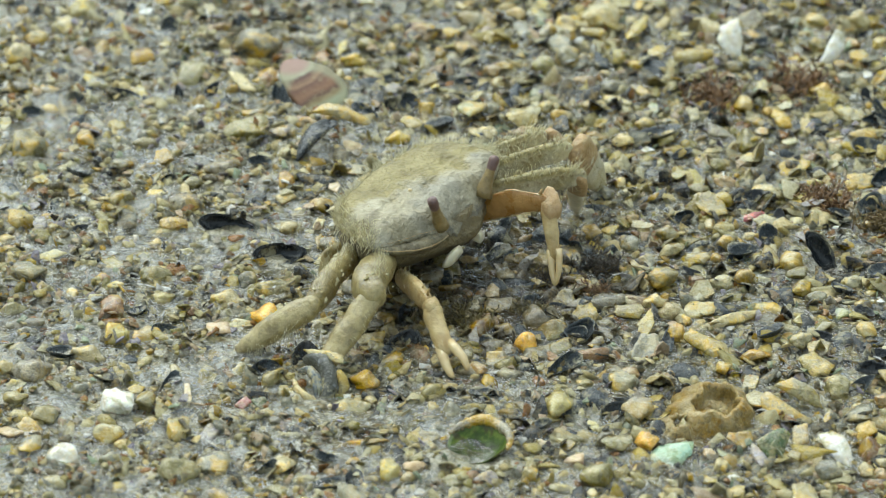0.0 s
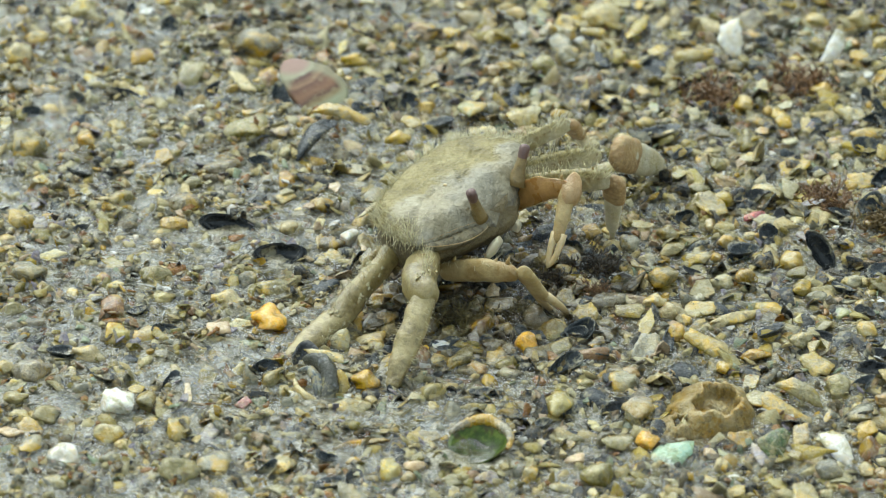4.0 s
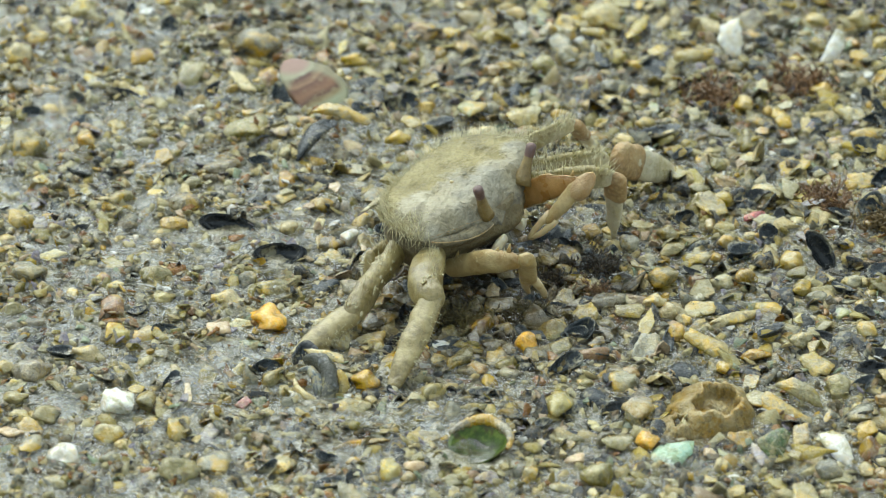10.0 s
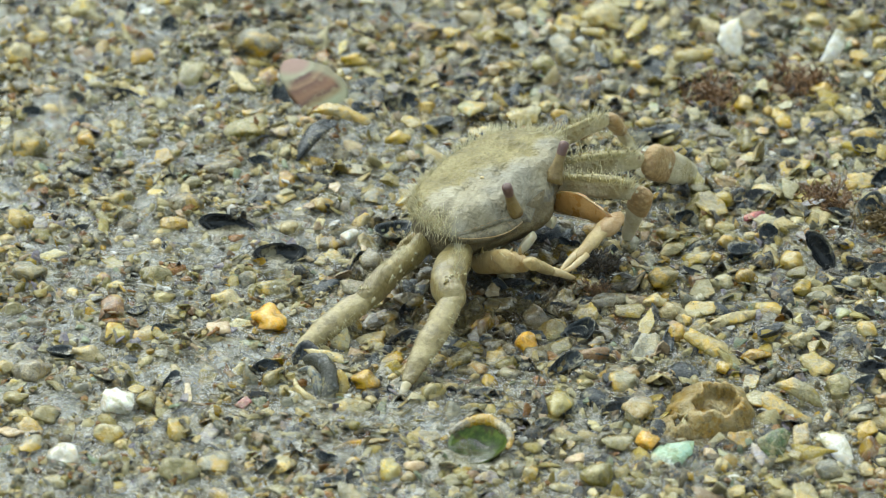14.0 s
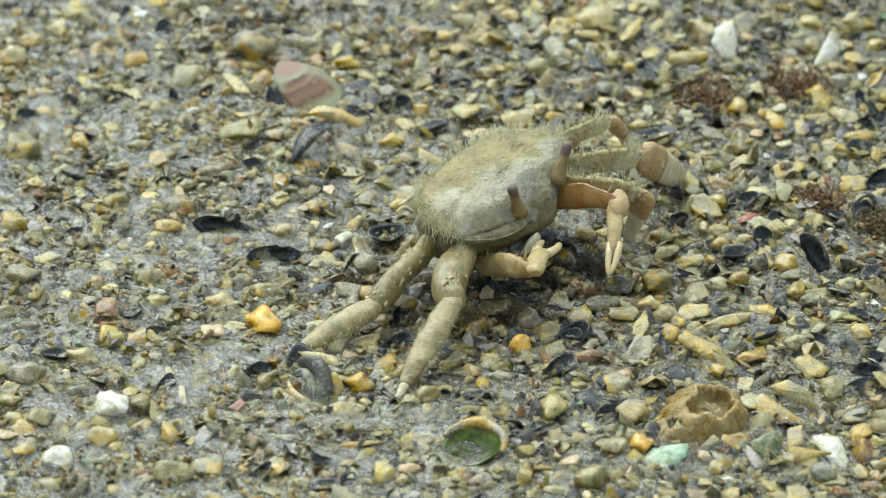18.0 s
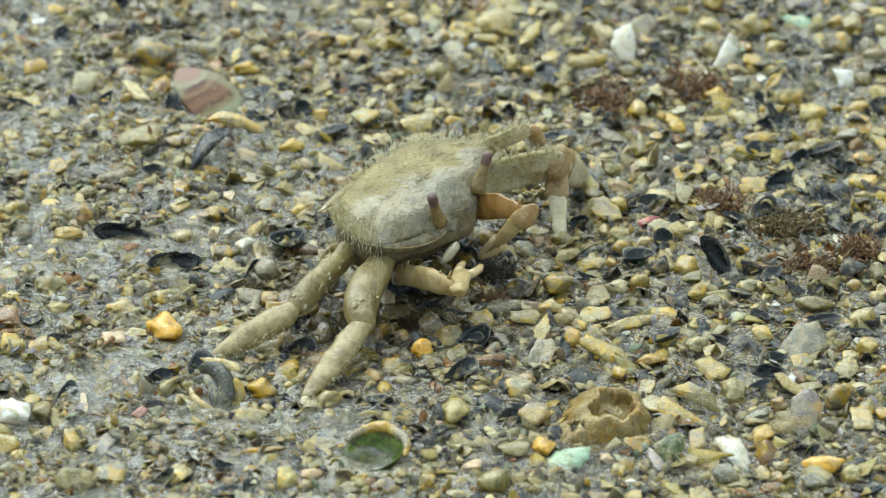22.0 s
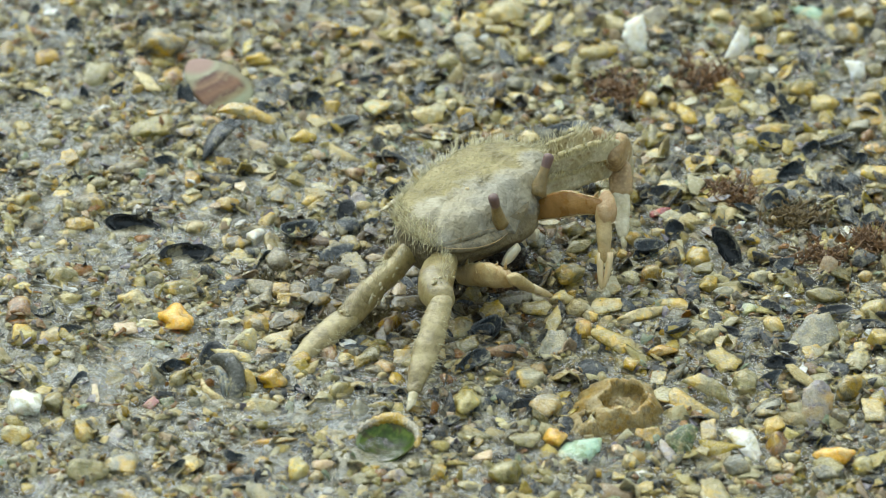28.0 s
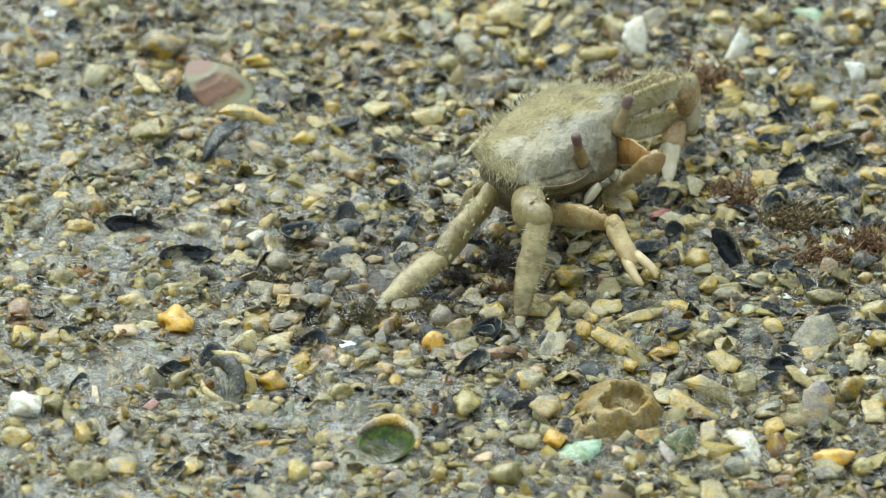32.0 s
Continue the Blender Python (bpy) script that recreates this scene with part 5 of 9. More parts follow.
def valve(parent, m, seed, outside, inside):
    """One half of a mussel with its own lining, posed by m."""
    out = mussel_mesh(seed)
    out.materials.append(STONES[outside])
    shell_ = new("valve", out)
    shell_.parent = parent
    shell_.matrix_basis = m
    lining = bmesh.new()
    lining.from_mesh(out)
    bmesh.ops.transform(lining, matrix=Matrix.Translation((0, 0, -0.05)) @ Matrix.Diagonal((0.86, 0.86, 0.9, 1)), verts=lining.verts)
    ob = part("lining", lining, inside, shell_, "pale lining of the shell" if inside is NACRE else "dark lining of the shell")
    return shell_


def facing(hollow, beak_up, place):
    """Pose of a valve whose hollow looks along one way and whose broad end points along another (place in millimetres)."""
    z = -Vector(hollow).normalized()
    x = Vector(beak_up)
    x = (x - z * x.dot(z)).normalized()
    m = Matrix((x, z.cross(x), z)).transposed().to_4x4()
    m.translation = V(*place)
    return m


def open_mussel(x, y):
    """A small mussel gaping upright in the silt, dark outside and pale within."""
    ob = tagged(new("gaping_mussel"), "gaping dark mussel standing upright with pale bluish lining", "shell")
    ob.matrix_world = pose(x * MM, y * MM, 0)
    wall = [V(-1.2, 4.6, 3.2), V(-0.3, 4.6, 3.6), V(0.9, 3.9, 3.5), V(1.7, 2.7, 2.7), V(1.9, 1.4, 1.6), V(1.5, 0.4, 0.7), V(0.6, -0.3, 0.2)]
    shell_ = part("valve", tube(wall, [k * MM for k in (0.5, 1.0, 1.25, 1.3, 1.25, 1.0, 0.5)], 16, 0.8), shell_material("weathered mussel wall", (58, 56, 46)), ob, "thick dark outer wall of the shell")
    for k, tone in ((0.0, BLUED), (0.42, NACRE), (0.8, BLUED)):
        arc = [V(-1.9 + k, 3.4 - 0.3 * k, 2.6 + 0.2 * k), V(-0.9 + 0.6 * k, 3.4, 2.9), V(-0.1 + 0.7 * k, 2.6, 2.3), V(0.2 + 0.8 * k, 1.5, 1.4), V(0.3 + 0.8 * k, 0.5, 0.5)]
        part("lining", tube(arc, [0.2 * MM, 0.5 * MM, 0.6 * MM, 0.55 * MM, 0.3 * MM], 10, 0.6), tone, shell_, "bluish layer inside the shell")
    lip = tube([V(-2.3, 2.6, 2.0), V(-2.0, 1.4, 1.5), V(-1.2, 0.5, 1.1), V(-0.2, -0.2, 0.7), V(0.7, -0.5, 0.4)], [0.25 * MM, 0.55 * MM, 0.6 * MM, 0.65 * MM, 0.3 * MM], 10, 0.8)
    part("lip", lip, STONES["cream"], ob, "worn cream edge of the shell")
    taken.append((x, y, 3.4))
    bedded.extend([(x, y - 1.5, 2.4, 0.35), (x - 2.5, y - 0.5, 1.8, 0.5)])
    return ob


def black_valve(x, y, hollow, up, long, wide, height=0.34):
    """A single black mussel valve standing on edge or half sunk, hollow turned sideways; height: of its middle, in lengths."""
    ob = tagged(new("standing_mussel"), "glossy black mussel valve standing on edge in gravel", "shell")
    ob.matrix_world = pose(x * MM, y * MM, 0)
    size = Matrix.Diagonal((long / 2 * MM, wide / 2 * MM, wide * 0.4 * MM, 1))
    valve(ob, facing(hollow, up, (0, 0, long * height)) @ size, 37, "black", STONES["black"])
    taken.append((x, y, wide * 0.6))
    bedded.append((x, y, wide * 0.6, 0.3))
    return ob


def arched_valve(x, y):
    """A broken mussel valve arching out of the silt, its folded edge turned to the open side."""
    rows = []
    for q in np.linspace(0, 1, 22):
        a = math.pi * (0.02 + 0.62 * q)
        px, py, pz = -2.9 + 4.9 * q ** 0.9, -2.4 + 4.6 * q, 3.5 * math.sin(a) ** 0.8
        ring = []
        for k in range(14):
            c, d = math.cos(2 * math.pi * k / 14), math.sin(2 * math.pi * k / 14)
            fold = 0.12 * math.sin(3 * c * math.pi)
            w = 0.6 + 0.75 * math.sin(math.pi * min(1.0, 0.1 + q)) ** 0.6
            ring.append(V(px - (0.6 * w * c + fold) * math.sin(a * 0.8), py + 1.5 * w * d, pz + (0.6 * w * c + fold) * math.cos(a * 0.8)))
        rows.append(ring)
    ob = tagged(part("broken_mussel", rings_to_bm(rows), shell_black), "glossy black broken mussel arching out of silt", "shell")
    ob.matrix_world = pose(x * MM, y * MM, 0)
    taken.append((x, y, 3.2))
    bedded.append((x - 2.5, y - 2, 2.0, 0.4))
    return ob


shell_black = shell_material("folded black shell", (26, 29, 32))
limpet_shell(3.9, -49.9)
banded_shell(-15.9, 38.8)
barnacle_cluster(30.5, -42.2)
plate(-11.9, -26.3, 50, [(0.9, 0), (1.3, 1.4), (0.7, 2.7), (-0.9, 1.8), (-2, 0.7)], "palewhite", "creamy white broken shell plate propped in silt", 0.5)
plate(-13.3, -35, 20, [(-1.5, 1.2), (2, 0), (2, 1.3), (0, 2.1), (-2.5, 2.2)], "cream", "cream shell plate lying across a gaping mussel", 3.6)
plate(-11.5, -37.3, 60, [(-0.7, 1.6), (0.1, 0), (0.9, 1.6), (0.4, 3.3), (-0.7, 3.6)], "tan", "tan shell slab leaning on a gaping mussel", 0)
plate(44.4, -52.4, 20, [(-0.7, 1.2), (1.2, 0), (1.5, 1.7), (0.5, 5), (-2.5, 4.9)], "white", "bright white wedge of broken shell", 0)
plate(38.4, -42.6, 32, [(-1.6, 0.3), (2.4, 0), (3.3, 0.5), (-1.6, 4.4), (-2.5, 3.2)], "cream", "cream fan-shaped shell piece with a notched edge", 0)
plate(40.5, -40.1, 38, [(-0.1, 1.2), (2.5, 0), (1.6, 2.6), (-0.9, 3.8), (-3, 2.9)], "olive", "olive curved shell piece with a pale edge", 0.6)
plate(37.1, -51.3, 42, [(-1.2, 0), (0.8, 0.8), (1.8, 3.5), (0.6, 4.1), (-2, 2.7)], "green", "dark green shell piece standing in gravel", 0)
plate(25.6, -53.5, 16, [(-0.3, 0), (2.2, 2.9), (2.4, 5), (-1.3, 4.3), (-3, 2.2)], "aqua", "smooth pale mint-green shell plate", 0)
plate(32.5, -56.8, 24, [(0.2, 0), (1.4, 1), (-0.1, 1.9), (-1.5, 1.4)], "white", "small bright white shell chip", 0)
plate(36.1, 50.3, 50, [(-0.2, 0), (1.1, 0.3), (1.3, 2.7), (0.9, 5.2), (-1.3, 4.1), (-1.8, 2.2)], "white", "broad milky white shell standing in gravel", 0)
plate(48.8, 47.6, 52, [(-0.6, 0.5), (1.3, 2.4), (1.2, 4.3), (0.2, 4.9), (-2.2, 0)], "white", "long white and pinkish shell splinter standing up", 0)
plate(58.7, 58.3, 18, [(-1.3, 1.5), (1.1, 0), (3.1, 2.6), (0.1, 3.3), (-3, 3.5)], "aqua", "pale sea-green pointed shell plate", 0)
plate(63.1, 42.2, 42, [(-0.5, 0), (1.1, 0.9), (0.9, 2.6), (-1.5, 3)], "white", "small white tooth-shaped shell chip", 0)
plate(48.3, 33.1, 24, [(-1.4, 0), (1.6, 0.6), (1.5, 1.3), (-1.8, 0.9)], "paleyellow", "thin pale yellow shell stick", 0)
plate(-12.4, 25.8, 25, [(-0.9, 1), (3.2, -0.6), (3.6, 0.4), (0.4, 2.4), (-1.8, 2.9), (-3.6, 1.5)], "cream", "cream crust lying over a dark mussel", 3.6)
plate(-10.7, 23.3, 40, [(-1, 0.2), (0.6, 0), (1.4, 0.9), (0.4, 2), (-1.4, 2.2)], "pinkcream", "pinkish white broken shell end", 0)
plate(37.9, -17.1, 16, [(-2.4, 0.9), (2, 0), (2.3, 0.7), (0.6, 2.4), (-2.4, 2.1)], "paleyellow", "long pale yellow ridged shell bar", 0)
plate(37.5, -8.2, 24, [(-0.9, 0.1), (0.9, 0), (1.5, 0.6), (0, 1.3), (-1.5, 1)], "white", "flat white shell chip beside quartz", 0)
open_mussel(-14.6, -37.9)
black_valve(44.3, -5.2, (0.2, -0.85, 0.4), (-0.6, 0.2, 0.75), 6.4, 5.0)
arched_valve(-15.2, 24.4)


# ---- single shells, stones and weed on the bed, in millimetres
lay("pebble", -45.7, 61.5, 3.8, 3.4, -39, "paleyellow")
lay("pebble", -47.4, 56.9, 4.3, 3, 83, "pale")
lay("pebble", -52.6, 48, 4.2, 3.9, -33, "cream")
lay("pebble", -53.8, 53.2, 1.9, 2.2, 0, "cream")
lay("pebble", -54.9, 54.6, 2.6, 1.6, 9, "pale")
lay("pebble", -53, 61.8, 1.9, 1.9, 0, "gold")
lay("pebble", -35.3, 64, 2.6, 2.2, 0, "paleyellow")
lay("shard", -37.4, 60.4, 2.2, 1.2, 17, "white")
lay("mussel", -42, 55.8, 5.6, 1.9, 84, "dark")
lay("shard", -39.2, 52.4, 6.6, 1.5, -72, "tan")
lay("pebble", -39.6, 42.2, 2.5, 1.9, 14, "pinkorange")
lay("shard", -31.5, 43.3, 6.2, 5, 46, "olive")
lay("shard", -24.7, 40.3, 5.7, 2.6, -44, "cream")
lay("stone", -26, 39.4, 1.9, 1.7, 0, "gold")
lay("stone", -23.2, 49.2, 6.2, 5.6, 0, "brown")
lay("mussel", -24.8, 47.3, 3.4, 3.1, 0, "dark")
lay("pebble", -40, 29.5, 3.4, 2.8, -39, "tan")
lay("stone", -43.5, 25.4, 3.4, 4.1, 0, "gold")
lay("mussel", -45, 29.6, 5.2, 2.6, 71, "dark")
lay("stone", -45, 20.6, 3.9, 2.1, -27, "brown")
lay("pebble", -50.6, 23.5, 5.3, 4.7, 0, "olive")
lay("pebble", -36, 24.7, 3.4, 2.6, 0, "olive")
lay("shard", -30.4, 30.6, 2.5, 3.3, 0, "pinkgrey")
lay("stone", -28.7, 31.1, 1.9, 2.2, 0, "tan")
lay("mussel", -50.1, 32.3, 3.1, 2.1, 0, "dark")
lay("mussel", -41.7, 35.8, 2.5, 2.6, 0, "dark")
lay("mussel", -45.3, 35.8, 2.8, 2.6, 0, "dark")
lay("pebble", -43.2, 36.3, 2.2, 2.6, 0, "olive")
lay("pebble", -48.2, 34, 2.2, 1.9, 0, "pale")
lay("pebble", -49.9, 38.6, 1.4, 1.9, 0, "pinkgrey")
lay("pebble", -50.6, 54.2, 4, 2.6, 0, "olive")
lay("pebble", -44.7, 48.6, 2.8, 3, 0, "rust")
lay("mussel", -47.2, 45.1, 2.8, 3.1, 0, "dark")
lay("mussel", -44.8, 56.4, 2.5, 3.6, 0, "dark")
lay("shard", -19.8, 27.5, 2.9, 2.7, 17, "purple")
lay("stone", -24.2, 27.6, 6.4, 6.2, 0, "olive")
lay("stone", -29.6, 36.1, 2.8, 1.9, 14, "gold")
lay("mussel", -34, 32.3, 2.5, 2.1, 0, "dark")
lay("pebble", -22.7, 41.6, 1.6, 1.7, 0, "cream")
lay("shard", -40.8, 58.7, 3, 1.5, 72, "grey")
lay("mussel", -34.5, 55.9, 3.1, 3.2, 84, "dark")
lay("mussel", -39.8, 63.9, 3.2, 1.8, -16, "dark")
lay("mussel", -27.6, 66.1, 2.8, 2.1, 0, "dark")
lay("mussel", -55.4, 63.9, 4.1, 2.2, 9, "dark")
lay("pebble", -52.8, 35.2, 3, 1.9, 9, "gold")
lay("shard", -53.5, 29.9, 1.9, 2.8, 0, "pale")
lay("stone", -2.7, 55, 4.4, 4.1, 14, "rust")
lay("pebble", 0.7, 56, 3, 1.9, 9, "paleyellow")
lay("pebble", 9.4, 61.2, 2.3, 2.5, 75, "gold")
lay("pebble", 6.4, 55, 3.8, 2.5, -2, "yellow")
lay("pebble", 2.8, 50.8, 2.8, 3.1, 27, "gold")
lay("mussel", 3.4, 48.1, 2.5, 2.6, 0, "dark")
lay("pebble", 6.3, 45.5, 2, 2.2, 0, "pinkorange")
lay("stone", 13, 56, 3.3, 2.7, 49, "brown")
lay("pebble", 15.8, 48.6, 3.5, 3.2, 14, "greyolive")
lay("stone", 12.4, 46, 3.4, 3.8, 83, "olive")
lay("pebble", 14.9, 52.3, 3.4, 4.7, 0, "grey")
lay("pebble", -11, 48, 3.4, 2.2, 0, "yellow")
lay("stone", -9.6, 52.4, 2.5, 2.6, 0, "olive")
lay("shard", -2.5, 46.9, 3.2, 0.8, 81, "yellow")
lay("pebble", -3.6, 48.8, 1.6, 2.2, 0, "pinkorange")
lay("pebble", -0.4, 50, 1.9, 1.7, 0, "gold")
lay("pebble", -0.9, 41.3, 1.3, 1.5, 0, "paleyellow")
lay("mussel", -8.8, 43, 4.9, 2.6, 44, "dark")
lay("mussel", -4.4, 35.6, 3.2, 3.7, 31, "dark")
lay("mussel", -2, 39.2, 2.5, 1.6, 0, "dark")
lay("mussel", -9.5, 33.3, 4.3, 2.4, -38, "dark")
lay("shard", 3.5, 33, 3.8, 4.8, -33, "paleaqua")
lay("pebble", 5.9, 34.6, 2.2, 2.6, 0, "greyolive")
lay("shard", 4.2, 37.5, 2.8, 1.3, 65, "yellow")
lay("mussel", 8.7, 38.3, 6, 3.4, 78, "dark")
lay("pebble", 11.5, 38.6, 2.2, 2, -39, "paleaqua")
lay("pebble", 12.7, 35, 1.7, 2.2, 0, "pale")
lay("pebble", 14, 35.5, 1.2, 1.7, 0, "pale")
lay("pebble", 14.6, 32.5, 2.6, 2.4, 39, "pale")
lay("mussel", -0.3, 30.3, 3.7, 4.1, 0, "dark")
lay("pebble", -5.5, 26.5, 3.3, 2.5, 27, "yellow")
lay("pebble", -2, 35.1, 2.6, 2.5, 83, "cream")
lay("shard", -6.2, 39.3, 2.2, 1.9, 0, "purple")
lay("pebble", -12.6, 57.9, 1.9, 2, 83, "pinkorange")
lay("pebble", -16.7, 58.1, 1.4, 1.7, 0, "gold")
lay("stone", -11.3, 60.2, 1.9, 2.6, 0, "brown")
lay("shard", -3.9, 30.3, 3.1, 2.1, -33, "yellow")
lay("mussel", -17.9, 61.4, 1.9, 3.1, 0, "dark")
lay("mussel", -7.2, 63.5, 1.6, 2.1, 0, "dark")
lay("shard", 17.3, 56.9, 2.8, 1.6, -33, "yellow")
lay("pebble", 16.7, 60, 1.6, 1.7, 0, "paleyellow")
lay("mussel", 0, 60.2, 2.5, 1.6, 0, "dark")
lay("pebble", 3.6, 60.2, 3.7, 2.6, 0, "greyolive")
lay("pebble", 17.4, 43.2, 2.6, 1.6, 9, "pinkorange")
lay("shard", 14.6, 65.6, 4.8, 0.9, 78, "tan")
lay("mussel", 2.9, 42.7, 3.1, 2.1, 0, "dark")
lay("shard", -11.7, 41.8, 1.2, 1.4, 0, "gold")
lay("pebble", -6.3, 51.4, 1.6, 1.7, 0, "gold")
lay("stone", 30.8, 49, 5.4, 3, 2, "yellow")
lay("tuft", 44.1, 41.5, 6.8, 7.0, 0, "rust")
lay("tuft", 33.2, 38.5, 6.2, 7.2, 0, "rust")
lay("pebble", 36.9, 36, 2.8, 2.8, -39, "cream")
lay("pebble", 47, 39.5, 3.4, 3.2, 0, "gold")
lay("pebble", 49.9, 42.2, 3.6, 3.1, 83, "grey")
lay("pebble", 47.9, 25.2, 4.6, 1.8, -44, "gold")
lay("stone", 22.1, 26, 3.1, 3.2, -14, "cream")
lay("shard", 24.9, 23.6, 1.9, 1.1, 17, "white")
lay("pebble", 24.8, 31.1, 2.8, 2.4, 0, "tan")
lay("mussel", 44.8, 30.9, 4.1, 4.3, 44, "dark")
lay("mussel", 53.3, 32, 4.7, 2.5, 9, "dark")
lay("pebble", 20.1, 59.6, 5.4, 4.7, 59, "pale")
lay("shard", 24.4, 56.1, 7, 2.1, 65, "yellow")
lay("mussel", 26, 51.4, 3.4, 2.8, 44, "dark")
lay("shard", 26.7, 49.8, 3.5, 2, 46, "yellow")
lay("pebble", 27.3, 64.7, 2.3, 2.8, 0, "olive")
lay("pebble", 48, 65.4, 2.8, 3.5, 0, "paleaqua")
lay("pebble", 47, 52.7, 2.4, 3, 39, "olive")
lay("pebble", 51.3, 53.3, 1.9, 2.2, 0, "rust")
lay("pebble", 52.5, 58.7, 3.1, 3, 0, "tan")
lay("pebble", 54.8, 52.7, 3, 1.9, 9, "yellow")
lay("shard", 52.6, 43.3, 1.6, 1.9, 0, "white")
lay("shard", 54, 42.6, 5.1, 1.6, 56, "gold")
lay("pebble", 49.4, 47.5, 2.6, 1.5, 2, "pinkorange")
lay("pebble", 38.3, 51.8, 1.6, 1.9, 0, "brown")
lay("pebble", 40, 34, 1.7, 1.9, 0, "gold")
lay("pebble", 41.6, 30.8, 2.2, 2.2, 0, "tan")
lay("stone", 43.5, 59, 3, 2, 9, "greyolive")
lay("pebble", 41.9, 56.2, 2.2, 2.2, 0, "brown")
lay("pebble", 36.5, 47.1, 2.8, 1.7, 0, "greyolive")
lay("mussel", 40, 52.6, 2.8, 2.6, 0, "dark")
lay("mussel", 39.1, 47, 2.5, 3.1, 0, "dark")
lay("pebble", 18.1, 42.5, 2.1, 1.9, 83, "rust")
lay("shard", 18.7, 55, 4, 1.8, -4, "yellow")
lay("pebble", 18.1, 35.7, 1.9, 2.6, 0, "gold")
lay("pebble", 21.6, 32.3, 1.6, 1.7, 0, "rust")
lay("pebble", 21.8, 48.4, 2.2, 2.2, 0, "paleyellow")
lay("pebble", 24.2, 47.3, 2.2, 2.3, -49, "yellow")
lay("pebble", 21, 41.1, 3.6, 2.5, 27, "greyolive")
lay("pebble", 27.8, 31.3, 2.2, 1.3, 0, "cream")
lay("pebble", 27.9, 28.1, 1.9, 1.5, 0, "yellow")
lay("pebble", 29.6, 25.6, 1.4, 1.5, 0, "yellow")
lay("stone", 37.2, 25.6, 3.7, 5.2, 0, "olive")
lay("shard", 38.9, 27.9, 1.9, 1.6, -17, "pinkorange")
lay("pebble", 40, 23.3, 0.9, 0.9, 0, "white")
lay("shard", 37.1, 21.3, 2.9, 1.6, 17, "cream")
lay("mussel", 31.9, 66.2, 2.5, 2.1, 0, "dark")
lay("mussel", 42.2, 22.9, 2.8, 2.1, 0, "dark")
lay("stone", 51.4, 27.6, 3.7, 2.6, 0, "greyolive")
lay("shard", 51.9, 49.1, 2.8, 2.2, 0, "olive")
lay("pebble", 32.8, 55.2, 2.2, 1.5, 0, "tan")
lay("pebble", 31.7, 61.6, 1.6, 1.5, 0, "pale")
lay("mussel", -43.9, 17.1, 6.1, 3.1, -54, "dark")
lay("mussel", -52.3, 14.1, 5.3, 2.7, -54, "dark")
lay("stone", -26.5, 18.6, 5.3, 3.9, 0, "brown")
lay("mussel", -22.1, 18.9, 3.1, 3.1, 0, "dark")
lay("pebble", -19, 15, 2.3, 2.8, 0, "pinkorange")
lay("pebble", -30, 14, 2.5, 2.6, 0, "olive")
lay("stone", -38.7, 10.1, 4.1, 3.4, 14, "olive")
lay("mussel", -38.1, 7.1, 1.9, 2.1, 0, "dark")
lay("pebble", -32, 3.5, 3.8, 2.8, 2, "gold")
black_valve(-25.6, 2.6, (0.1, -0.8, 0.5), (1, 0, -0.08), 7.2, 5.4, 0.3)
black_valve(-19.2, -4.4, (0.1, -0.75, 0.6), (1, 0.1, 0.1), 6.8, 5.4, 0.3)
lay("pebble", -37.1, -1.3, 1.7, 1.9, 0, "tan")
lay("pebble", -33.9, -0.7, 1.7, 1.6, 83, "cream")
lay("pebble", -36.3, 0.4, 0.9, 0.9, 0, "white")
lay("pebble", -38.9, -2.8, 1.1, 0.9, 0, "white")
lay("shard", -46.3, -4.7, 4.4, 2.2, 9, "palewhite")
lay("pebble", -42.6, -2.6, 2.2, 1.9, 0, "paleaqua")
lay("pebble", -43.5, -0.6, 1.9, 1.5, 0, "pinkgrey")
lay("pebble", -51, -2.2, 2.2, 1.5, 0, "pinkorange")
lay("stone", -48.8, -9.5, 4.7, 3.9, 0, "greyolive")
lay("pebble", -39.8, -9.8, 2.3, 2.2, 0, "rust")
lay("pebble", -33.7, -9.3, 4.1, 3, 14, "olive")
lay("shard", -38.2, -12.5, 2.6, 1.9, 17, "cream")
lay("pebble", -43.2, -13.3, 2, 1.5, -49, "cream")
lay("stone", -38.3, -17.8, 4.3, 3.9, 0, "rust")
lay("mussel", -35.5, -18.2, 2.8, 3.1, 0, "dark")
lay("pebble", -32.5, -14.7, 2.8, 2.2, 0, "tan")
lay("mussel", -29, -13.2, 3.1, 2, 31, "dark")
lay("pebble", -22.6, -10.2, 2.8, 2.6, 0, "grey")
lay("pebble", -19.7, -12.5, 3.6, 3.8, 67, "olive")
lay("pebble", -24.9, -15.8, 4, 3.5, 0, "cream")
lay("pebble", -24.4, -18.7, 1.2, 1.5, 0, "cream")
lay("shard", -18.8, 10.5, 3, 2.7, 72, "cream")
lay("shard", -48.2, 14.7, 2.8, 1.9, 0, "pale")
lay("pebble", -50.5, 4.5, 4, 3, 0, "tan")
lay("stone", -45, 1.8, 3.1, 2.8, 39, "olive")
lay("shard", -47.7, 2.5, 1.9, 3.3, 0, "purple")
lay("stone", -38.9, 18.7, 3.4, 3, 0, "greyolive")
lay("pebble", -18.3, 3.2, 2.9, 2.5, 27, "cream")
lay("mussel", -32.9, 14.9, 1.9, 2.1, 0, "dark")
lay("mussel", -24.5, 12.6, 4.4, 1.3, 8, "dark")
lay("mussel", -41, -12.2, 1.9, 1, 0, "dark")
lay("stone", -25, 9.4, 2.8, 1.7, 0, "olive")
lay("stone", -49.6, -17.5, 4.6, 2.1, 27, "olive")
lay("pebble", -29, -17.8, 1.9, 1.7, 0, "rust")
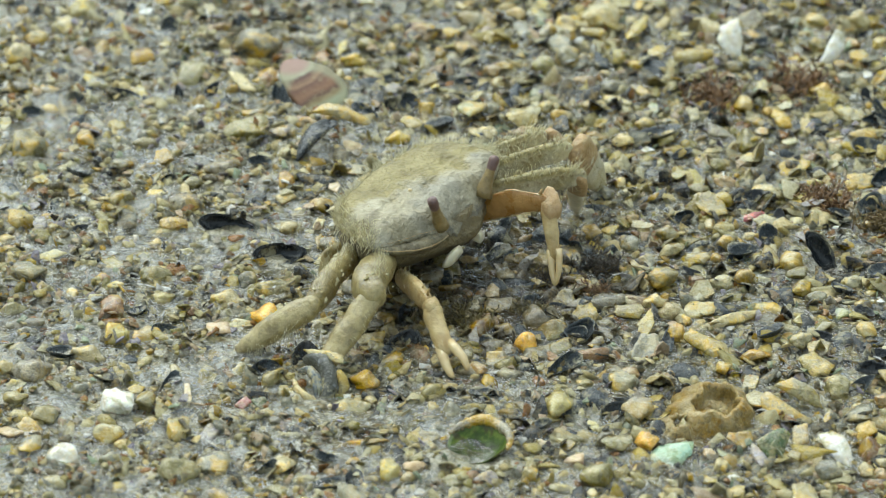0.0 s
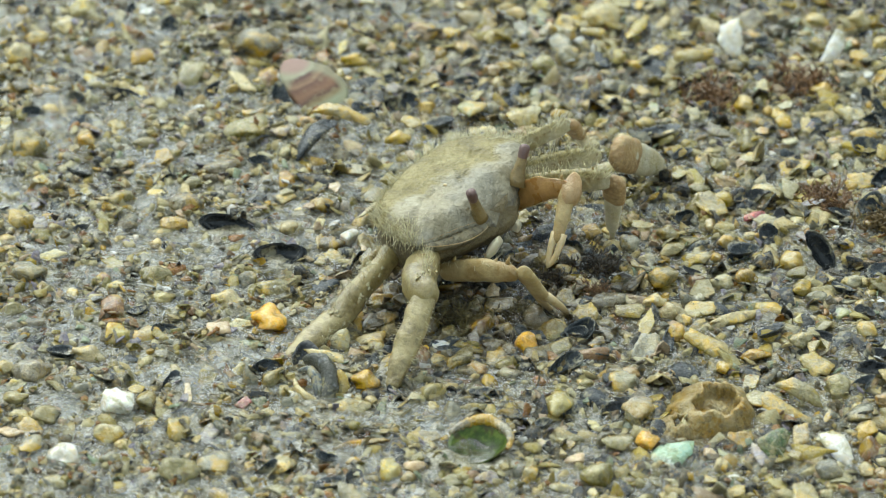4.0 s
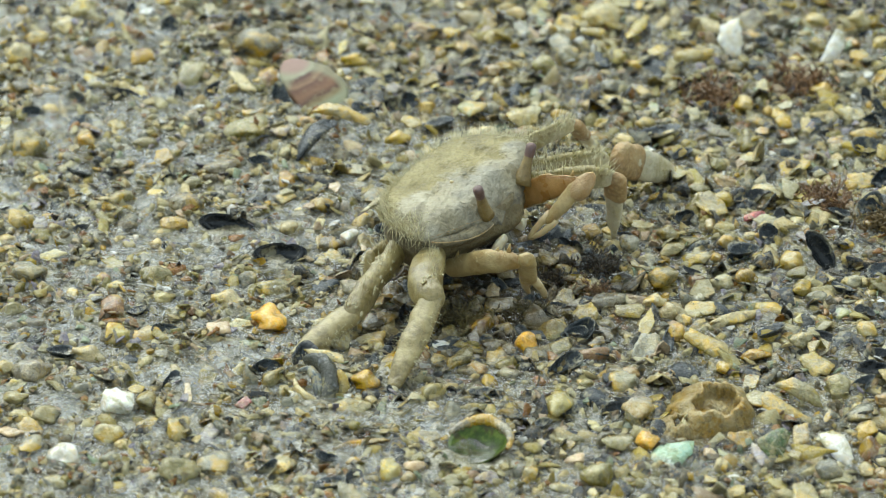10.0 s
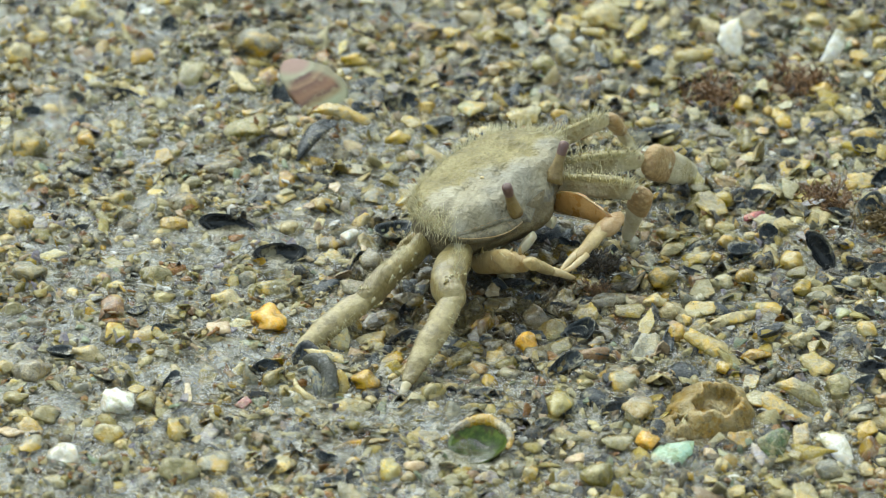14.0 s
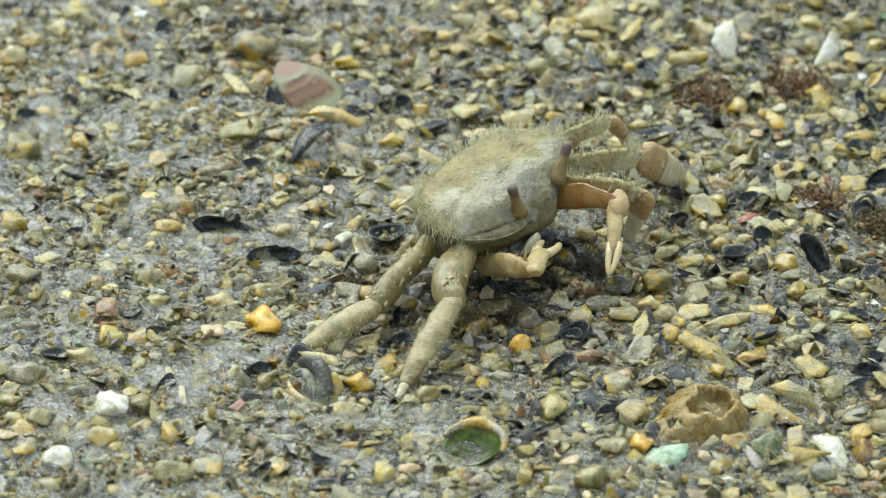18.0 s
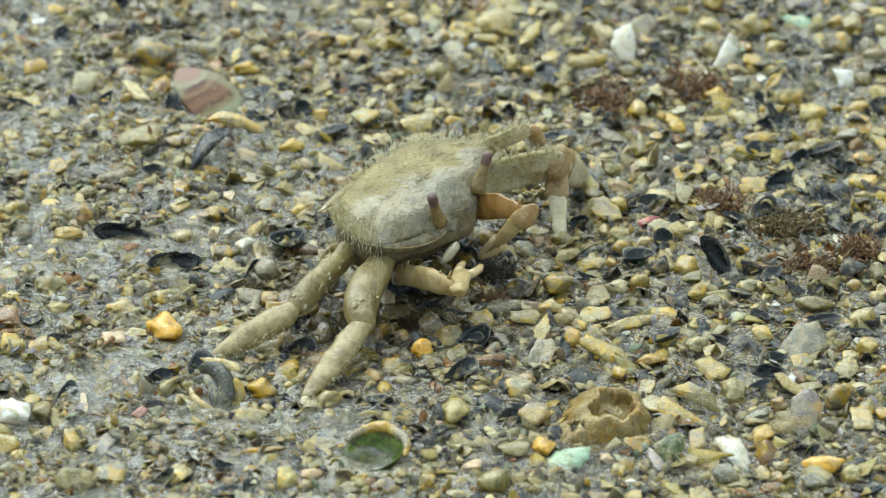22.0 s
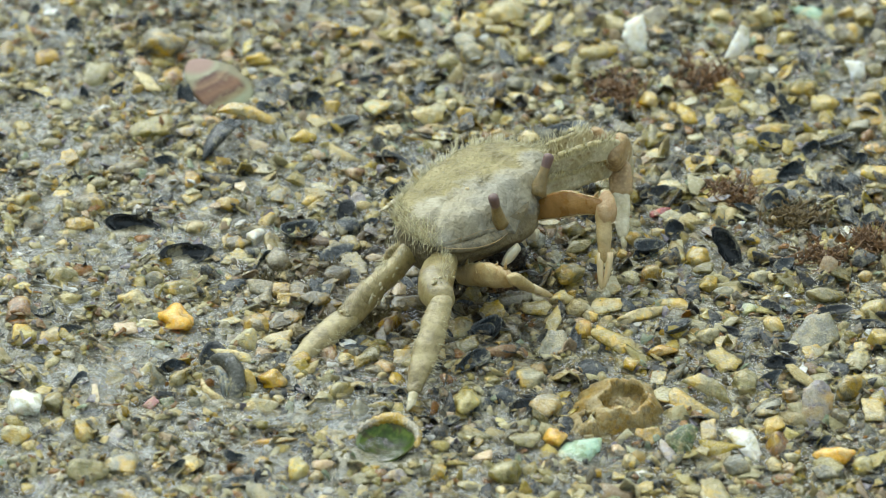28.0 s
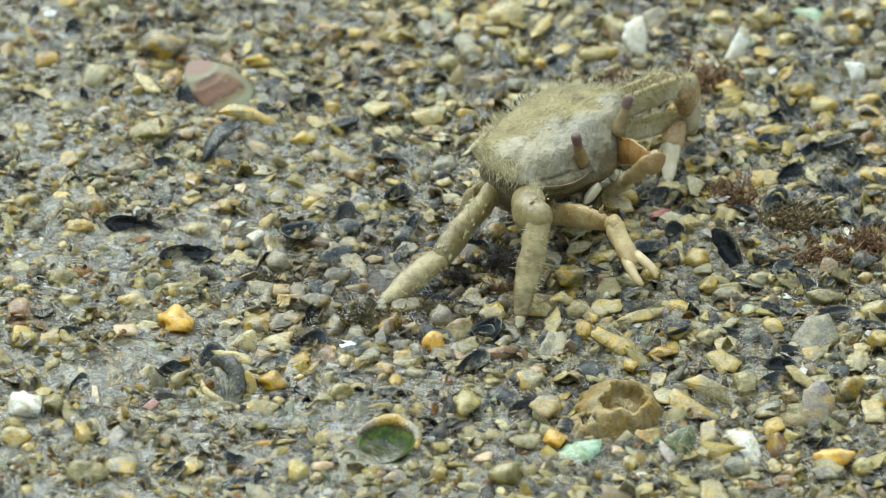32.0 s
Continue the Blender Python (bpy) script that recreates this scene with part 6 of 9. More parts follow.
lay("stone", 34, -19.1, 7.4, 2.1, 33, "cream")
lay("pebble", 37.9, -5, 2.9, 2.5, 27, "palewhite")
lay("stone", 40.7, -4.7, 3.4, 3.6, 75, "tan")
lay("stone", 35.2, -9.2, 3, 2.8, 0, "gold")
lay("pebble", 30, -13.3, 3.9, 1.5, 71, "palewhite")
lay("pebble", 26.6, -17.3, 3, 3.5, 83, "cream")
lay("pebble", 27.9, -19, 1.9, 1.9, 0, "cream")
lay("pebble", 24.6, -15, 3.1, 2.4, 39, "cream")
lay("stone", 25.7, -9.9, 3.6, 3.8, 67, "tan")
lay("pebble", 29.7, -10, 3, 2.5, 83, "rust")
lay("pebble", 23.3, -8.8, 1.6, 2.2, 0, "pinkorange")
lay("mussel", 31.9, -16, 4.1, 4.1, 16, "dark")
lay("mussel", 35.2, -3.4, 3.4, 4.1, 0, "dark")
lay("shard", 31.9, 8.6, 5.4, 3.5, -46, "tan")
lay("pebble", 33.5, 10.7, 2.9, 2.5, -27, "yellow")
lay("pebble", 37.1, 6.8, 3.7, 1.4, 49, "pink")
lay("mussel", 36.6, 10.3, 3.8, 4, 31, "dark")
lay("pebble", 38.6, 12.7, 3.4, 2.6, 0, "palewhite")
lay("stone", 31.7, 4.3, 1.9, 2.6, 0, "cream")
lay("stone", 33.1, 3, 2.8, 2.6, 0, "tan")
lay("pebble", 22.6, 6, 1.7, 2.2, 0, "gold")
lay("shard", 23.7, 3.5, 2.1, 3.1, 78, "palewhite")
lay("twig", 26.5, 7.7, 6.2, 0.8, -67, "tan")
lay("mussel", 28.8, 6.1, 2.5, 2.6, 0, "dark")
lay("twig", 24.4, 14.8, 4.2, 1.2, 19, "cream")
lay("pebble", 21.5, 15.2, 1.6, 1.9, 0, "cream")
lay("pebble", 19.1, 12, 3.1, 2.8, 0, "greyolive")
lay("mussel", 18.4, 9.2, 3.4, 2.1, 0, "dark")
lay("mussel", 17.4, 13.6, 1.6, 2.1, 0, "dark")
lay("pebble", 26.7, 1.9, 2.8, 2.6, 0, "olive")
lay("stone", 27, -2.2, 4.1, 3.2, 39, "tan")
lay("pebble", 32.1, -3.5, 1.6, 1.7, 0, "gold")
lay("mussel", 30, -0.2, 3.4, 2.5, 31, "dark")
lay("mussel", 38.6, 0.6, 2.5, 3.6, 0, "dark")
lay("pebble", 36.4, 1.4, 2.2, 1.2, 9, "cream")
lay("pebble", 33.6, 0, 2.5, 2.6, 0, "grey")
lay("mussel", 52.5, 15.4, 2.5, 4.1, 0, "dark")
lay("mussel", 51.2, 7.6, 4.3, 4.9, 71, "dark")
lay("pebble", 50.9, 4.7, 2.2, 1.2, 9, "gold")
lay("pebble", 44.4, 15.4, 2.6, 1.2, 9, "paleyellow")
lay("tuft", 46.1, 10.6, 6.0, 5, 0, "rust")
lay("mussel", 51, -7.4, 3.8, 3.4, 71, "dark")
lay("mussel", 46.6, -12.1, 4, 3.3, -63, "dark")
lay("pebble", 48.1, -9.4, 2.8, 2.2, 0, "palewhite")
lay("pebble", 43.8, -13.5, 3, 1.9, 9, "grey")
lay("pebble", 41.8, -11.3, 2.4, 2.8, -67, "yellow")
lay("stone", 41.4, -8.2, 3.1, 2.6, 0, "olive")
lay("pebble", 48.7, -15.8, 1.6, 1.7, 0, "cream")
lay("pebble", 50, -14.3, 0.6, 0.6, 0, "white")
lay("shard", 50.9, -15.5, 1.2, 0.8, 0, "white")
lay("pebble", 44.4, -17.3, 0.9, 1.3, 0, "rust")
lay("shard", 21.5, -17.9, 4.3, 2.8, 0, "tan")
lay("mussel", 40.4, -11.6, 3.1, 2.5, 31, "dark")
lay("pebble", 32.8, -10.1, 2.6, 2.8, 83, "pale")
lay("mussel", 47.4, 6.8, 3.4, 2.6, 0, "dark")
lay("stone", 44.3, 5.4, 2.5, 2.2, 0, "tan")
lay("pebble", 33.2, 19.9, 2.2, 2.6, 0, "olive")
lay("shard", 37.1, 21, 2.8, 1.7, 0, "cream")
lay("stone", 30.8, 13.1, 2.8, 2.2, 0, "olive")
lay("stone", 42.8, 14.3, 2.8, 1.3, 0, "greyolive")
lay("tuft", 17.7, -11.5, 3.7, 3.4, 0, "rust")
lay("pebble", 17.6, 1.9, 2.5, 2.6, 0, "gold")
lay("mussel", 18.4, -4.3, 2.5, 3.6, 0, "dark")
lay("shard", 44.1, 8.9, 3.3, 1.2, 9, "purple")
lay("pebble", 46.7, 3.7, 0.8, 0.6, 0, "white")
lay("stone", 17.2, -19.1, 2.8, 2.6, 0, "olive")
lay("stone", -36.7, -41, 3.9, 5, 27, "white", 0.5)
lay("pebble", -42.1, -52.1, 4.4, 3.9, 33, "white", 0.5)
lay("stone", -33.6, -40.1, 3.5, 3.4, -14, "olive")
lay("shard", -28.9, -37.8, 4.1, 1, -84, "pinkcream")
lay("stone", -29.8, -46.3, 3.4, 4.4, 39, "tan")
lay("shard", -22.6, -40.5, 2.3, 2.2, 9, "pink")
lay("shard", -20.7, -40.9, 2.5, 2.7, 72, "green")
lay("stone", -17.9, -54, 3.4, 4.7, 0, "cream")
lay("pebble", -29.2, -56.3, 4.5, 4.4, 39, "olive")
lay("stone", -25.9, -54.1, 5, 5.6, 0, "greyolive")
lay("stone", -24.6, -52.7, 5.3, 2.1, -67, "olive")
lay("pebble", -40.4, -28.7, 4.1, 2.8, -7, "cream")
lay("mussel", -43.8, -28.1, 3.4, 4.1, 0, "dark")
lay("mussel", -35.8, -29, 2.5, 4.1, 0, "dark")
lay("pebble", -30.6, -32.2, 3.8, 1.6, -75, "cream")
lay("pebble", -37.8, -24.3, 3.7, 3, 0, "paleyellow")
lay("mussel", -31.7, -22.9, 4.8, 2.6, 16, "dark")
lay("pebble", -30, -24, 1.5, 1.3, 27, "cream")
lay("shard", -25.8, -22.8, 3.5, 3.5, 46, "pinkcream")
lay("pebble", -50.2, -32.2, 2.6, 2.8, 83, "cream")
lay("shard", -48.5, -36, 2.8, 2.1, 33, "palewhite")
lay("stone", -44.9, -42.7, 3.4, 4, 39, "olive")
lay("pebble", -47.7, -42.6, 2.5, 2.2, 0, "tan")
lay("pebble", -46.6, -33.2, 4.3, 3.9, 0, "pinkgrey")
lay("stone", -41.2, -36.1, 3.6, 2.9, -27, "greyolive")
lay("pebble", -35.6, -48.9, 2.4, 1.6, 9, "cream")
lay("pebble", -37.4, -47.3, 3.3, 3.4, 27, "pale")
lay("pebble", -36.8, -52.7, 2.8, 2.6, 0, "grey")
lay("shard", -46.1, -50.5, 3.9, 2.8, 56, "greyolive")
lay("pebble", -21.7, -53.9, 1.9, 2.6, 0, "gold")
lay("pebble", -35.9, -58.1, 1.9, 1.7, 0, "yellow")
lay("mussel", -29.1, -41, 2.5, 2.1, 0, "dark")
lay("stone", -19.3, -34.5, 4.4, 2.5, 33, "tan")
lay("mussel", -20.3, -31.9, 4.1, 3, 31, "dark")
lay("pebble", -25.7, -42.3, 2.5, 2.2, 0, "pinkgrey")
lay("pebble", -34.3, -33.1, 0.6, 0.9, 0, "white")
lay("stone", -48.5, -38.7, 3.1, 2.2, 0, "tan")
lay("stone", -18.8, -44.1, 2.8, 2.2, 0, "brown")
lay("pebble", -43.2, -58.3, 3.4, 2.6, 0, "olive")
lay("mussel", -44.9, -54, 2.8, 2.1, 0, "dark")
lay("stone", -48.7, -21.4, 5, 2.6, 0, "brown")
lay("pebble", -38.2, -20, 3.4, 1.7, 0, "rust")
lay("pebble", 9.8, -25.2, 3, 3, 14, "amber")
lay("mussel", 13.9, -31, 5.6, 3.3, 44, "dark")
lay("pebble", 3.9, -31.7, 2.3, 2.6, 0, "pinkorange")
lay("pebble", -8.7, -34.6, 3.4, 3.5, 0, "gold")
lay("pebble", -8.3, -38.6, 2, 2.1, -27, "cream")
lay("pebble", -1.2, -40.4, 1.7, 1.7, 0, "cream")
lay("pebble", -5.7, -33, 1.2, 1.1, 0, "cream")
lay("pebble", -2.6, -32.5, 0.9, 0.9, 0, "white")
lay("stone", -9.1, -48.8, 6.5, 1.9, 7, "gold")
lay("pebble", -5.9, -45.5, 1.9, 1.7, 0, "cream")
lay("shard", -7, -41.7, 3.3, 1.3, 84, "green")
lay("mussel", -13.1, -45.2, 2.8, 2.6, 0, "dark")
lay("mussel", 4.8, -37.4, 3.8, 2.6, -8, "dark")
lay("shard", -1.8, -48, 3.7, 2.2, 0, "pinkgrey")
lay("pebble", 12.9, -39.7, 5.6, 3.5, 83, "paleyellow")
lay("mussel", 15.1, -40, 3.4, 4.7, 0, "dark")
lay("pebble", 13.2, -21.4, 3.1, 2.6, 0, "tan")
lay("mussel", 15.1, -23.8, 3.4, 3.1, 0, "dark")
lay("mussel", 9.7, -30.4, 2.2, 3.1, 0, "dark")
lay("pebble", 7.7, -26.3, 1.9, 2.2, 0, "pinkgrey")
lay("pebble", 7.3, -21.9, 2.5, 2.2, 0, "pinkgrey")
lay("pebble", 9.6, -55.3, 2.5, 2.6, 0, "yellow")
lay("stone", 14.6, -51.8, 2.8, 2.2, 0, "pinkcream")
lay("pebble", -6.1, -54.8, 2.8, 3, 0, "paleyellow")
lay("pebble", -3.8, -55.8, 1.9, 1.9, 0, "gold")
lay("pebble", -3.1, -53.7, 3, 1.9, 9, "pinkcream")
lay("pebble", -12.5, -55.2, 1.6, 1.3, 0, "pinkorange")
lay("pebble", -17, -51.9, 1.9, 2.6, 0, "cream")
lay("pebble", -14.9, -56.5, 2.6, 1.2, 9, "palewhite")
lay("pebble", 1.5, -56.7, 3.1, 2.2, 0, "olive")
lay("mussel", -12.9, -52.6, 2.8, 2.6, 0, "dark")
lay("pebble", -3.3, -38.8, 2.4, 2.4, 67, "pale")
lay("stone", 1.2, -41.2, 3.1, 3, 0, "grey")
lay("stone", 3.6, -40.4, 3.5, 1.9, 9, "olive")
lay("stone", 7.2, -30.2, 2.8, 3, 0, "olive")
lay("pebble", -2, -26.5, 1.1, 1.3, 0, "amber")
lay("stone", -1.2, -37, 3.4, 3.5, 0, "tan")
lay("pebble", 16.1, -34.7, 2.2, 1.2, 9, "cream")
lay("mussel", 14.1, -45.8, 2.8, 3.1, 0, "dark")
lay("mussel", 11.4, -44.5, 2.2, 2.1, 0, "dark")
lay("shard", -14.5, -22.4, 2.8, 3.3, 0, "olive")
lay("pebble", -9.9, -52.9, 1.9, 1.7, 0, "gold")
lay("pebble", 13.1, -58, 3.1, 1.3, 0, "palewhite")
lay("stone", 22.8, -48.9, 2.7, 3, 2, "amber")
lay("stone", 21.2, -31.6, 3.8, 2.1, 2, "pinkorange")
lay("shard", 30.1, -26.1, 7, 3.2, -33, "yellow")
lay("mussel", 27.5, -31.6, 4, 5.7, 0, "dark")
lay("mussel", 25.9, -25.8, 7.2, 2.2, 84, "dark")
lay("shard", 23.2, -27.5, 5.6, 3.5, 72, "grey")
lay("shard", 23.4, -22, 6.1, 1.9, 72, "tan")
lay("mussel", 18.6, -27.1, 4.5, 3.6, 54, "dark")
lay("mussel", 16.6, -22, 2.8, 3.6, 0, "dark")
lay("cup", 49, -32.1, 4.4, 4.1, 13, "black")
lay("mussel", 46.4, -24.2, 3.2, 4.1, 16, "dark")
lay("pebble", 48.8, -22.6, 2.6, 2.6, 0, "pale")
lay("stone", 39.5, -24.4, 2.8, 1.4, 83, "palewhite")
lay("shard", 43.2, -26.4, 3.1, 2.8, 9, "cream")
lay("pebble", 41.3, -24.5, 2.8, 2.6, 0, "pale")
lay("stone", 35.9, -27.9, 3.7, 2.6, -7, "gold")
lay("mussel", 37.6, -22.7, 4.5, 4, 54, "dark")
lay("pebble", 45.1, -35.8, 3.4, 3.9, 0, "olive")
lay("stone", 47, -42, 3.4, 4.3, 0, "grey")
lay("stone", 48, -49.7, 3.4, 3.9, 0, "rust")
lay("pebble", 47.2, -54.1, 2, 2.4, 0, "cream")
lay("pebble", 48.9, -55.2, 1.2, 1.7, 0, "pinkorange")
lay("pebble", 30.9, -53, 2.2, 2.6, 0, "cream")
lay("shard", 39.9, -47.7, 3.9, 3.3, 56, "pinkgrey")
lay("shard", 35.3, -51.6, 5.3, 2.1, -78, "purple")
lay("shard", 39.3, -51.5, 1.9, 2.2, 0, "tan")
lay("shard", 24.2, -42, 3.8, 2.7, 33, "yellow")
lay("shard", 19.6, -49.2, 4, 3.1, 4, "olive")
lay("stone", 22.1, -40.9, 3.7, 5.2, 0, "pinkgrey")
lay("pebble", 20.2, -34.5, 4.1, 3, 14, "palewhite")
lay("mussel", 17.4, -38.8, 4.4, 4.5, -31, "dark")
lay("pebble", 16.3, -34.6, 1.9, 1.7, 0, "olive")
lay("stone", 17.1, -56.1, 4, 3.9, 0, "olive")
lay("shard", 43.4, -42.8, 3, 1, 72, "gold")
lay("stone", 18.2, -47, 2.8, 2.2, 0, "brown")
lay("pebble", 29.8, -50, 1.6, 2.2, 0, "pinkcream")
lay("pebble", 42.8, -55.4, 3.1, 3, 0, "greyolive")
lay("pebble", 31.6, -20.6, 2.8, 1.7, 0, "cream")
lay("pebble", 27.1, -23, 2.5, 3, 0, "gold")
lay("pebble", 49.9, -38.6, 1.6, 2.2, 0, "pinkorange")
lay("stone", 32, -31.3, 1.9, 2.6, 0, "tan")
lay("pebble", 63.3, 60.4, 2.9, 2.1, 27, "cream")
lay("pebble", 68.4, 57.6, 1.9, 2.6, 0, "paleyellow")
lay("stone", 65, 58.1, 4, 3.9, 0, "tan")
lay("pebble", 58.1, 34.3, 4.1, 2.6, -7, "yellow")
lay("pebble", 64.2, 36, 3.2, 2.5, 2, "yellow")
lay("pebble", 55.9, 38.2, 3.4, 3, 0, "olive")
lay("mussel", 53.7, 31.5, 5.2, 3, -71, "dark")
lay("pebble", 63.7, 22, 2.6, 2.1, 27, "pinkorange")
lay("mussel", 59.3, 24.2, 4, 2.6, 0, "dark")
lay("mussel", 56, 21.4, 2.5, 3.6, 0, "dark")
lay("mussel", 61.1, 19.9, 2.8, 3.1, 0, "dark")
lay("pebble", 55.1, 53.3, 2.2, 2.6, 0, "yellow")
lay("shard", 60.7, 54, 4.5, 1.5, -72, "tan")
lay("pebble", 65.6, 43.7, 2.5, 2.2, 0, "olive")
lay("pebble", 67.2, 39.6, 2.8, 2.6, 0, "tan")
lay("stone", 52.2, 28, 3.7, 2.6, 0, "tan")
lay("mussel", 66.9, 35.6, 2.8, 3.6, 0, "dark")
lay("stone", 66.1, 29, 3.1, 3.5, 0, "olive")
lay("stone", 62.2, 28.5, 3.4, 3, 0, "grey")
lay("mussel", 60.5, 35.9, 3.1, 2.6, 0, "dark")
lay("mussel", 53.1, 15.6, 3.8, 3.5, 31, "dark")
lay("mussel", 54.3, 13.2, 4, 2.9, -63, "dark")
lay("shard", 55.6, 15.5, 4.5, 1.5, -72, "tan")
lay("mussel", 51.7, 8.2, 5.3, 4.5, 63, "dark")
lay("tuft", 53.0, 4.6, 7.0, 5.0, 0, "brown")
lay("shard", 63.2, 15.3, 4.2, 3.8, -17, "yellow")
lay("pebble", 63.5, 13.3, 2.6, 1.6, 9, "tan")
lay("pebble", 63.2, 9.7, 1.6, 2.2, 0, "pinkorange")
lay("mussel", 60.4, 13.4, 2.5, 3.6, 0, "dark")
lay("mussel", 58.6, 10.7, 4.3, 2.6, -71, "dark")
lay("mussel", 59.2, 5.2, 5.5, 3.1, -78, "dark")
lay("mussel", 61.4, 19.2, 2.8, 3.6, 0, "dark")
lay("mussel", 57.4, 16, 1.9, 2.6, 0, "dark")
lay("shard", 59.4, 0.3, 2.7, 1.8, -61, "white")
lay("tuft", 61.9, -1.9, 5, 5, 0, "rust")
lay("tuft", 57, -5.4, 7.2, 4.4, 0, "rust")
lay("pebble", 59.5, -5.3, 2.4, 2.4, 39, "tan")
lay("pebble", 60.4, -9.8, 1.9, 1.9, 0, "gold")
lay("pebble", 62.9, -13.4, 1.9, 1.9, 0, "cream")
lay("mussel", 51.3, -7.4, 4.5, 2.7, 54, "dark")
lay("cup", 55.8, -19.1, 5, 2.5, 7, "black")
lay("mussel", 51.9, -18.5, 2.8, 4.1, 0, "dark")
lay("pebble", 64.3, -3.6, 3, 1.3, 83, "cream")
lay("stone", 63.5, -6.5, 2.5, 3, 0, "pale")
lay("stone", 55.5, -14.7, 4.7, 2.6, 0, "olive")
lay("mussel", 64.8, 2.8, 2.5, 1.6, 0, "dark")
lay("mussel", 62.2, 3.8, 2.2, 2.1, 0, "dark")
lay("stone", 60.8, -18.1, 3.4, 3.5, 0, "tan")
plate(52.6, -45.4, 46, [(-0.8, 0), (0.9, 0.3), (2.0, 4.0), (0.6, 6.0), (-1.5, 5.0), (-1.9, 2.2)], "purple", "thin bluish-white shell plate standing in gravel", 0)
lay("pebble", 54.1, -52.8, 4.4, 2.8, -7, "amber")
lay("pebble", 57.2, -54.6, 2.8, 2.6, 0, "paleyellow")
lay("pebble", 52.5, -32.2, 1.9, 2.4, 0, "rust")
lay("shard", 51.6, -33.1, 1.2, 1.9, 0, "white")
lay("pebble", 49.9, -38.5, 1.9, 2.2, 0, "pinkorange")
lay("shard", 53.6, -25, 7.3, 5.4, 51, "grey")
lay("pebble", 60.6, -25.9, 3.3, 2.9, -27, "yellow")
lay("fan", 57.9, -30.6, 4.9, 2.9, 69, "cream")
lay("pebble", 58.6, -27.2, 2.5, 1.7, 0, "cream")
lay("pebble", 59.7, -34.8, 3.3, 2.3, -49, "pale")
lay("stone", 56.7, -37, 4, 4.7, 0, "greyolive")
lay("pebble", 59.6, -39.7, 3.8, 2, 75, "olive")
lay("pebble", 61.5, -40.6, 1.9, 2.6, 0, "gold")
lay("stone", 62.7, -30.7, 1.9, 1.3, 0, "brown")
lay("pebble", 49.2, -52.5, 1.9, 1.7, 0, "pale")
lay("pebble", 48.7, -54.9, 1.6, 1.7, 0, "pinkorange")
lay("mussel", 52.9, -49.6, 2.5, 2.1, 0, "dark")
lay("mussel", 58, -51.6, 2.8, 3.1, 0, "dark")
lay("pebble", 53, -56.2, 3.7, 2.2, 0, "grey")
lay("mussel", 58.7, -58.5, 3.7, 2.6, 0, "dark")
lay("pebble", 61.5, -48.7, 3.9, 1.9, 83, "tan")
lay("pebble", 54.8, -44.5, 3.4, 3, 0, "brown")
lay("cup", 5.9, 10.5, 4, 4.5, 26, "black")
lay("mussel", 2.2, 12.5, 2.8, 3.7, 0, "dark")
lay("mussel", -5.7, 1.1, 5.3, 6.2, 44, "dark")
lay("stone", -11.1, 0.0, 2.7, 3.2, -33, "white", 0.6)
lay("stone", -1.7, -9.7, 3.3, 4.1, 0, "brown")
lay("pebble", -7.9, -12.7, 3.7, 2.3, -7, "pinkorange")
lay("mussel", -13, -10.6, 5.3, 4.7, 31, "dark")
lay("stone", -6.8, -19.4, 3.3, 3.6, 0, "gold")
lay("stone", -8.7, 10.9, 2.6, 3.6, 0, "greyolive")
lay("pebble", -4.6, 9.9, 2.2, 2, 0, "yellow")
lay("pebble", -14.5, 8.4, 2.9, 2.5, 27, "gold")
lay("shard", -14.8, 3.5, 2.1, 2.2, 33, "cream")
lay("shard", -14.7, -0.7, 3.1, 1.2, 78, "gold")
lay("shard", -9.2, -4.4, 4.4, 1.4, -78, "pinkcream")
lay("pebble", 0, -1.1, 2.6, 3.1, 0, "tan")
lay("pebble", 0.8, 17, 2.2, 2, 0, "rust")
lay("pebble", 9, 16.7, 2.6, 3.1, 0, "grey")
lay("shard", 9.8, 5.9, 2.6, 2.6, 0, "tan")
lay("mussel", 15.8, -23.5, 4, 4.9, 0, "dark")
lay("stone", 13, -22.3, 5.6, 3.3, 9, "olive")
lay("shard", 16.6, -19.4, 3.3, 3.9, 0, "yellow")
lay("mussel", -5.9, -7.5, 4.4, 3.2, 54, "dark")
lay("shard", -0.3, -26.4, 2.2, 2, 0, "white")
lay("mussel", 2.2, 3.1, 2.9, 2.4, 0, "dark")
lay("stone", -3.9, -16.3, 3.7, 3.1, 0, "greyolive")
lay("pebble", 3.1, -4.5, 2.3, 1.5, 9, "pinkorange")
lay("mussel", -18, -5.2, 2.2, 3.1, 0, "dark")
lay("mussel", 7.2, 2.7, 5.1, 3.5, 71, "dark")
lay("pebble", -20, -20.2, 4.4, 6.1, 0, "amber")
lay("tuft", 2.4, -19.1, 6, 3.9, 0, "olive")
lay("tuft", -9, -10.3, 4.2, 3.1, 0, "olive")
lay("tuft", 10.2, -17.2, 5.1, 3.1, 0, "olive")
lay("tuft", 18.1, -5.9, 4.6, 3.9, 0, "dark")

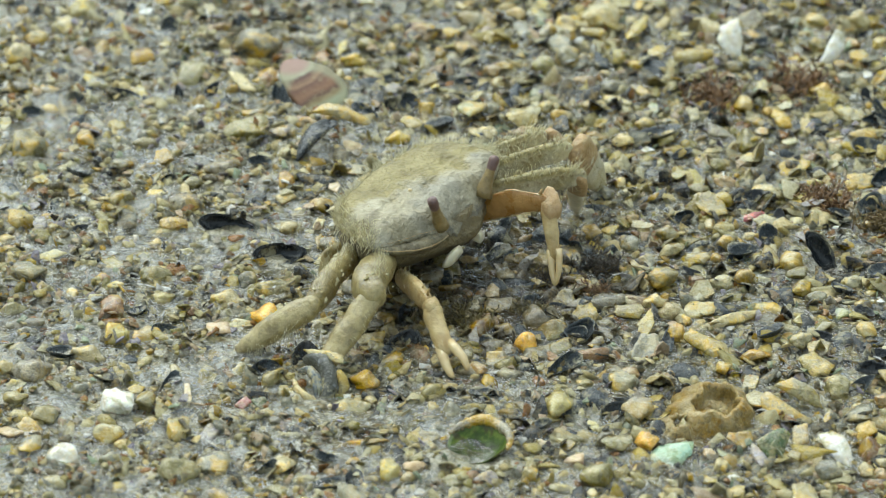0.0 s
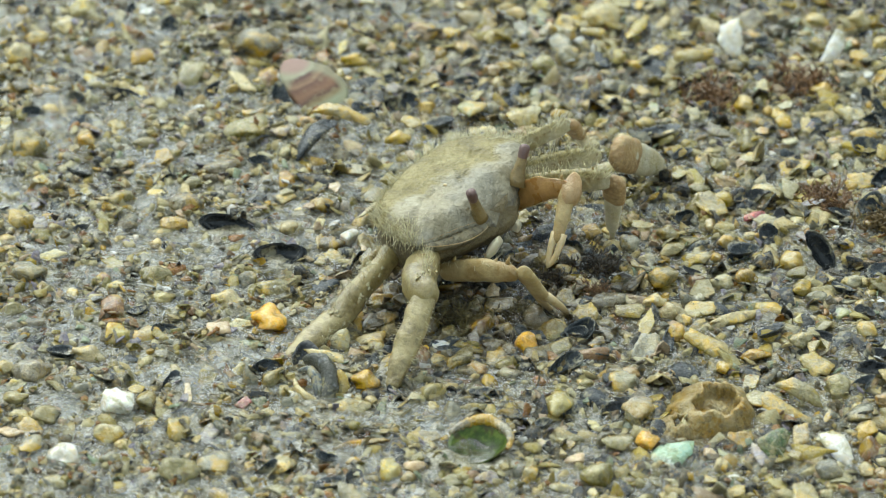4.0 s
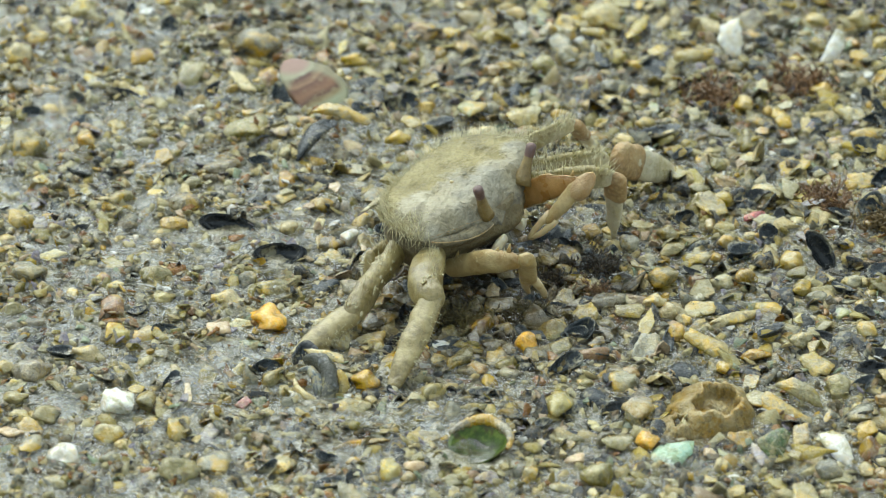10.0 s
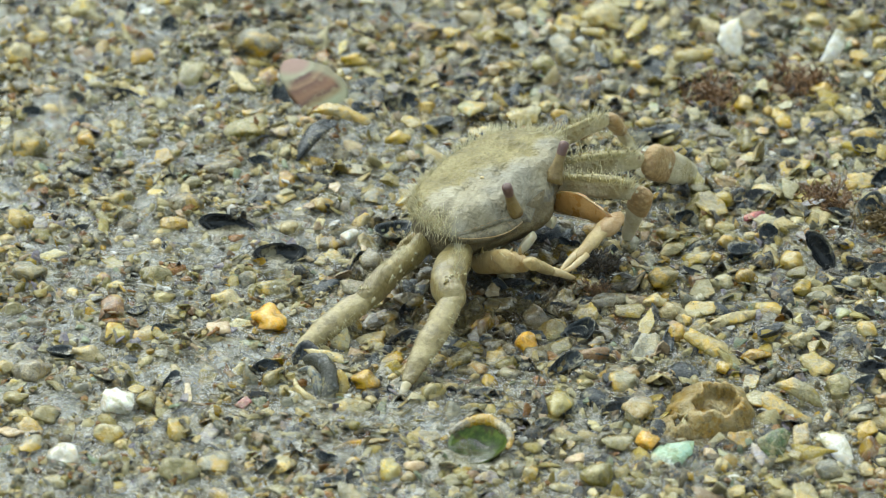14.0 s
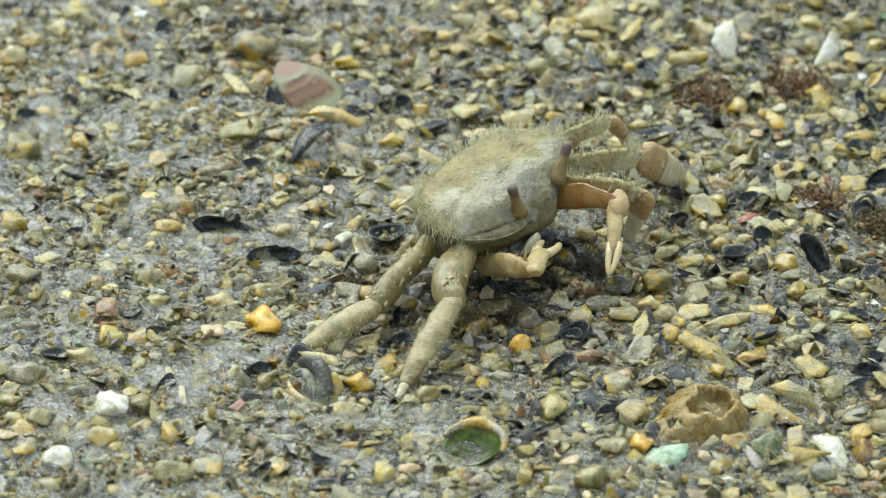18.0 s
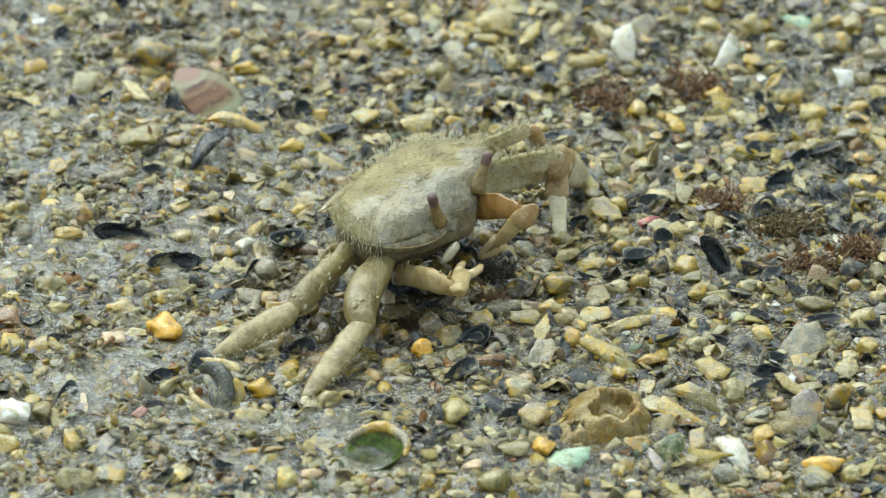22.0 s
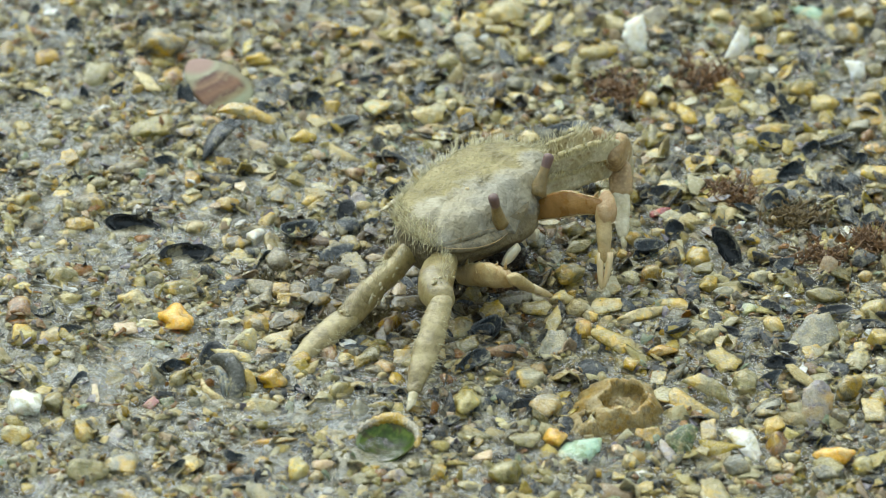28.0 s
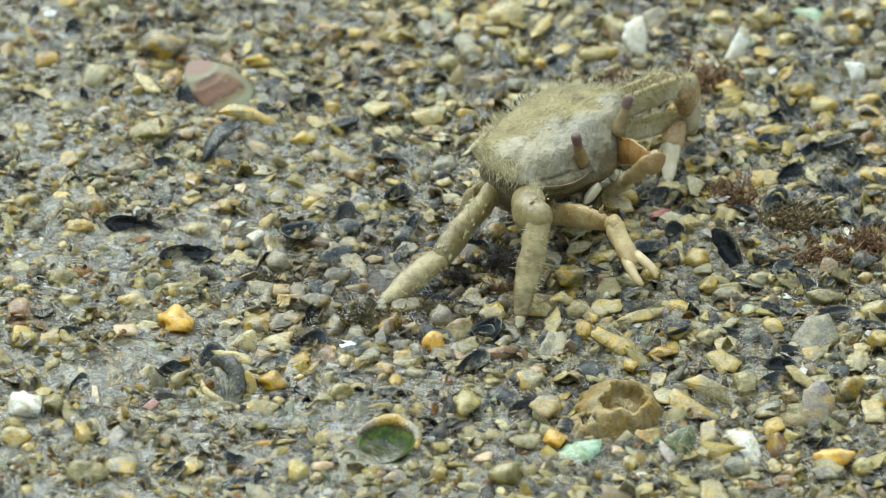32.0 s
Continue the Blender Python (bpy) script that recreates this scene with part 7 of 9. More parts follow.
# ---- further single pieces between them
taken.extend(CLEAR)
lay("mussel", 55.9, 21.4, 5.0, 3.0, 60, "black")
lay("mussel", 60.3, 20.6, 5.5, 3.0, 100, "black")
lay("mussel", 53.5, 15.5, 6.5, 3.4, 150, "black")
lay("mussel", 58.3, 11.0, 6.0, 3.2, 120, "black")
lay("mussel", 50.3, 8.2, 6.0, 2.8, 40, "dark")
lay("mussel", 59.6, 5.2, 5.5, 3.0, 110, "black")
lay("mussel", 53.8, 32.0, 5.0, 3.0, 130, "dark")
lay("mussel", 58.8, 24.4, 6.0, 2.8, 10, "black")
lay("mussel", 43.7, 30.6, 5.0, 3.0, 70, "dark")
lay("mussel", 36.6, 10.6, 4.5, 3.2, 30, "black")
lay("mussel", 38.5, 0.4, 4.5, 3.0, 80, "black")
lay("mussel", 35.0, -3.8, 5.0, 3.6, 20, "dark")
lay("mussel", 51.8, -6.9, 5.0, 2.8, 160, "black")
lay("mussel", 61.9, 3.7, 4.0, 2.4, 60, "black")
strew("stone", 100, (2.0, 4.6), ("tan", "olive", "cream", "pale", "greyolive", "paleaqua", "grey", "gold", "brown", "palewhite", "rust", "purple"), 21)
strew("shard", 190, (2.2, 5.5), ("tan", "cream", "pale", "palewhite", "olive", "paleyellow", "grey", "pinkcream", "purple", "paleaqua", "grey", "brown"), 22)
strew("pebble", 80, (1.6, 4.2), ("cream", "tan", "pale", "yellow", "gold", "palewhite", "olive", "greyolive", "pinkorange"), 23)
strew("mussel", 56, (2.5, 6.0), ("dark", "dark", "black"), 24)
strew("shard", 60, (3.0, 5.2), ("cream", "tan", "pale", "palewhite", "gold", "pale", "olive", "dark", "cream"), 25, 0.62)
strew("mussel", 40, (4.5, 8.5), ("dark", "black"), 26, 0.6)
strew("cup", 26, (2.5, 5.0), ("black", "dark", "black"), 30, 0.62)
strew("stone", 110, (1.8, 5.0), ("brown", "olive", "brown", "dark", "brown", "dark", "rust"), 27, 0.34, (-14, 20, -34, 3))
strew("shard", 35, (2.5, 5.5), ("brown", "dark", "dark", "brown", "olive"), 28, 0.33, (-14, 18, -32, 3))
strew("mussel", 26, (2.5, 5.5), ("dark", "black"), 31, 0.3, (-10, 18, -26, 3))
strew("pebble", 30, (1.2, 2.6), ("pale", "gold", "cream", "grey", "rust", "palewhite"), 32, 0.3, (-12, 18, -30, 3))
strew("tuft", 34, (2.0, 4.2), ("dark", "dark", "dark", "brown", "olive"), 29, 0.15, (-9, 20, -26, 2))
strew("mussel", 30, (2.5, 6.0), ("dark", "black"), 33, 0.5, (-56, 70, 26, 74))
strew("stone", 40, (2.5, 5.0), ("brown", "greyolive", "rust", "brown"), 34, 0.5, (-56, 70, 26, 74))
bank_silt()

# ---- crumbs on top of the settled silt
def off_muck(x, y):
    """Pale silt is scarce on the dark muck where the crab feeds."""
    return 1.0 - 0.85 * math.exp(-((x - 6) / 13) ** 2 - ((y + 13) / 13) ** 2)


clod_shapes = [mesh_of(lump(270 + k, 0.75, 9, 2, 0.25), "clod") for k in range(10)]
CLODS = grit_material("silt clods", ["pale", "pale", "greyolive", "cream", "pale", "tan", "olive", "palewhite", "grey", "tan", "brown", "rust", "brown", "olive"], 0.3, 0.5)
scatter("silt_clods", "small pale lumps of wet silt and shell crumbs", clod_shapes, 7000, (0.9, 3.0), (0.35, 0.6), (-0.4, 0.3), CLODS, off_muck, True, True)
scatter("coarse_sand", "coarse wet sand grains and shell crumbs", crumbs, 34000, (0.45, 1.6), (0.6, 0.9), (-0.3, 0.5), SAND, off_muck, False, True)
FLECKS = grit_material("small shell flecks", ["dark", "cream", "pinkcream", "grey", "brown", "black", "palewhite", "gold", "pinkgrey", "pinkgrey", "brown", "paleaqua", "white", "purple", "rust", "cream", "pinkcream", "olive", "grey", "purple", "pale", "palewhite"], 0.25, 0.8)
scatter("shell_flecks", "tiny bright and dark shell flecks over the silt", chips, 15000, (0.6, 2.3), (0.5, 0.8), (0.3, 1.3), FLECKS, off_muck, False, True, 0.6)
slivers = []
for k in range(8):
    r = random.Random(k + 300)
    bow = r.uniform(0.1, 0.9)
    path = [Vector((x, bow * (x * x - 0.4) + 0.06 * math.sin(5 * x + k), 0.25 * (1 - x * x))) for x in np.linspace(-1, 1, 7)]
    slivers.append(mesh_of(tube(path, [0.05, 0.1, 0.12, 0.13, 0.11, 0.1, 0.03], 5, 0.6), "sliver"))
SLIVERS = grit_material("shell slivers", ["dark", "dark", "olive", "brown", "dark", "cream", "tan", "pale", "dark", "greyolive", "palewhite"], 0.3)
scatter("shell_slivers", "thin curved slivers of shell and weed stalks in silt", slivers, 2400, (0.8, 2.9), (0.5, 1.0), (-0.1, 0.4), SLIVERS, lambda x, y: 1.0, True, False, 0.4)
DEBRIS = grit_material("rotting weed", ["dark", "brown", "dark", "black", "brown", "rust"], 0.4)
scatter("plant_debris", "dark brown shreds of rotting weed lying over the gravel", slivers, 2600, (0.7, 2.6), (0.3, 0.6), (-0.2, 0.3), DEBRIS,
        lambda x, y: math.exp(-((x - 6.5) / 11) ** 2 - ((y + 11) / 11) ** 2), True, False, 0.25, (-30, 40, -45, 25))


def outskirts(x, y):
    """Thins out away from the crab and leaves the dense middle to the other gravel."""
    if -62 < x < 78 and -74 < y < 84:
        return 0.0
    return math.exp(-(math.hypot(x, y) - 90) / 120)


scatter("outer_gravel", "sparser wet shell gravel further out on the silt", crumbs, 12000, (1.2, 4.5), (0.5, 0.8), (-0.2, 0.5), GRIT, outskirts, False, True, 0.4, (-400, 400, -400, 400))



def motions():
    walk(crab, [
        (0, pose(-0.00361, -0.00712, -0.00009, 0.23, 0.69, -32.13)), (0.5, pose(-0.00289, -0.00807, -0.0001, -0.05, 1.43, -33.11)),
        (1, pose(-0.00293, -0.00791, -0.00007, -0.11, 1.87, -33.57)), (1.5, pose(-0.00272, -0.00803, -0.00006, -0.44, 1.27, -31.33)),
        (2, pose(-0.00197, -0.00824, -0.00004, 0.03, 0.14, -29.74)), (2.5, pose(-0.00082, -0.00736, -0.00003, 0.15, -1.19, -29.95)),
        (3, pose(0.00037, -0.00638, 0, 1.56, -2.28, -30.49)), (3.5, pose(0.00101, -0.00622, -0.00002, 1.22, -2.42, -28.52)),
        (5.5, pose(0.00057, -0.00651, 0, 0.89, -2.34, -26.84)), (6, pose(0.00131, -0.00684, 0.00002, 1.47, -2.47, -27.45)),
        (6.5, pose(0.00178, -0.00626, 0.00001, 1.37, -2.97, -28.28)), (7, pose(0.00173, -0.00638, 0.00002, 1.37, -2.92, -29.13)),
        (7.5, pose(0.00166, -0.00622, 0.00002, 1.41, -3.02, -29.05)), (8, pose(0.00124, -0.00579, 0.00004, 1.41, -2.01, -30.66)),
        (8.5, pose(0.00132, -0.00601, 0.00001, 0.71, -2.35, -28.17)), (9, pose(0.00124, -0.00587, 0.00001, 0.45, -2.01, -27.74)),
        (9.5, pose(0.00135, -0.00591, 0, 0.62, -1.58, -27.34)), (10, pose(0.00136, -0.00559, -0.00001, 0.05, -1.36, -27.31)),
        (10.5, pose(0.00169, -0.00575, -0.00002, 0.25, -1.14, -26.34)), (11, pose(0.00238, -0.00554, -0.00003, -0.06, -0.91, -26.05)),
        (11.5, pose(0.00336, -0.00581, -0.00003, -0.32, -0.59, -26.45)), (12, pose(0.00424, -0.006, -0.00003, -0.69, 0, -27.15)),
        (12.5, pose(0.0037, -0.00496, -0.00001, -0.09, -0.26, -27.28)), (13, pose(0.00414, -0.00488, 0, -0.05, -0.27, -27.52)),
        (13.5, pose(0.00423, -0.00427, 0.00002, 0.16, -0.46, -28.48)), (14, pose(0.00483, -0.00439, 0.00003, 0.34, -0.2, -29.79)),
        (14.5, pose(0.00528, -0.00373, 0.00003, 0.17, -0.38, -29.93)), (16.5, pose(0.00492, -0.0037, 0.00002, 0.08, -0.33, -28.97)),
        (17, pose(0.00572, -0.00409, 0.00003, 0.26, -0.07, -29.37)), (17.5, pose(0.00569, -0.00408, 0.00003, 0.3, 0.05, -29.44)),
        (18, pose(0.00585, -0.00401, 0.00002, 0.23, 0.19, -28.71)), (18.5, pose(0.00558, -0.00375, 0.00003, 0.24, 0.55, -29.5)),
        (19, pose(0.00622, -0.00424, 0.00003, 0.05, 1.01, -29.91)), (19.5, pose(0.00631, -0.004, 0.00003, -0.11, 1.9, -30.85)),
        (20, pose(0.007, -0.00443, 0.00004, -0.12, 2.19, -31)), (20.5, pose(0.00749, -0.00547, 0.00003, -0.88, 2.72, -31.61)),
        (21, pose(0.00752, -0.00546, 0.00003, -0.43, 1.98, -30.74)), (21.5, pose(0.00807, -0.00555, 0.00002, -0.36, 1.46, -29.53)),
        (22, pose(0.00787, -0.00497, 0.00002, -0.43, 1.3, -29.38)), (22.5, pose(0.00781, -0.00494, 0.00001, -0.6, 1.28, -29.5)),
        (23, pose(0.00844, -0.00563, 0.00002, -0.53, 1.13, -29.75)), (23.5, pose(0.00863, -0.00582, 0.00002, -0.38, 1.04, -29.92)),
        (24, pose(0.00842, -0.00532, 0.00002, -0.22, 0.78, -29.58)), (24.5, pose(0.0084, -0.00503, 0.00004, -0.05, 0.82, -30.86)),
        (25, pose(0.00941, -0.00481, 0.00005, 0.3, 0.66, -30.66)), (25.5, pose(0.01032, -0.00412, 0.00004, 0.26, 0.71, -30.52)),
        (27.5, pose(0.01248, -0.00527, -0.00001, -0.92, 0.59, -29.47)), (28, pose(0.01359, -0.00784, -0.00002, -1.23, 0.92, -29.58)),
        (28.5, pose(0.01353, -0.008, -0.00002, -1.16, 0.99, -29.36)), (29, pose(0.01359, -0.00812, -0.00002, -1.06, 0.97, -28.78)),
        (29.5, pose(0.01365, -0.00838, -0.00002, -1.13, 0.71, -28.98)), (30, pose(0.01394, -0.00942, -0.00002, -1.06, 0.7, -29.31)),
        (30.5, pose(0.01487, -0.01068, -0.00002, -1.14, 0.81, -30.19)), (31, pose(0.01839, -0.00286, -0.00002, -1.08, 0.95, -28.72)),
        (31.5, pose(0.02171, 0.00569, -0.00002, -1.46, 0.92, -28.85)), (32, pose(0.02344, 0.0075, -0.00001, -2.01, 1.08, -29.06))])
    walk(leg_r1_a, [
        (0, aim(2, -9, 7.5, 7.5, -20.2, 9.4)), (0.5, aim(2, -9, 7.5, 7.5, -20.2, 9.7)), (1, aim(2, -9, 7.5, 7.6, -20.1, 9.7)),
        (1.5, aim(2, -9, 7.5, 7.2, -20.2, 10)), (2, aim(2, -9, 7.5, 6.7, -20.6, 9.8)), (2.5, aim(2, -9, 7.5, 8.1, -19.6, 9.4)),
        (3, aim(2, -9, 7.5, 8.6, -19.5, 9.3)), (3.5, aim(2, -9, 7.5, 7.6, -20.1, 9.1)), (4.5, aim(2, -9, 7.5, 7.9, -20, 8.9)),
        (5.5, aim(2, -9, 7.5, 8.2, -19.8, 8.7)), (6, aim(2, -9, 7.5, 7.9, -19.8, 9)), (6.5, aim(2, -9, 7.5, 7.8, -20, 8.9)),
        (7, aim(2, -9, 7.5, 8, -19.9, 9.1)), (7.5, aim(2, -9, 7.5, 8.3, -19.9, 8.9)), (8, aim(2, -9, 7.5, 9.2, -19.5, 8.7)),
        (8.5, aim(2, -9, 7.5, 8.3, -20, 8.4)), (9, aim(2, -9, 7.5, 8.1, -20, 8.2)), (9.5, aim(2, -9, 7.5, 7.8, -20.2, 8.3)),
        (10, aim(2, -9, 7.5, 7.8, -20.4, 7.9)), (10.5, aim(2, -9, 7.5, 7.3, -20.5, 7.8)), (11, aim(2, -9, 7.5, 6.8, -20.8, 7.3)),
        (11.5, aim(2, -9, 7.5, 6.7, -20.9, 7.4)), (12, aim(2, -9, 7.5, 6.7, -21, 7.4)), (12.5, aim(2, -9, 7.5, 7.6, -20.9, 7.5)),
        (13, aim(2, -9, 7.5, 7.4, -21, 7.8)), (13.5, aim(2, -9, 7.5, 7.9, -21, 7.5)), (14, aim(2, -9, 7.5, 7.8, -21, 7.5)),
        (14.5, aim(2, -9, 7.5, 7.7, -21.3, 7.1)), (15.5, aim(2, -9, 7.5, 7.8, -21.3, 7.1)), (16.5, aim(2, -9, 7.5, 7.9, -21.3, 7.2)),
        (17, aim(2, -9, 7.5, 7.3, -21.4, 7.4)), (17.5, aim(2, -9, 7.5, 7.5, -21.4, 7.4)), (18, aim(2, -9, 7.5, 7.1, -21.7, 7.4)),
        (18.5, aim(2, -9, 7.5, 7.8, -21.4, 6.8)), (19, aim(2, -9, 7.5, 7.4, -21.4, 6.3)), (19.5, aim(2, -9, 7.5, 7.8, -21.3, 5.6)),
        (20, aim(2, -9, 7.5, 7.5, -21.5, 5)), (20.5, aim(2, -9, 7.5, 7, -21.4, 5.2)), (21, aim(2, -9, 7.5, 6.7, -21.6, 5.4)),
        (21.5, aim(2, -9, 7.5, 5.8, -21.8, 5.3)), (22, aim(2, -9, 7.5, 6, -21.8, 5.1)), (22.5, aim(2, -9, 7.5, 6.5, -21.6, 4.7)),
        (23, aim(2, -9, 7.5, 6.4, -21.5, 4.6)), (23.5, aim(2, -9, 7.5, 6.1, -21.7, 4.6)), (24, aim(2, -9, 7.5, 6.1, -21.9, 4.3)),
        (24.5, aim(2, -9, 7.5, 7.1, -21.7, 4.4)), (25, aim(2, -9, 7.5, 6.5, -22.1, 4.4)), (25.5, aim(2, -9, 7.5, 6.9, -22.4, 4.7)),
        (26.5, aim(2, -9, 7.5, 7.8, -22.2, 6)), (27.5, aim(2, -9, 7.5, 8.7, -22.1, 7.2)), (28, aim(2, -9, 7.5, 8.3, -21.5, 8.6)),
        (28.5, aim(2, -9, 7.5, 8.3, -21.3, 8.4)), (29, aim(2, -9, 7.5, 8.2, -21.2, 8.1)), (29.5, aim(2, -9, 7.5, 8, -21.1, 8.1)),
        (30, aim(2, -9, 7.5, 7.5, -20.9, 8.5)), (30.5, aim(2, -9, 7.5, 8.1, -20.4, 9.1)), (31, aim(2, -9, 7.5, 7.2, -24, 6.4)),
        (31.5, aim(2, -9, 7.5, 8.1, -21.4, 9.4)), (32, aim(2, -9, 7.5, 8.7, -19.1, 10.5))])
    walk(leg_r1_b, [
        (0, aim(7.5, -20.2, 9.4, 4.9, -29.9, 0.6, True)), (0.5, aim(7.5, -20.2, 9.7, 4.6, -29.7, 0.5, True)), (1, aim(7.6, -20.1, 9.7, 5.1, -29.7, 0.5, True)),
        (1.5, aim(7.2, -20.2, 10, 3.5, -29.5, 0.2, True)), (2, aim(6.7, -20.6, 9.8, 2.2, -29.4, 0.3, True)), (2.5, aim(8.1, -19.6, 9.4, 9.4, -28.6, 0.2, True)),
        (3, aim(8.6, -19.5, 9.3, 9.2, -29.9, 0.7, True)), (3.5, aim(7.6, -20.1, 9.1, 7.8, -30.6, 0.6, True)), (4.5, aim(7.9, -20, 8.9, 7.7, -30.2, 0.5, True)),
        (5.5, aim(8.2, -19.8, 8.7, 7.6, -29.9, 0.4, True)), (6, aim(7.9, -19.8, 9, 7.2, -29.9, 0.7, True)), (6.5, aim(7.8, -20, 8.9, 7.4, -30.4, 0.6, True)),
        (7, aim(8, -19.9, 9.1, 7.8, -30.1, 0.6, True)), (7.5, aim(8.3, -19.9, 8.9, 8, -30.8, 0.6, True)), (8, aim(9.2, -19.5, 8.7, 9.7, -31.2, 0.7, True)),
        (8.5, aim(8.3, -20, 8.4, 8, -30.9, 0.3, True)), (9, aim(8.1, -20, 8.2, 7.7, -30.6, 0.3, True)), (9.5, aim(7.8, -20.2, 8.3, 7.5, -30.9, 0.4, True)),
        (10, aim(7.8, -20.4, 7.9, 7.8, -31.6, 0.2, True)), (10.5, aim(7.3, -20.5, 7.8, 6.8, -31.6, 0.3, True)), (11, aim(6.8, -20.8, 7.3, 5.9, -31.9, 0.2, True)),
        (11.5, aim(6.7, -20.9, 7.4, 5.2, -32.1, 0.1, True)), (12, aim(6.7, -21, 7.4, 4.8, -32.2, 0, True)), (12.5, aim(7.6, -20.9, 7.5, 6, -33, 0.2, True)),
        (13, aim(7.4, -21, 7.8, 5.9, -33.4, 0.2, True)), (13.5, aim(7.9, -21, 7.5, 7.1, -33.8, 0.3, True)), (14, aim(7.8, -21, 7.5, 7.7, -33.8, 0.4, True)),
        (14.5, aim(7.7, -21.3, 7.1, 7.8, -34.6, 0.3, True)), (15.5, aim(7.8, -21.3, 7.1, 7.8, -34.6, 0.3, True)), (16.5, aim(7.9, -21.3, 7.2, 7.9, -34.6, 0.3, True)),
        (17, aim(7.3, -21.4, 7.4, 7.3, -34.6, 0.4, True)), (17.5, aim(7.5, -21.4, 7.4, 7.3, -34.8, 0.5, True)), (18, aim(7.1, -21.7, 7.4, 6.7, -35.2, 0.4, True)),
        (18.5, aim(7.8, -21.4, 6.8, 7.5, -35, 0.5, True)), (19, aim(7.4, -21.4, 6.3, 6.8, -34.5, 0.4, True)), (19.5, aim(7.8, -21.3, 5.6, 7.5, -34.8, 0.5, True)),
        (20, aim(7.5, -21.5, 5, 6.9, -34.9, 0.5, True)), (20.5, aim(7, -21.4, 5.2, 6.3, -34.4, 0, True)), (21, aim(6.7, -21.6, 5.4, 5.8, -34.6, 0.2, True)),
        (21.5, aim(5.8, -21.8, 5.3, 4.6, -34.6, 0.2, True)), (22, aim(6, -21.8, 5.1, 5.1, -34.8, 0.2, True)), (22.5, aim(6.5, -21.6, 4.7, 5.2, -34.7, 0, True)),
        (23, aim(6.4, -21.5, 4.6, 4.5, -34.3, 0, True)), (23.5, aim(6.1, -21.7, 4.6, 4.3, -34.5, 0.1, True)), (24, aim(6.1, -21.9, 4.3, 4.4, -35.2, 0.2, True)),
        (24.5, aim(7.1, -21.7, 4.4, 5.5, -35.3, 0.3, True)), (25, aim(6.5, -22.1, 4.4, 4.7, -35.9, 0.5, True)), (25.5, aim(6.9, -22.4, 4.7, 6.2, -36.9, 0.5, True)),
        (26.5, aim(7.8, -22.2, 6, 8.7, -36.9, 0.2, True)), (27.5, aim(8.7, -22.1, 7.2, 11.1, -36.9, -0.2, True)), (28, aim(8.3, -21.5, 8.6, 11, -35.1, -0.3, True)),
        (28.5, aim(8.3, -21.3, 8.4, 10.7, -34.7, -0.2, True)), (29, aim(8.2, -21.2, 8.1, 10.1, -34.4, -0.2, True)), (29.5, aim(8, -21.1, 8.1, 9.7, -34, -0.2, True)),
        (30, aim(7.5, -20.9, 8.5, 8.7, -33, -0.2, True)), (30.5, aim(8.1, -20.4, 9.1, 8.1, -32.1, -0.2, True)), (31, aim(7.2, -24, 6.4, 8.3, -40.6, -0.3, True)),
        (31.5, aim(8.1, -21.4, 9.4, 5.6, -35.6, -0.5, True)), (32, aim(8.7, -19.1, 10.5, 10.5, -27.4, -0.4, True))])
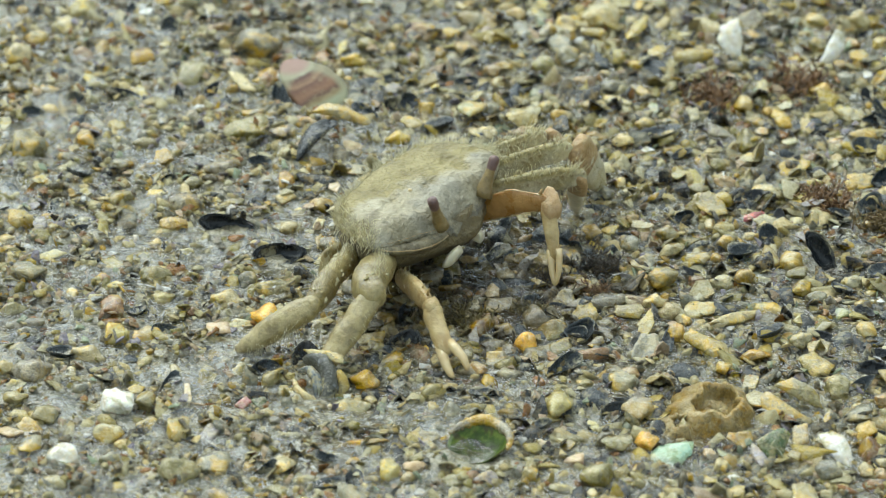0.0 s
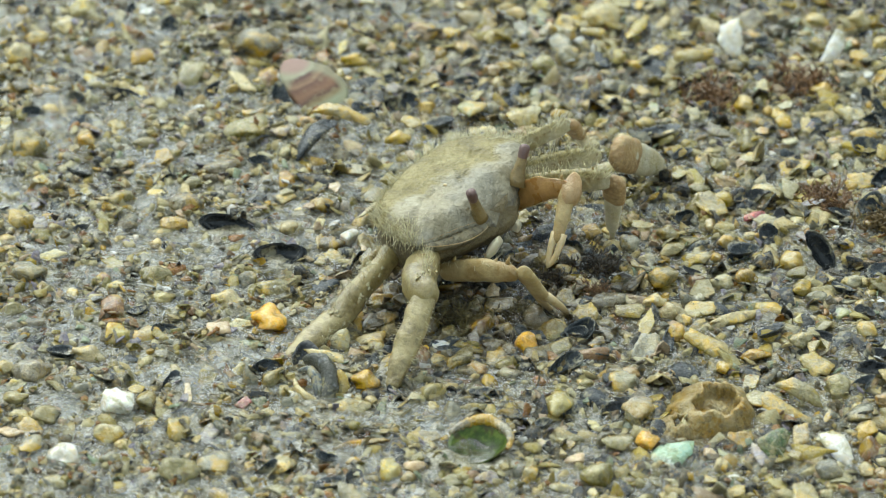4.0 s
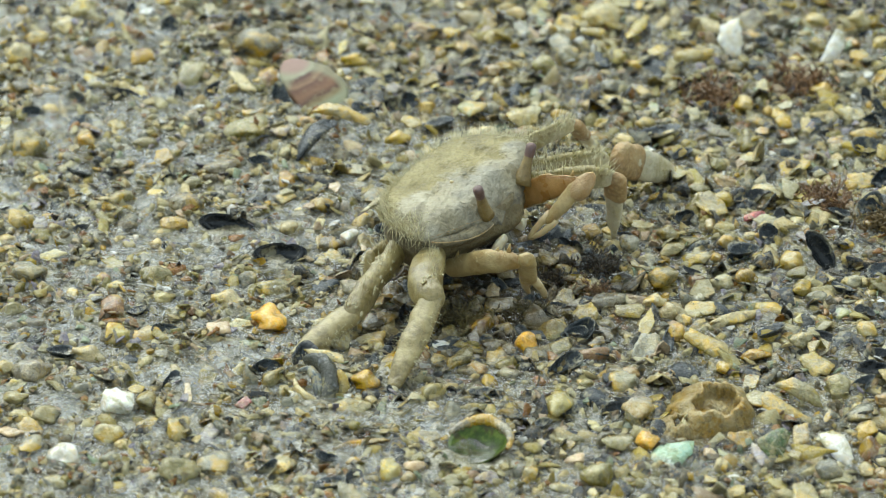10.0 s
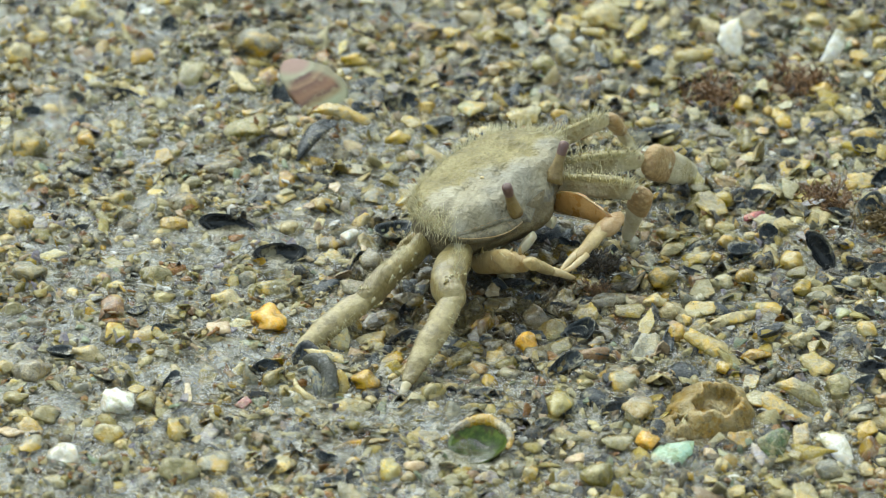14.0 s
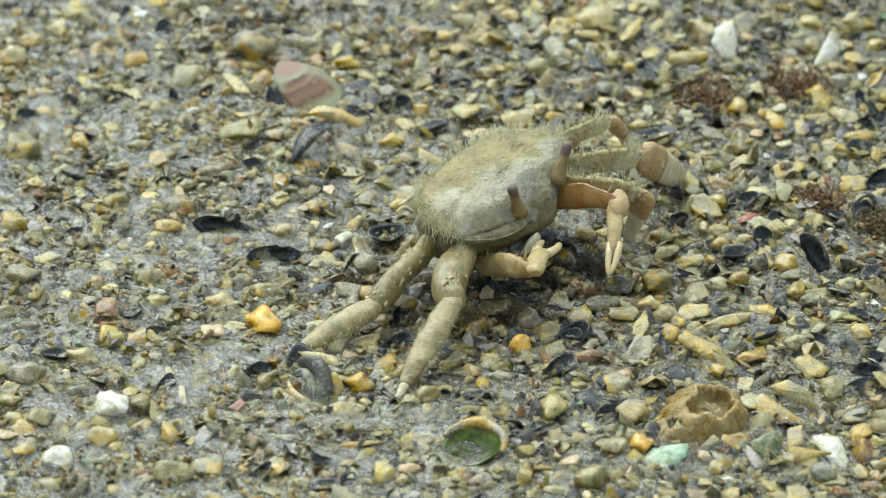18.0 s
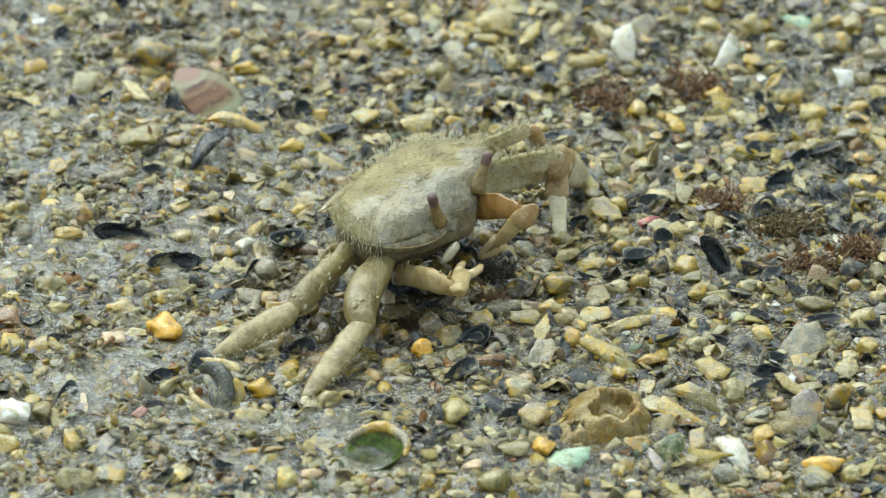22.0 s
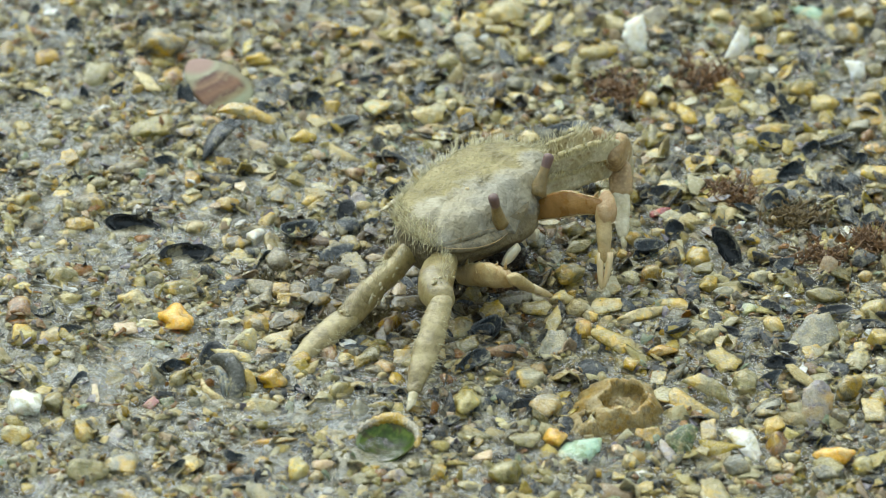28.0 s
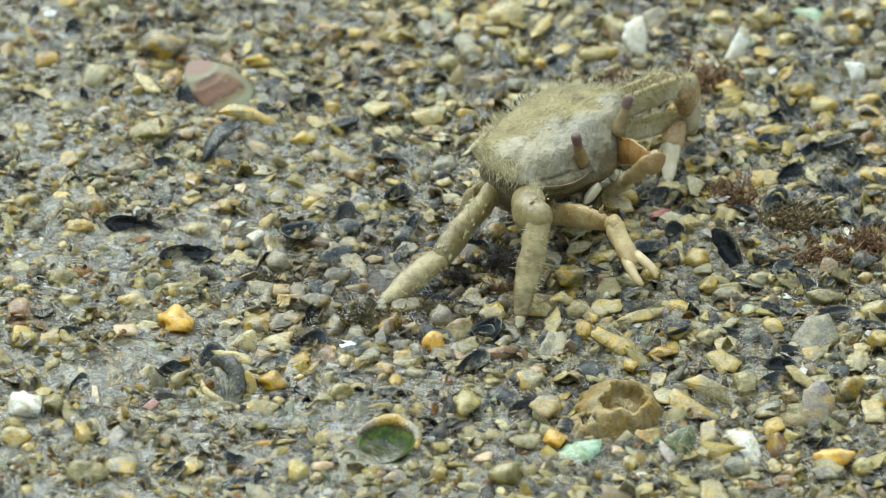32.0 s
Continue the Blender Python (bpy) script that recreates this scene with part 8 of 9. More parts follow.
    walk(leg_r2_a, [
        (0, aim(-2, -9, 7.5, 0.7, -22.8, 7.1)), (0.5, aim(-2, -9, 7.5, 0.5, -22.5, 7.7)), (1, aim(-2, -9, 7.5, 1, -22, 8)),
        (1.5, aim(-2, -9, 7.5, 0.2, -22.2, 7.8)), (2, aim(-2, -9, 7.5, -0.8, -22.3, 7.8)), (2.5, aim(-2, -9, 7.5, -0.6, -21.8, 8.3)),
        (3, aim(-2, -9, 7.5, -1, -21.2, 5.4)), (3.5, aim(-2, -9, 7.5, -3.2, -20, 4.1)), (4.5, aim(-2, -9, 7.5, -3.9, -18.9, 3.2)),
        (5.5, aim(-2, -9, 7.5, -4.8, -17.4, 2)), (6, aim(-2, -9, 7.5, -6, -16.5, 1.4)), (6.5, aim(-2, -9, 7.5, -4.9, -18.3, 2.5)),
        (7, aim(-2, -9, 7.5, -2.8, -20.6, 4.4)), (7.5, aim(-2, -9, 7.5, -1.5, -21.8, 5.6)), (8, aim(-2, -9, 7.5, -0.1, -21.8, 5.9)),
        (8.5, aim(-2, -9, 7.5, -3, -20.1, 3.8)), (9, aim(-2, -9, 7.5, -5.1, -18.1, 1.5)), (9.5, aim(-2, -9, 7.5, -4, -19, 2.8)),
        (10, aim(-2, -9, 7.5, -2.3, -20.8, 4.1)), (10.5, aim(-2, -9, 7.5, -2, -22.1, 5.6)), (11, aim(-2, -9, 7.5, -2.6, -22.1, 5.8)),
        (11.5, aim(-2, -9, 7.5, -3.8, -22, 5.5)), (12, aim(-2, -9, 7.5, -4.9, -21.5, 4.8)), (12.5, aim(-2, -9, 7.5, -3.5, -21.8, 5.1)),
        (13, aim(-2, -9, 7.5, -3.3, -22, 5.4)), (13.5, aim(-2, -9, 7.5, -3.3, -21.7, 4.9)), (14, aim(-2, -9, 7.5, -3.8, -21.6, 4.7)),
        (14.5, aim(-2, -9, 7.5, -4.3, -21.4, 3.8)), (15.5, aim(-2, -9, 7.5, -4, -21.4, 3.5)), (16.5, aim(-2, -9, 7.5, -3.8, -21.3, 3.2)),
        (17, aim(-2, -9, 7.5, -4.5, -21.2, 3)), (17.5, aim(-2, -9, 7.5, -3.5, -21.7, 3.8)), (18, aim(-2, -9, 7.5, -3, -22.2, 4.5)),
        (18.5, aim(-2, -9, 7.5, -2.8, -22, 3.9)), (19, aim(-2, -9, 7.5, -3.9, -21.6, 3.2)), (19.5, aim(-2, -9, 7.5, -1.8, -22.6, 4.2)),
        (20, aim(-2, -9, 7.5, -1, -22.9, 5)), (20.5, aim(-2, -9, 7.5, -1.3, -23, 5.4)), (21, aim(-2, -9, 7.5, -1.6, -22.8, 5.8)),
        (21.5, aim(-2, -9, 7.5, -2.8, -22.9, 5.6)), (22, aim(-2, -9, 7.5, -2.8, -22.8, 5)), (22.5, aim(-2, -9, 7.5, -2.5, -22.9, 5.2)),
        (23, aim(-2, -9, 7.5, -2.9, -23, 5.6)), (23.5, aim(-2, -9, 7.5, -2.7, -23, 5.4)), (24, aim(-2, -9, 7.5, -2.3, -22.9, 5)),
        (24.5, aim(-2, -9, 7.5, -1.3, -22.9, 5.2)), (25, aim(-2, -9, 7.5, -2, -22.9, 5.3)), (25.5, aim(-2, -9, 7.5, -2.6, -22.5, 4.4)),
        (26.5, aim(-2, -9, 7.5, -3, -21.7, 3.5)), (27.5, aim(-2, -9, 7.5, -3.5, -20.6, 2.5)), (28, aim(-2, -9, 7.5, -4.7, -19.4, 2.6)),
        (28.5, aim(-2, -9, 7.5, -2.2, -22.7, 4.9)), (29, aim(-2, -9, 7.5, -1.3, -23.4, 5.6)), (29.5, aim(-2, -9, 7.5, -1.1, -23.4, 5.7)),
        (30, aim(-2, -9, 7.5, -1, -23.6, 6.4)), (30.5, aim(-2, -9, 7.5, -0.9, -23, 8)), (31, aim(-2, -9, 7.5, -4.6, -22.2, 3.8)),
        (31.5, aim(-2, -9, 7.5, -1.3, -22.2, 5.8)), (32, aim(-2, -9, 7.5, -3.1, -21, 3))])
    walk(leg_r2_b, [
        (0, aim(0.7, -22.8, 7.1, -7.4, -28.7, 0.4, True)), (0.5, aim(0.5, -22.5, 7.7, -8.2, -28.5, 0.2, True)), (1, aim(1, -22, 8, -8, -28.8, 0, True)),
        (1.5, aim(0.2, -22.2, 7.8, -9.4, -28.5, -0.1, True)), (2, aim(-0.8, -22.3, 7.8, -10.9, -28.4, 0.3, True)), (2.5, aim(-0.6, -21.8, 8.3, -11.4, -29.6, 0.7, True)),
        (3, aim(-1, -21.2, 5.4, -4.8, -29.5, 1.3, True)), (3.5, aim(-3.2, -20, 4.1, -6.3, -29.7, 1.2, True)), (4.5, aim(-3.9, -18.9, 3.2, -6.6, -29.1, 1.1, True)),
        (5.5, aim(-4.8, -17.4, 2, -6.9, -28.5, 1, True)), (6, aim(-6, -16.5, 1.4, -7.4, -28.4, 1.3, True)), (6.5, aim(-4.9, -18.3, 2.5, -7.1, -29.4, 1.4, True)),
        (7, aim(-2.8, -20.6, 4.4, -6.7, -29.5, 1.3, True)), (7.5, aim(-1.5, -21.8, 5.6, -6.6, -29.7, 1.4, True)), (8, aim(-0.1, -21.8, 5.9, -5.2, -30.2, 1.2, True)),
        (8.5, aim(-3, -20.1, 3.8, -6.4, -29.7, 0.9, True)), (9, aim(-5.1, -18.1, 1.5, -6.1, -29.8, 0.8, True)), (9.5, aim(-4, -19, 2.8, -6.5, -29.6, 0.8, True)),
        (10, aim(-2.3, -20.8, 4.1, -6.4, -29.8, 0.5, True)), (10.5, aim(-2, -22.1, 5.6, -7.4, -29.4, 0.6, True)), (11, aim(-2.6, -22.1, 5.8, -8.1, -29.6, 0.4, True)),
        (11.5, aim(-3.8, -22, 5.5, -9.2, -29.5, 0.3, True)), (12, aim(-4.9, -21.5, 4.8, -9.9, -29.5, 0, True)), (12.5, aim(-3.5, -21.8, 5.1, -8.8, -30.3, 0.3, True)),
        (13, aim(-3.3, -22, 5.4, -9, -30.6, 0.3, True)), (13.5, aim(-3.3, -21.7, 4.9, -8.3, -31.4, 0.5, True)), (14, aim(-3.8, -21.6, 4.7, -8.3, -31.8, 0.5, True)),
        (14.5, aim(-4.3, -21.4, 3.8, -8.2, -32.5, 0.4, True)), (15.5, aim(-4, -21.4, 3.5, -8.4, -32.1, 0.4, True)), (16.5, aim(-3.8, -21.3, 3.2, -8.5, -31.7, 0.4, True)),
        (17, aim(-4.5, -21.2, 3, -9.2, -31.8, 0.4, True)), (17.5, aim(-3.5, -21.7, 3.8, -9, -31.3, 0.4, True)), (18, aim(-3, -22.2, 4.5, -9.3, -30.9, 0.4, True)),
        (18.5, aim(-2.8, -22, 3.9, -8.7, -31.1, 0.3, True)), (19, aim(-3.9, -21.6, 3.2, -9.4, -31, 0.1, True)), (19.5, aim(-1.8, -22.6, 4.2, -8.6, -31, -0.1, True)),
        (20, aim(-1, -22.9, 5, -9, -30.7, -0.1, True)), (20.5, aim(-1.3, -23, 5.4, -9.3, -30.4, -0.6, True)), (21, aim(-1.6, -22.8, 5.8, -9.4, -30.7, -0.3, True)),
        (21.5, aim(-2.8, -22.9, 5.6, -10.5, -30.4, -0.2, True)), (22, aim(-2.8, -22.8, 5, -10, -30.5, -0.2, True)), (22.5, aim(-2.5, -22.9, 5.2, -10.1, -30.5, -0.3, True)),
        (23, aim(-2.9, -23, 5.6, -11.1, -30.2, -0.2, True)), (23.5, aim(-2.7, -23, 5.4, -11, -30.3, -0.1, True)), (24, aim(-2.3, -22.9, 5, -10.4, -30.6, 0, True)),
        (24.5, aim(-1.3, -22.9, 5.2, -9.6, -30.8, 0.1, True)), (25, aim(-2, -22.9, 5.3, -10.5, -31.2, 0.3, True)), (25.5, aim(-2.6, -22.5, 4.4, -9.5, -32.1, 0.3, True)),
        (26.5, aim(-3, -21.7, 3.5, -8, -31.8, 0, True)), (27.5, aim(-3.5, -20.6, 2.5, -6.5, -31.6, -0.2, True)), (28, aim(-4.7, -19.4, 2.6, -7.2, -29.8, -0.4, True)),
        (28.5, aim(-2.2, -22.7, 4.9, -7.7, -29.3, -0.4, True)), (29, aim(-1.3, -23.4, 5.6, -8.5, -28.8, -0.3, True)), (29.5, aim(-1.1, -23.4, 5.7, -8.3, -28.8, -0.4, True)),
        (30, aim(-1, -23.6, 6.4, -8.6, -28.2, -0.3, True)), (30.5, aim(-0.9, -23, 8, -9.7, -26.5, -0.4, True)), (31, aim(-4.6, -22.2, 3.8, -9.8, -33.5, -0.5, True)),
        (31.5, aim(-1.3, -22.2, 5.8, -6.2, -29.7, -0.5, True)), (32, aim(-3.1, -21, 3, -6.6, -31.4, -0.9, True))])
    walk(leg_l1_a, [
        (0, aim(2, 9, 7.5, 12.2, 16.7, 9.6)), (0.5, aim(2, 9, 7.5, 14.6, 15.4, 10.9)), (1, aim(2, 9, 7.5, 14.5, 14.2, 11)),
        (1.5, aim(2, 9, 7.5, 14.5, 13.4, 11)), (2, aim(2, 9, 7.5, 14.5, 13.4, 10.7)), (2.5, aim(2, 9, 7.5, 15.1, 12.4, 10.3)),
        (3, aim(2, 9, 7.5, 15.9, 12.6, 9.7)), (6, aim(2, 9, 7.5, 15.5, 11.7, 9.7)), (7, aim(2, 9, 7.5, 15.7, 12.1, 9.4)),
        (8, aim(2, 9, 7.5, 15.2, 12.9, 10)), (10, aim(2, 9, 7.5, 15.5, 11.8, 10.4)), (11, aim(2, 9, 7.5, 16.3, 10.4, 10.2)),
        (12, aim(2, 9, 7.5, 16.3, 10.1, 10.1)), (13, aim(2, 9, 7.5, 16.6, 9.1, 9.8)), (14, aim(2, 9, 7.5, 16.3, 9.2, 9.9)),
        (17, aim(2, 9, 7.5, 16.3, 8.8, 9.7)), (18, aim(2, 9, 7.5, 16.4, 8.7, 9.8)), (19, aim(2, 9, 7.5, 16.5, 7.8, 9.2)),
        (20, aim(2, 9, 7.5, 15.7, 8.6, 9.7)), (21, aim(2, 9, 7.5, 8.2, 20.9, 6.9)), (22, aim(2, 9, 7.5, 8.9, 20.9, 7.2)),
        (23, aim(2, 9, 7.5, 9.1, 20.7, 7.4)), (24, aim(2, 9, 7.5, 8.9, 20.6, 6.8)), (25, aim(2, 9, 7.5, 8.6, 20.3, 6.5)),
        (28, aim(2, 9, 7.5, 9.1, 21.3, 8.2)), (29, aim(2, 9, 7.5, 8.2, 20.9, 7)), (30, aim(2, 9, 7.5, 8.7, 21.5, 7.1)),
        (31, aim(2, 9, 7.5, 7, 22.1, 6.5)), (31.5, aim(2, 9, 7.5, 13.3, 8.5, 11.6)), (32, aim(2, 9, 7.5, 6.9, 20.4, 6.2))])
    walk(leg_l1_b, [
        (0, aim(12.2, 16.7, 9.6, 8.8, 22.7, 0.4, True)), (0.5, aim(14.6, 15.4, 10.9, 13.4, 19.2, 0.7, True)), (1, aim(14.5, 14.2, 11, 13.9, 18.4, 0.9, True)),
        (1.5, aim(14.5, 13.4, 11, 14.6, 17.8, 0.8, True)), (2, aim(14.5, 13.4, 10.7, 14.6, 17.5, 0.4, True)), (2.5, aim(15.1, 12.4, 10.3, 13.9, 16.8, 0, True)),
        (3, aim(15.9, 12.6, 9.7, 13.5, 15.7, -0.7, True)), (6, aim(15.5, 11.7, 9.7, 12.8, 15.5, -0.7, True)), (7, aim(15.7, 12.1, 9.4, 12.2, 15.7, -0.7, True)),
        (8, aim(15.2, 12.9, 10, 12.8, 15.5, -0.6, True)), (10, aim(15.5, 11.8, 10.4, 13.4, 15, 0, True)), (11, aim(16.3, 10.4, 10.2, 14, 13.3, 0.1, True)),
        (12, aim(16.3, 10.1, 10.1, 12.2, 12.8, 0.5, True)), (13, aim(16.6, 9.1, 9.8, 12.6, 11.7, 0.2, True)), (14, aim(16.3, 9.2, 9.9, 12.3, 11.7, 0.2, True)),
        (17, aim(16.3, 8.8, 9.7, 11.8, 11, 0.2, True)), (18, aim(16.4, 8.7, 9.8, 12.3, 11.5, 0.3, True)), (19, aim(16.5, 7.8, 9.2, 11.2, 11.6, 0.5, True)),
        (20, aim(15.7, 8.6, 9.7, 10.6, 13.1, 0.7, True)), (21, aim(8.2, 20.9, 6.9, 13.7, 13.4, 0.8, True)), (22, aim(8.9, 20.9, 7.2, 13.7, 13.6, 0.7, True)),
        (23, aim(9.1, 20.7, 7.4, 12.9, 12.9, 0.7, True)), (24, aim(8.9, 20.6, 6.8, 13.5, 12.8, 0.5, True)), (25, aim(8.6, 20.3, 6.5, 12.8, 11.7, 0.3, True)),
        (28, aim(9.1, 21.3, 8.2, 13.2, 14.9, 0.9, True)), (29, aim(8.2, 20.9, 7, 13.7, 13.3, 0.8, True)), (30, aim(8.7, 21.5, 7.1, 12.6, 14.3, 0.8, True)),
        (31, aim(7, 22.1, 6.5, 11, 14.5, 0.8, True)), (31.5, aim(13.3, 8.5, 11.6, 11.1, 13.6, 0.8, True)), (32, aim(6.9, 20.4, 6.2, 10.9, 10.3, 0.9, True))])
    walk(leg_l2_a, [
        (0, aim(-2, 9, 7.5, 10.4, 20, 11.6)), (1, aim(-2, 9, 7.5, 8.3, 22.2, 10.2)), (2, aim(-2, 9, 7.5, 8.6, 22.2, 9.7)),
        (2.5, aim(-2, 9, 7.5, 8.5, 23.2, 8.2)), (3, aim(-2, 9, 7.5, 10.1, 22.9, 8)), (6, aim(-2, 9, 7.5, 11.6, 20.9, 7.8)),
        (8, aim(-2, 9, 7.5, 10.6, 20.9, 8.1)), (10, aim(-2, 9, 7.5, 11.6, 19.7, 8.4)), (11, aim(-2, 9, 7.5, 12, 19.3, 8.2)),
        (12, aim(-2, 9, 7.5, 11.7, 19.7, 9.2)), (13, aim(-2, 9, 7.5, 12.3, 18.8, 8.9)), (17, aim(-2, 9, 7.5, 11, 17.9, 8.7)),
        (18, aim(-2, 9, 7.5, 11.6, 17.5, 9.6)), (19, aim(-2, 9, 7.5, 10.9, 18.1, 9.5)), (20, aim(-2, 9, 7.5, 10.6, 17.7, 10.1)),
        (21, aim(-2, 9, 7.5, 9.3, 18.7, 9.7)), (23, aim(-2, 9, 7.5, 10.6, 17.6, 10.2)), (24, aim(-2, 9, 7.5, 9.5, 18.4, 9.5)),
        (25, aim(-2, 9, 7.5, 9.4, 18.2, 9.7)), (28, aim(-2, 9, 7.5, 9.7, 18.9, 11.8)), (29, aim(-2, 9, 7.5, 7.9, 17.2, 10.5)),
        (30, aim(-2, 9, 7.5, 9.6, 17.4, 11)), (31, aim(-2, 9, 7.5, 6, 22.7, 10)), (31.5, aim(-2, 9, 7.5, 8.6, 17.8, 9.5)),
        (32, aim(-2, 9, 7.5, 9.2, 18, 12.7))])
    walk(leg_l2_b, [
        (0, aim(10.4, 20, 11.6, 7.9, 30.6, 0.4, True)), (1, aim(8.3, 22.2, 10.2, 5.5, 34.9, 0.6, True)), (2, aim(8.6, 22.2, 9.7, 7.1, 35.6, 0.3, True)),
        (2.5, aim(8.5, 23.2, 8.2, 8, 38.1, 0.1, True)), (3, aim(10.1, 22.9, 8, 9.2, 37.4, -1.1, True)), (6, aim(11.6, 20.9, 7.8, 12.5, 35.4, -1.2, True)),
        (8, aim(10.6, 20.9, 8.1, 11.3, 34.8, -1, True)), (10, aim(11.6, 19.7, 8.4, 13.2, 33.9, 0, True)), (11, aim(12, 19.3, 8.2, 13.6, 33.7, 0.2, True)),
        (12, aim(11.7, 19.7, 9.2, 11.4, 33.7, 0.7, True)), (13, aim(12.3, 18.8, 8.9, 12, 32.7, 0.3, True)), (17, aim(11, 17.9, 8.7, 10, 31.7, 0.1, True)),
        (18, aim(11.6, 17.5, 9.6, 11.1, 30.6, 0.2, True)), (19, aim(10.9, 18.1, 9.5, 9.7, 31.3, 0.4, True)), (20, aim(10.6, 17.7, 10.1, 9.1, 30.4, 0.7, True)),
        (21, aim(9.3, 18.7, 9.7, 8.2, 31.8, 0.8, True)), (23, aim(10.6, 17.6, 10.2, 8.4, 30.2, 0.7, True)), (24, aim(9.5, 18.4, 9.5, 8.2, 31.5, 0.5, True)),
        (25, aim(9.4, 18.2, 9.7, 7.5, 30.8, 0.2, True)), (28, aim(9.7, 18.9, 11.8, 6.3, 29.7, 1.1, True)), (29, aim(7.9, 17.2, 10.5, 5.7, 29.3, 0.9, True)),
        (30, aim(9.6, 17.4, 11, 6.3, 29, 0.9, True)), (31, aim(6, 22.7, 10, 5.5, 36, 1.1, True)), (31.5, aim(8.6, 17.8, 9.5, 5.6, 30.9, 1.2, True)),
        (32, aim(9.2, 18, 12.7, 6.1, 28, 1.4, True))])
    walk(claw_r_a, [
        (0, aim(3.3, -8, 4.9, 11.8, -14.7, 6.7)), (0.5, aim(3.3, -8, 4.9, 14.2, -11.5, 7.7)), (1, aim(3.3, -8, 4.9, 14.1, -11.4, 8.6)),
        (1.5, aim(3.3, -8, 4.9, 13.9, -11.9, 8)), (2, aim(3.3, -8, 4.9, 14.1, -11.9, 7.3)), (2.5, aim(3.3, -8, 4.9, 14.4, -10.8, 8.6)),
        (3, aim(3.3, -8, 4.9, 14.7, -10.1, 8.5)), (6, aim(3.3, -8, 4.9, 15, -9.6, 7.3)), (6.5, aim(3.3, -8, 4.9, 13.9, -11.9, 7.7)),
        (7, aim(3.3, -8, 4.9, 13.7, -12.1, 8.3)), (7.5, aim(3.3, -8, 4.9, 13.2, -12.7, 9.1)), (8, aim(3.3, -8, 4.9, 14.6, -9.9, 9.4)),
        (9, aim(3.3, -8, 4.9, 13.9, -11.6, 8.7)), (9.5, aim(3.3, -8, 4.9, 13.8, -11.8, 9.1)), (10, aim(3.3, -8, 4.9, 14.6, -9.9, 9.5)),
        (10.5, aim(3.3, -8, 4.9, 13.7, -11.4, 9.9)), (11, aim(3.3, -8, 4.9, 13.6, -12.1, 9)), (12, aim(3.3, -8, 4.9, 13.9, -11.8, 8.8)),
        (13, aim(3.3, -8, 4.9, 13.6, -12.3, 8.5)), (14, aim(3.3, -8, 4.9, 13.2, -12.4, 9.7)), (17, aim(3.3, -8, 4.9, 13.6, -12.7, 7.2)),
        (18, aim(3.3, -8, 4.9, 13.1, -12.8, 9.2)), (19, aim(3.3, -8, 4.9, 13.8, -11, 10.2)), (20, aim(3.3, -8, 4.9, 14.5, -10.4, 8.7)),
        (21, aim(3.3, -8, 4.9, 14.4, -10.5, 9)), (22, aim(3.3, -8, 4.9, 13.6, -12.5, 7.8)), (23, aim(3.3, -8, 4.9, 12.5, -13.5, 9.1)),
        (24, aim(3.3, -8, 4.9, 13.2, -12.6, 9.3)), (25, aim(3.3, -8, 4.9, 13.7, -12.1, 8.8)), (28, aim(3.3, -8, 4.9, 13.1, -12.8, 9.2)),
        (29, aim(3.3, -8, 4.9, 14.2, -11.4, 8.2)), (30, aim(3.3, -8, 4.9, 11.7, -14.7, 7.7)), (31, aim(3.3, -8, 4.9, 14.1, -11.9, 7.1)),
        (31.5, aim(3.3, -8, 4.9, 14.5, -10.9, 7.9)), (32, aim(3.3, -8, 4.9, 14.3, -11.2, 7.9))])
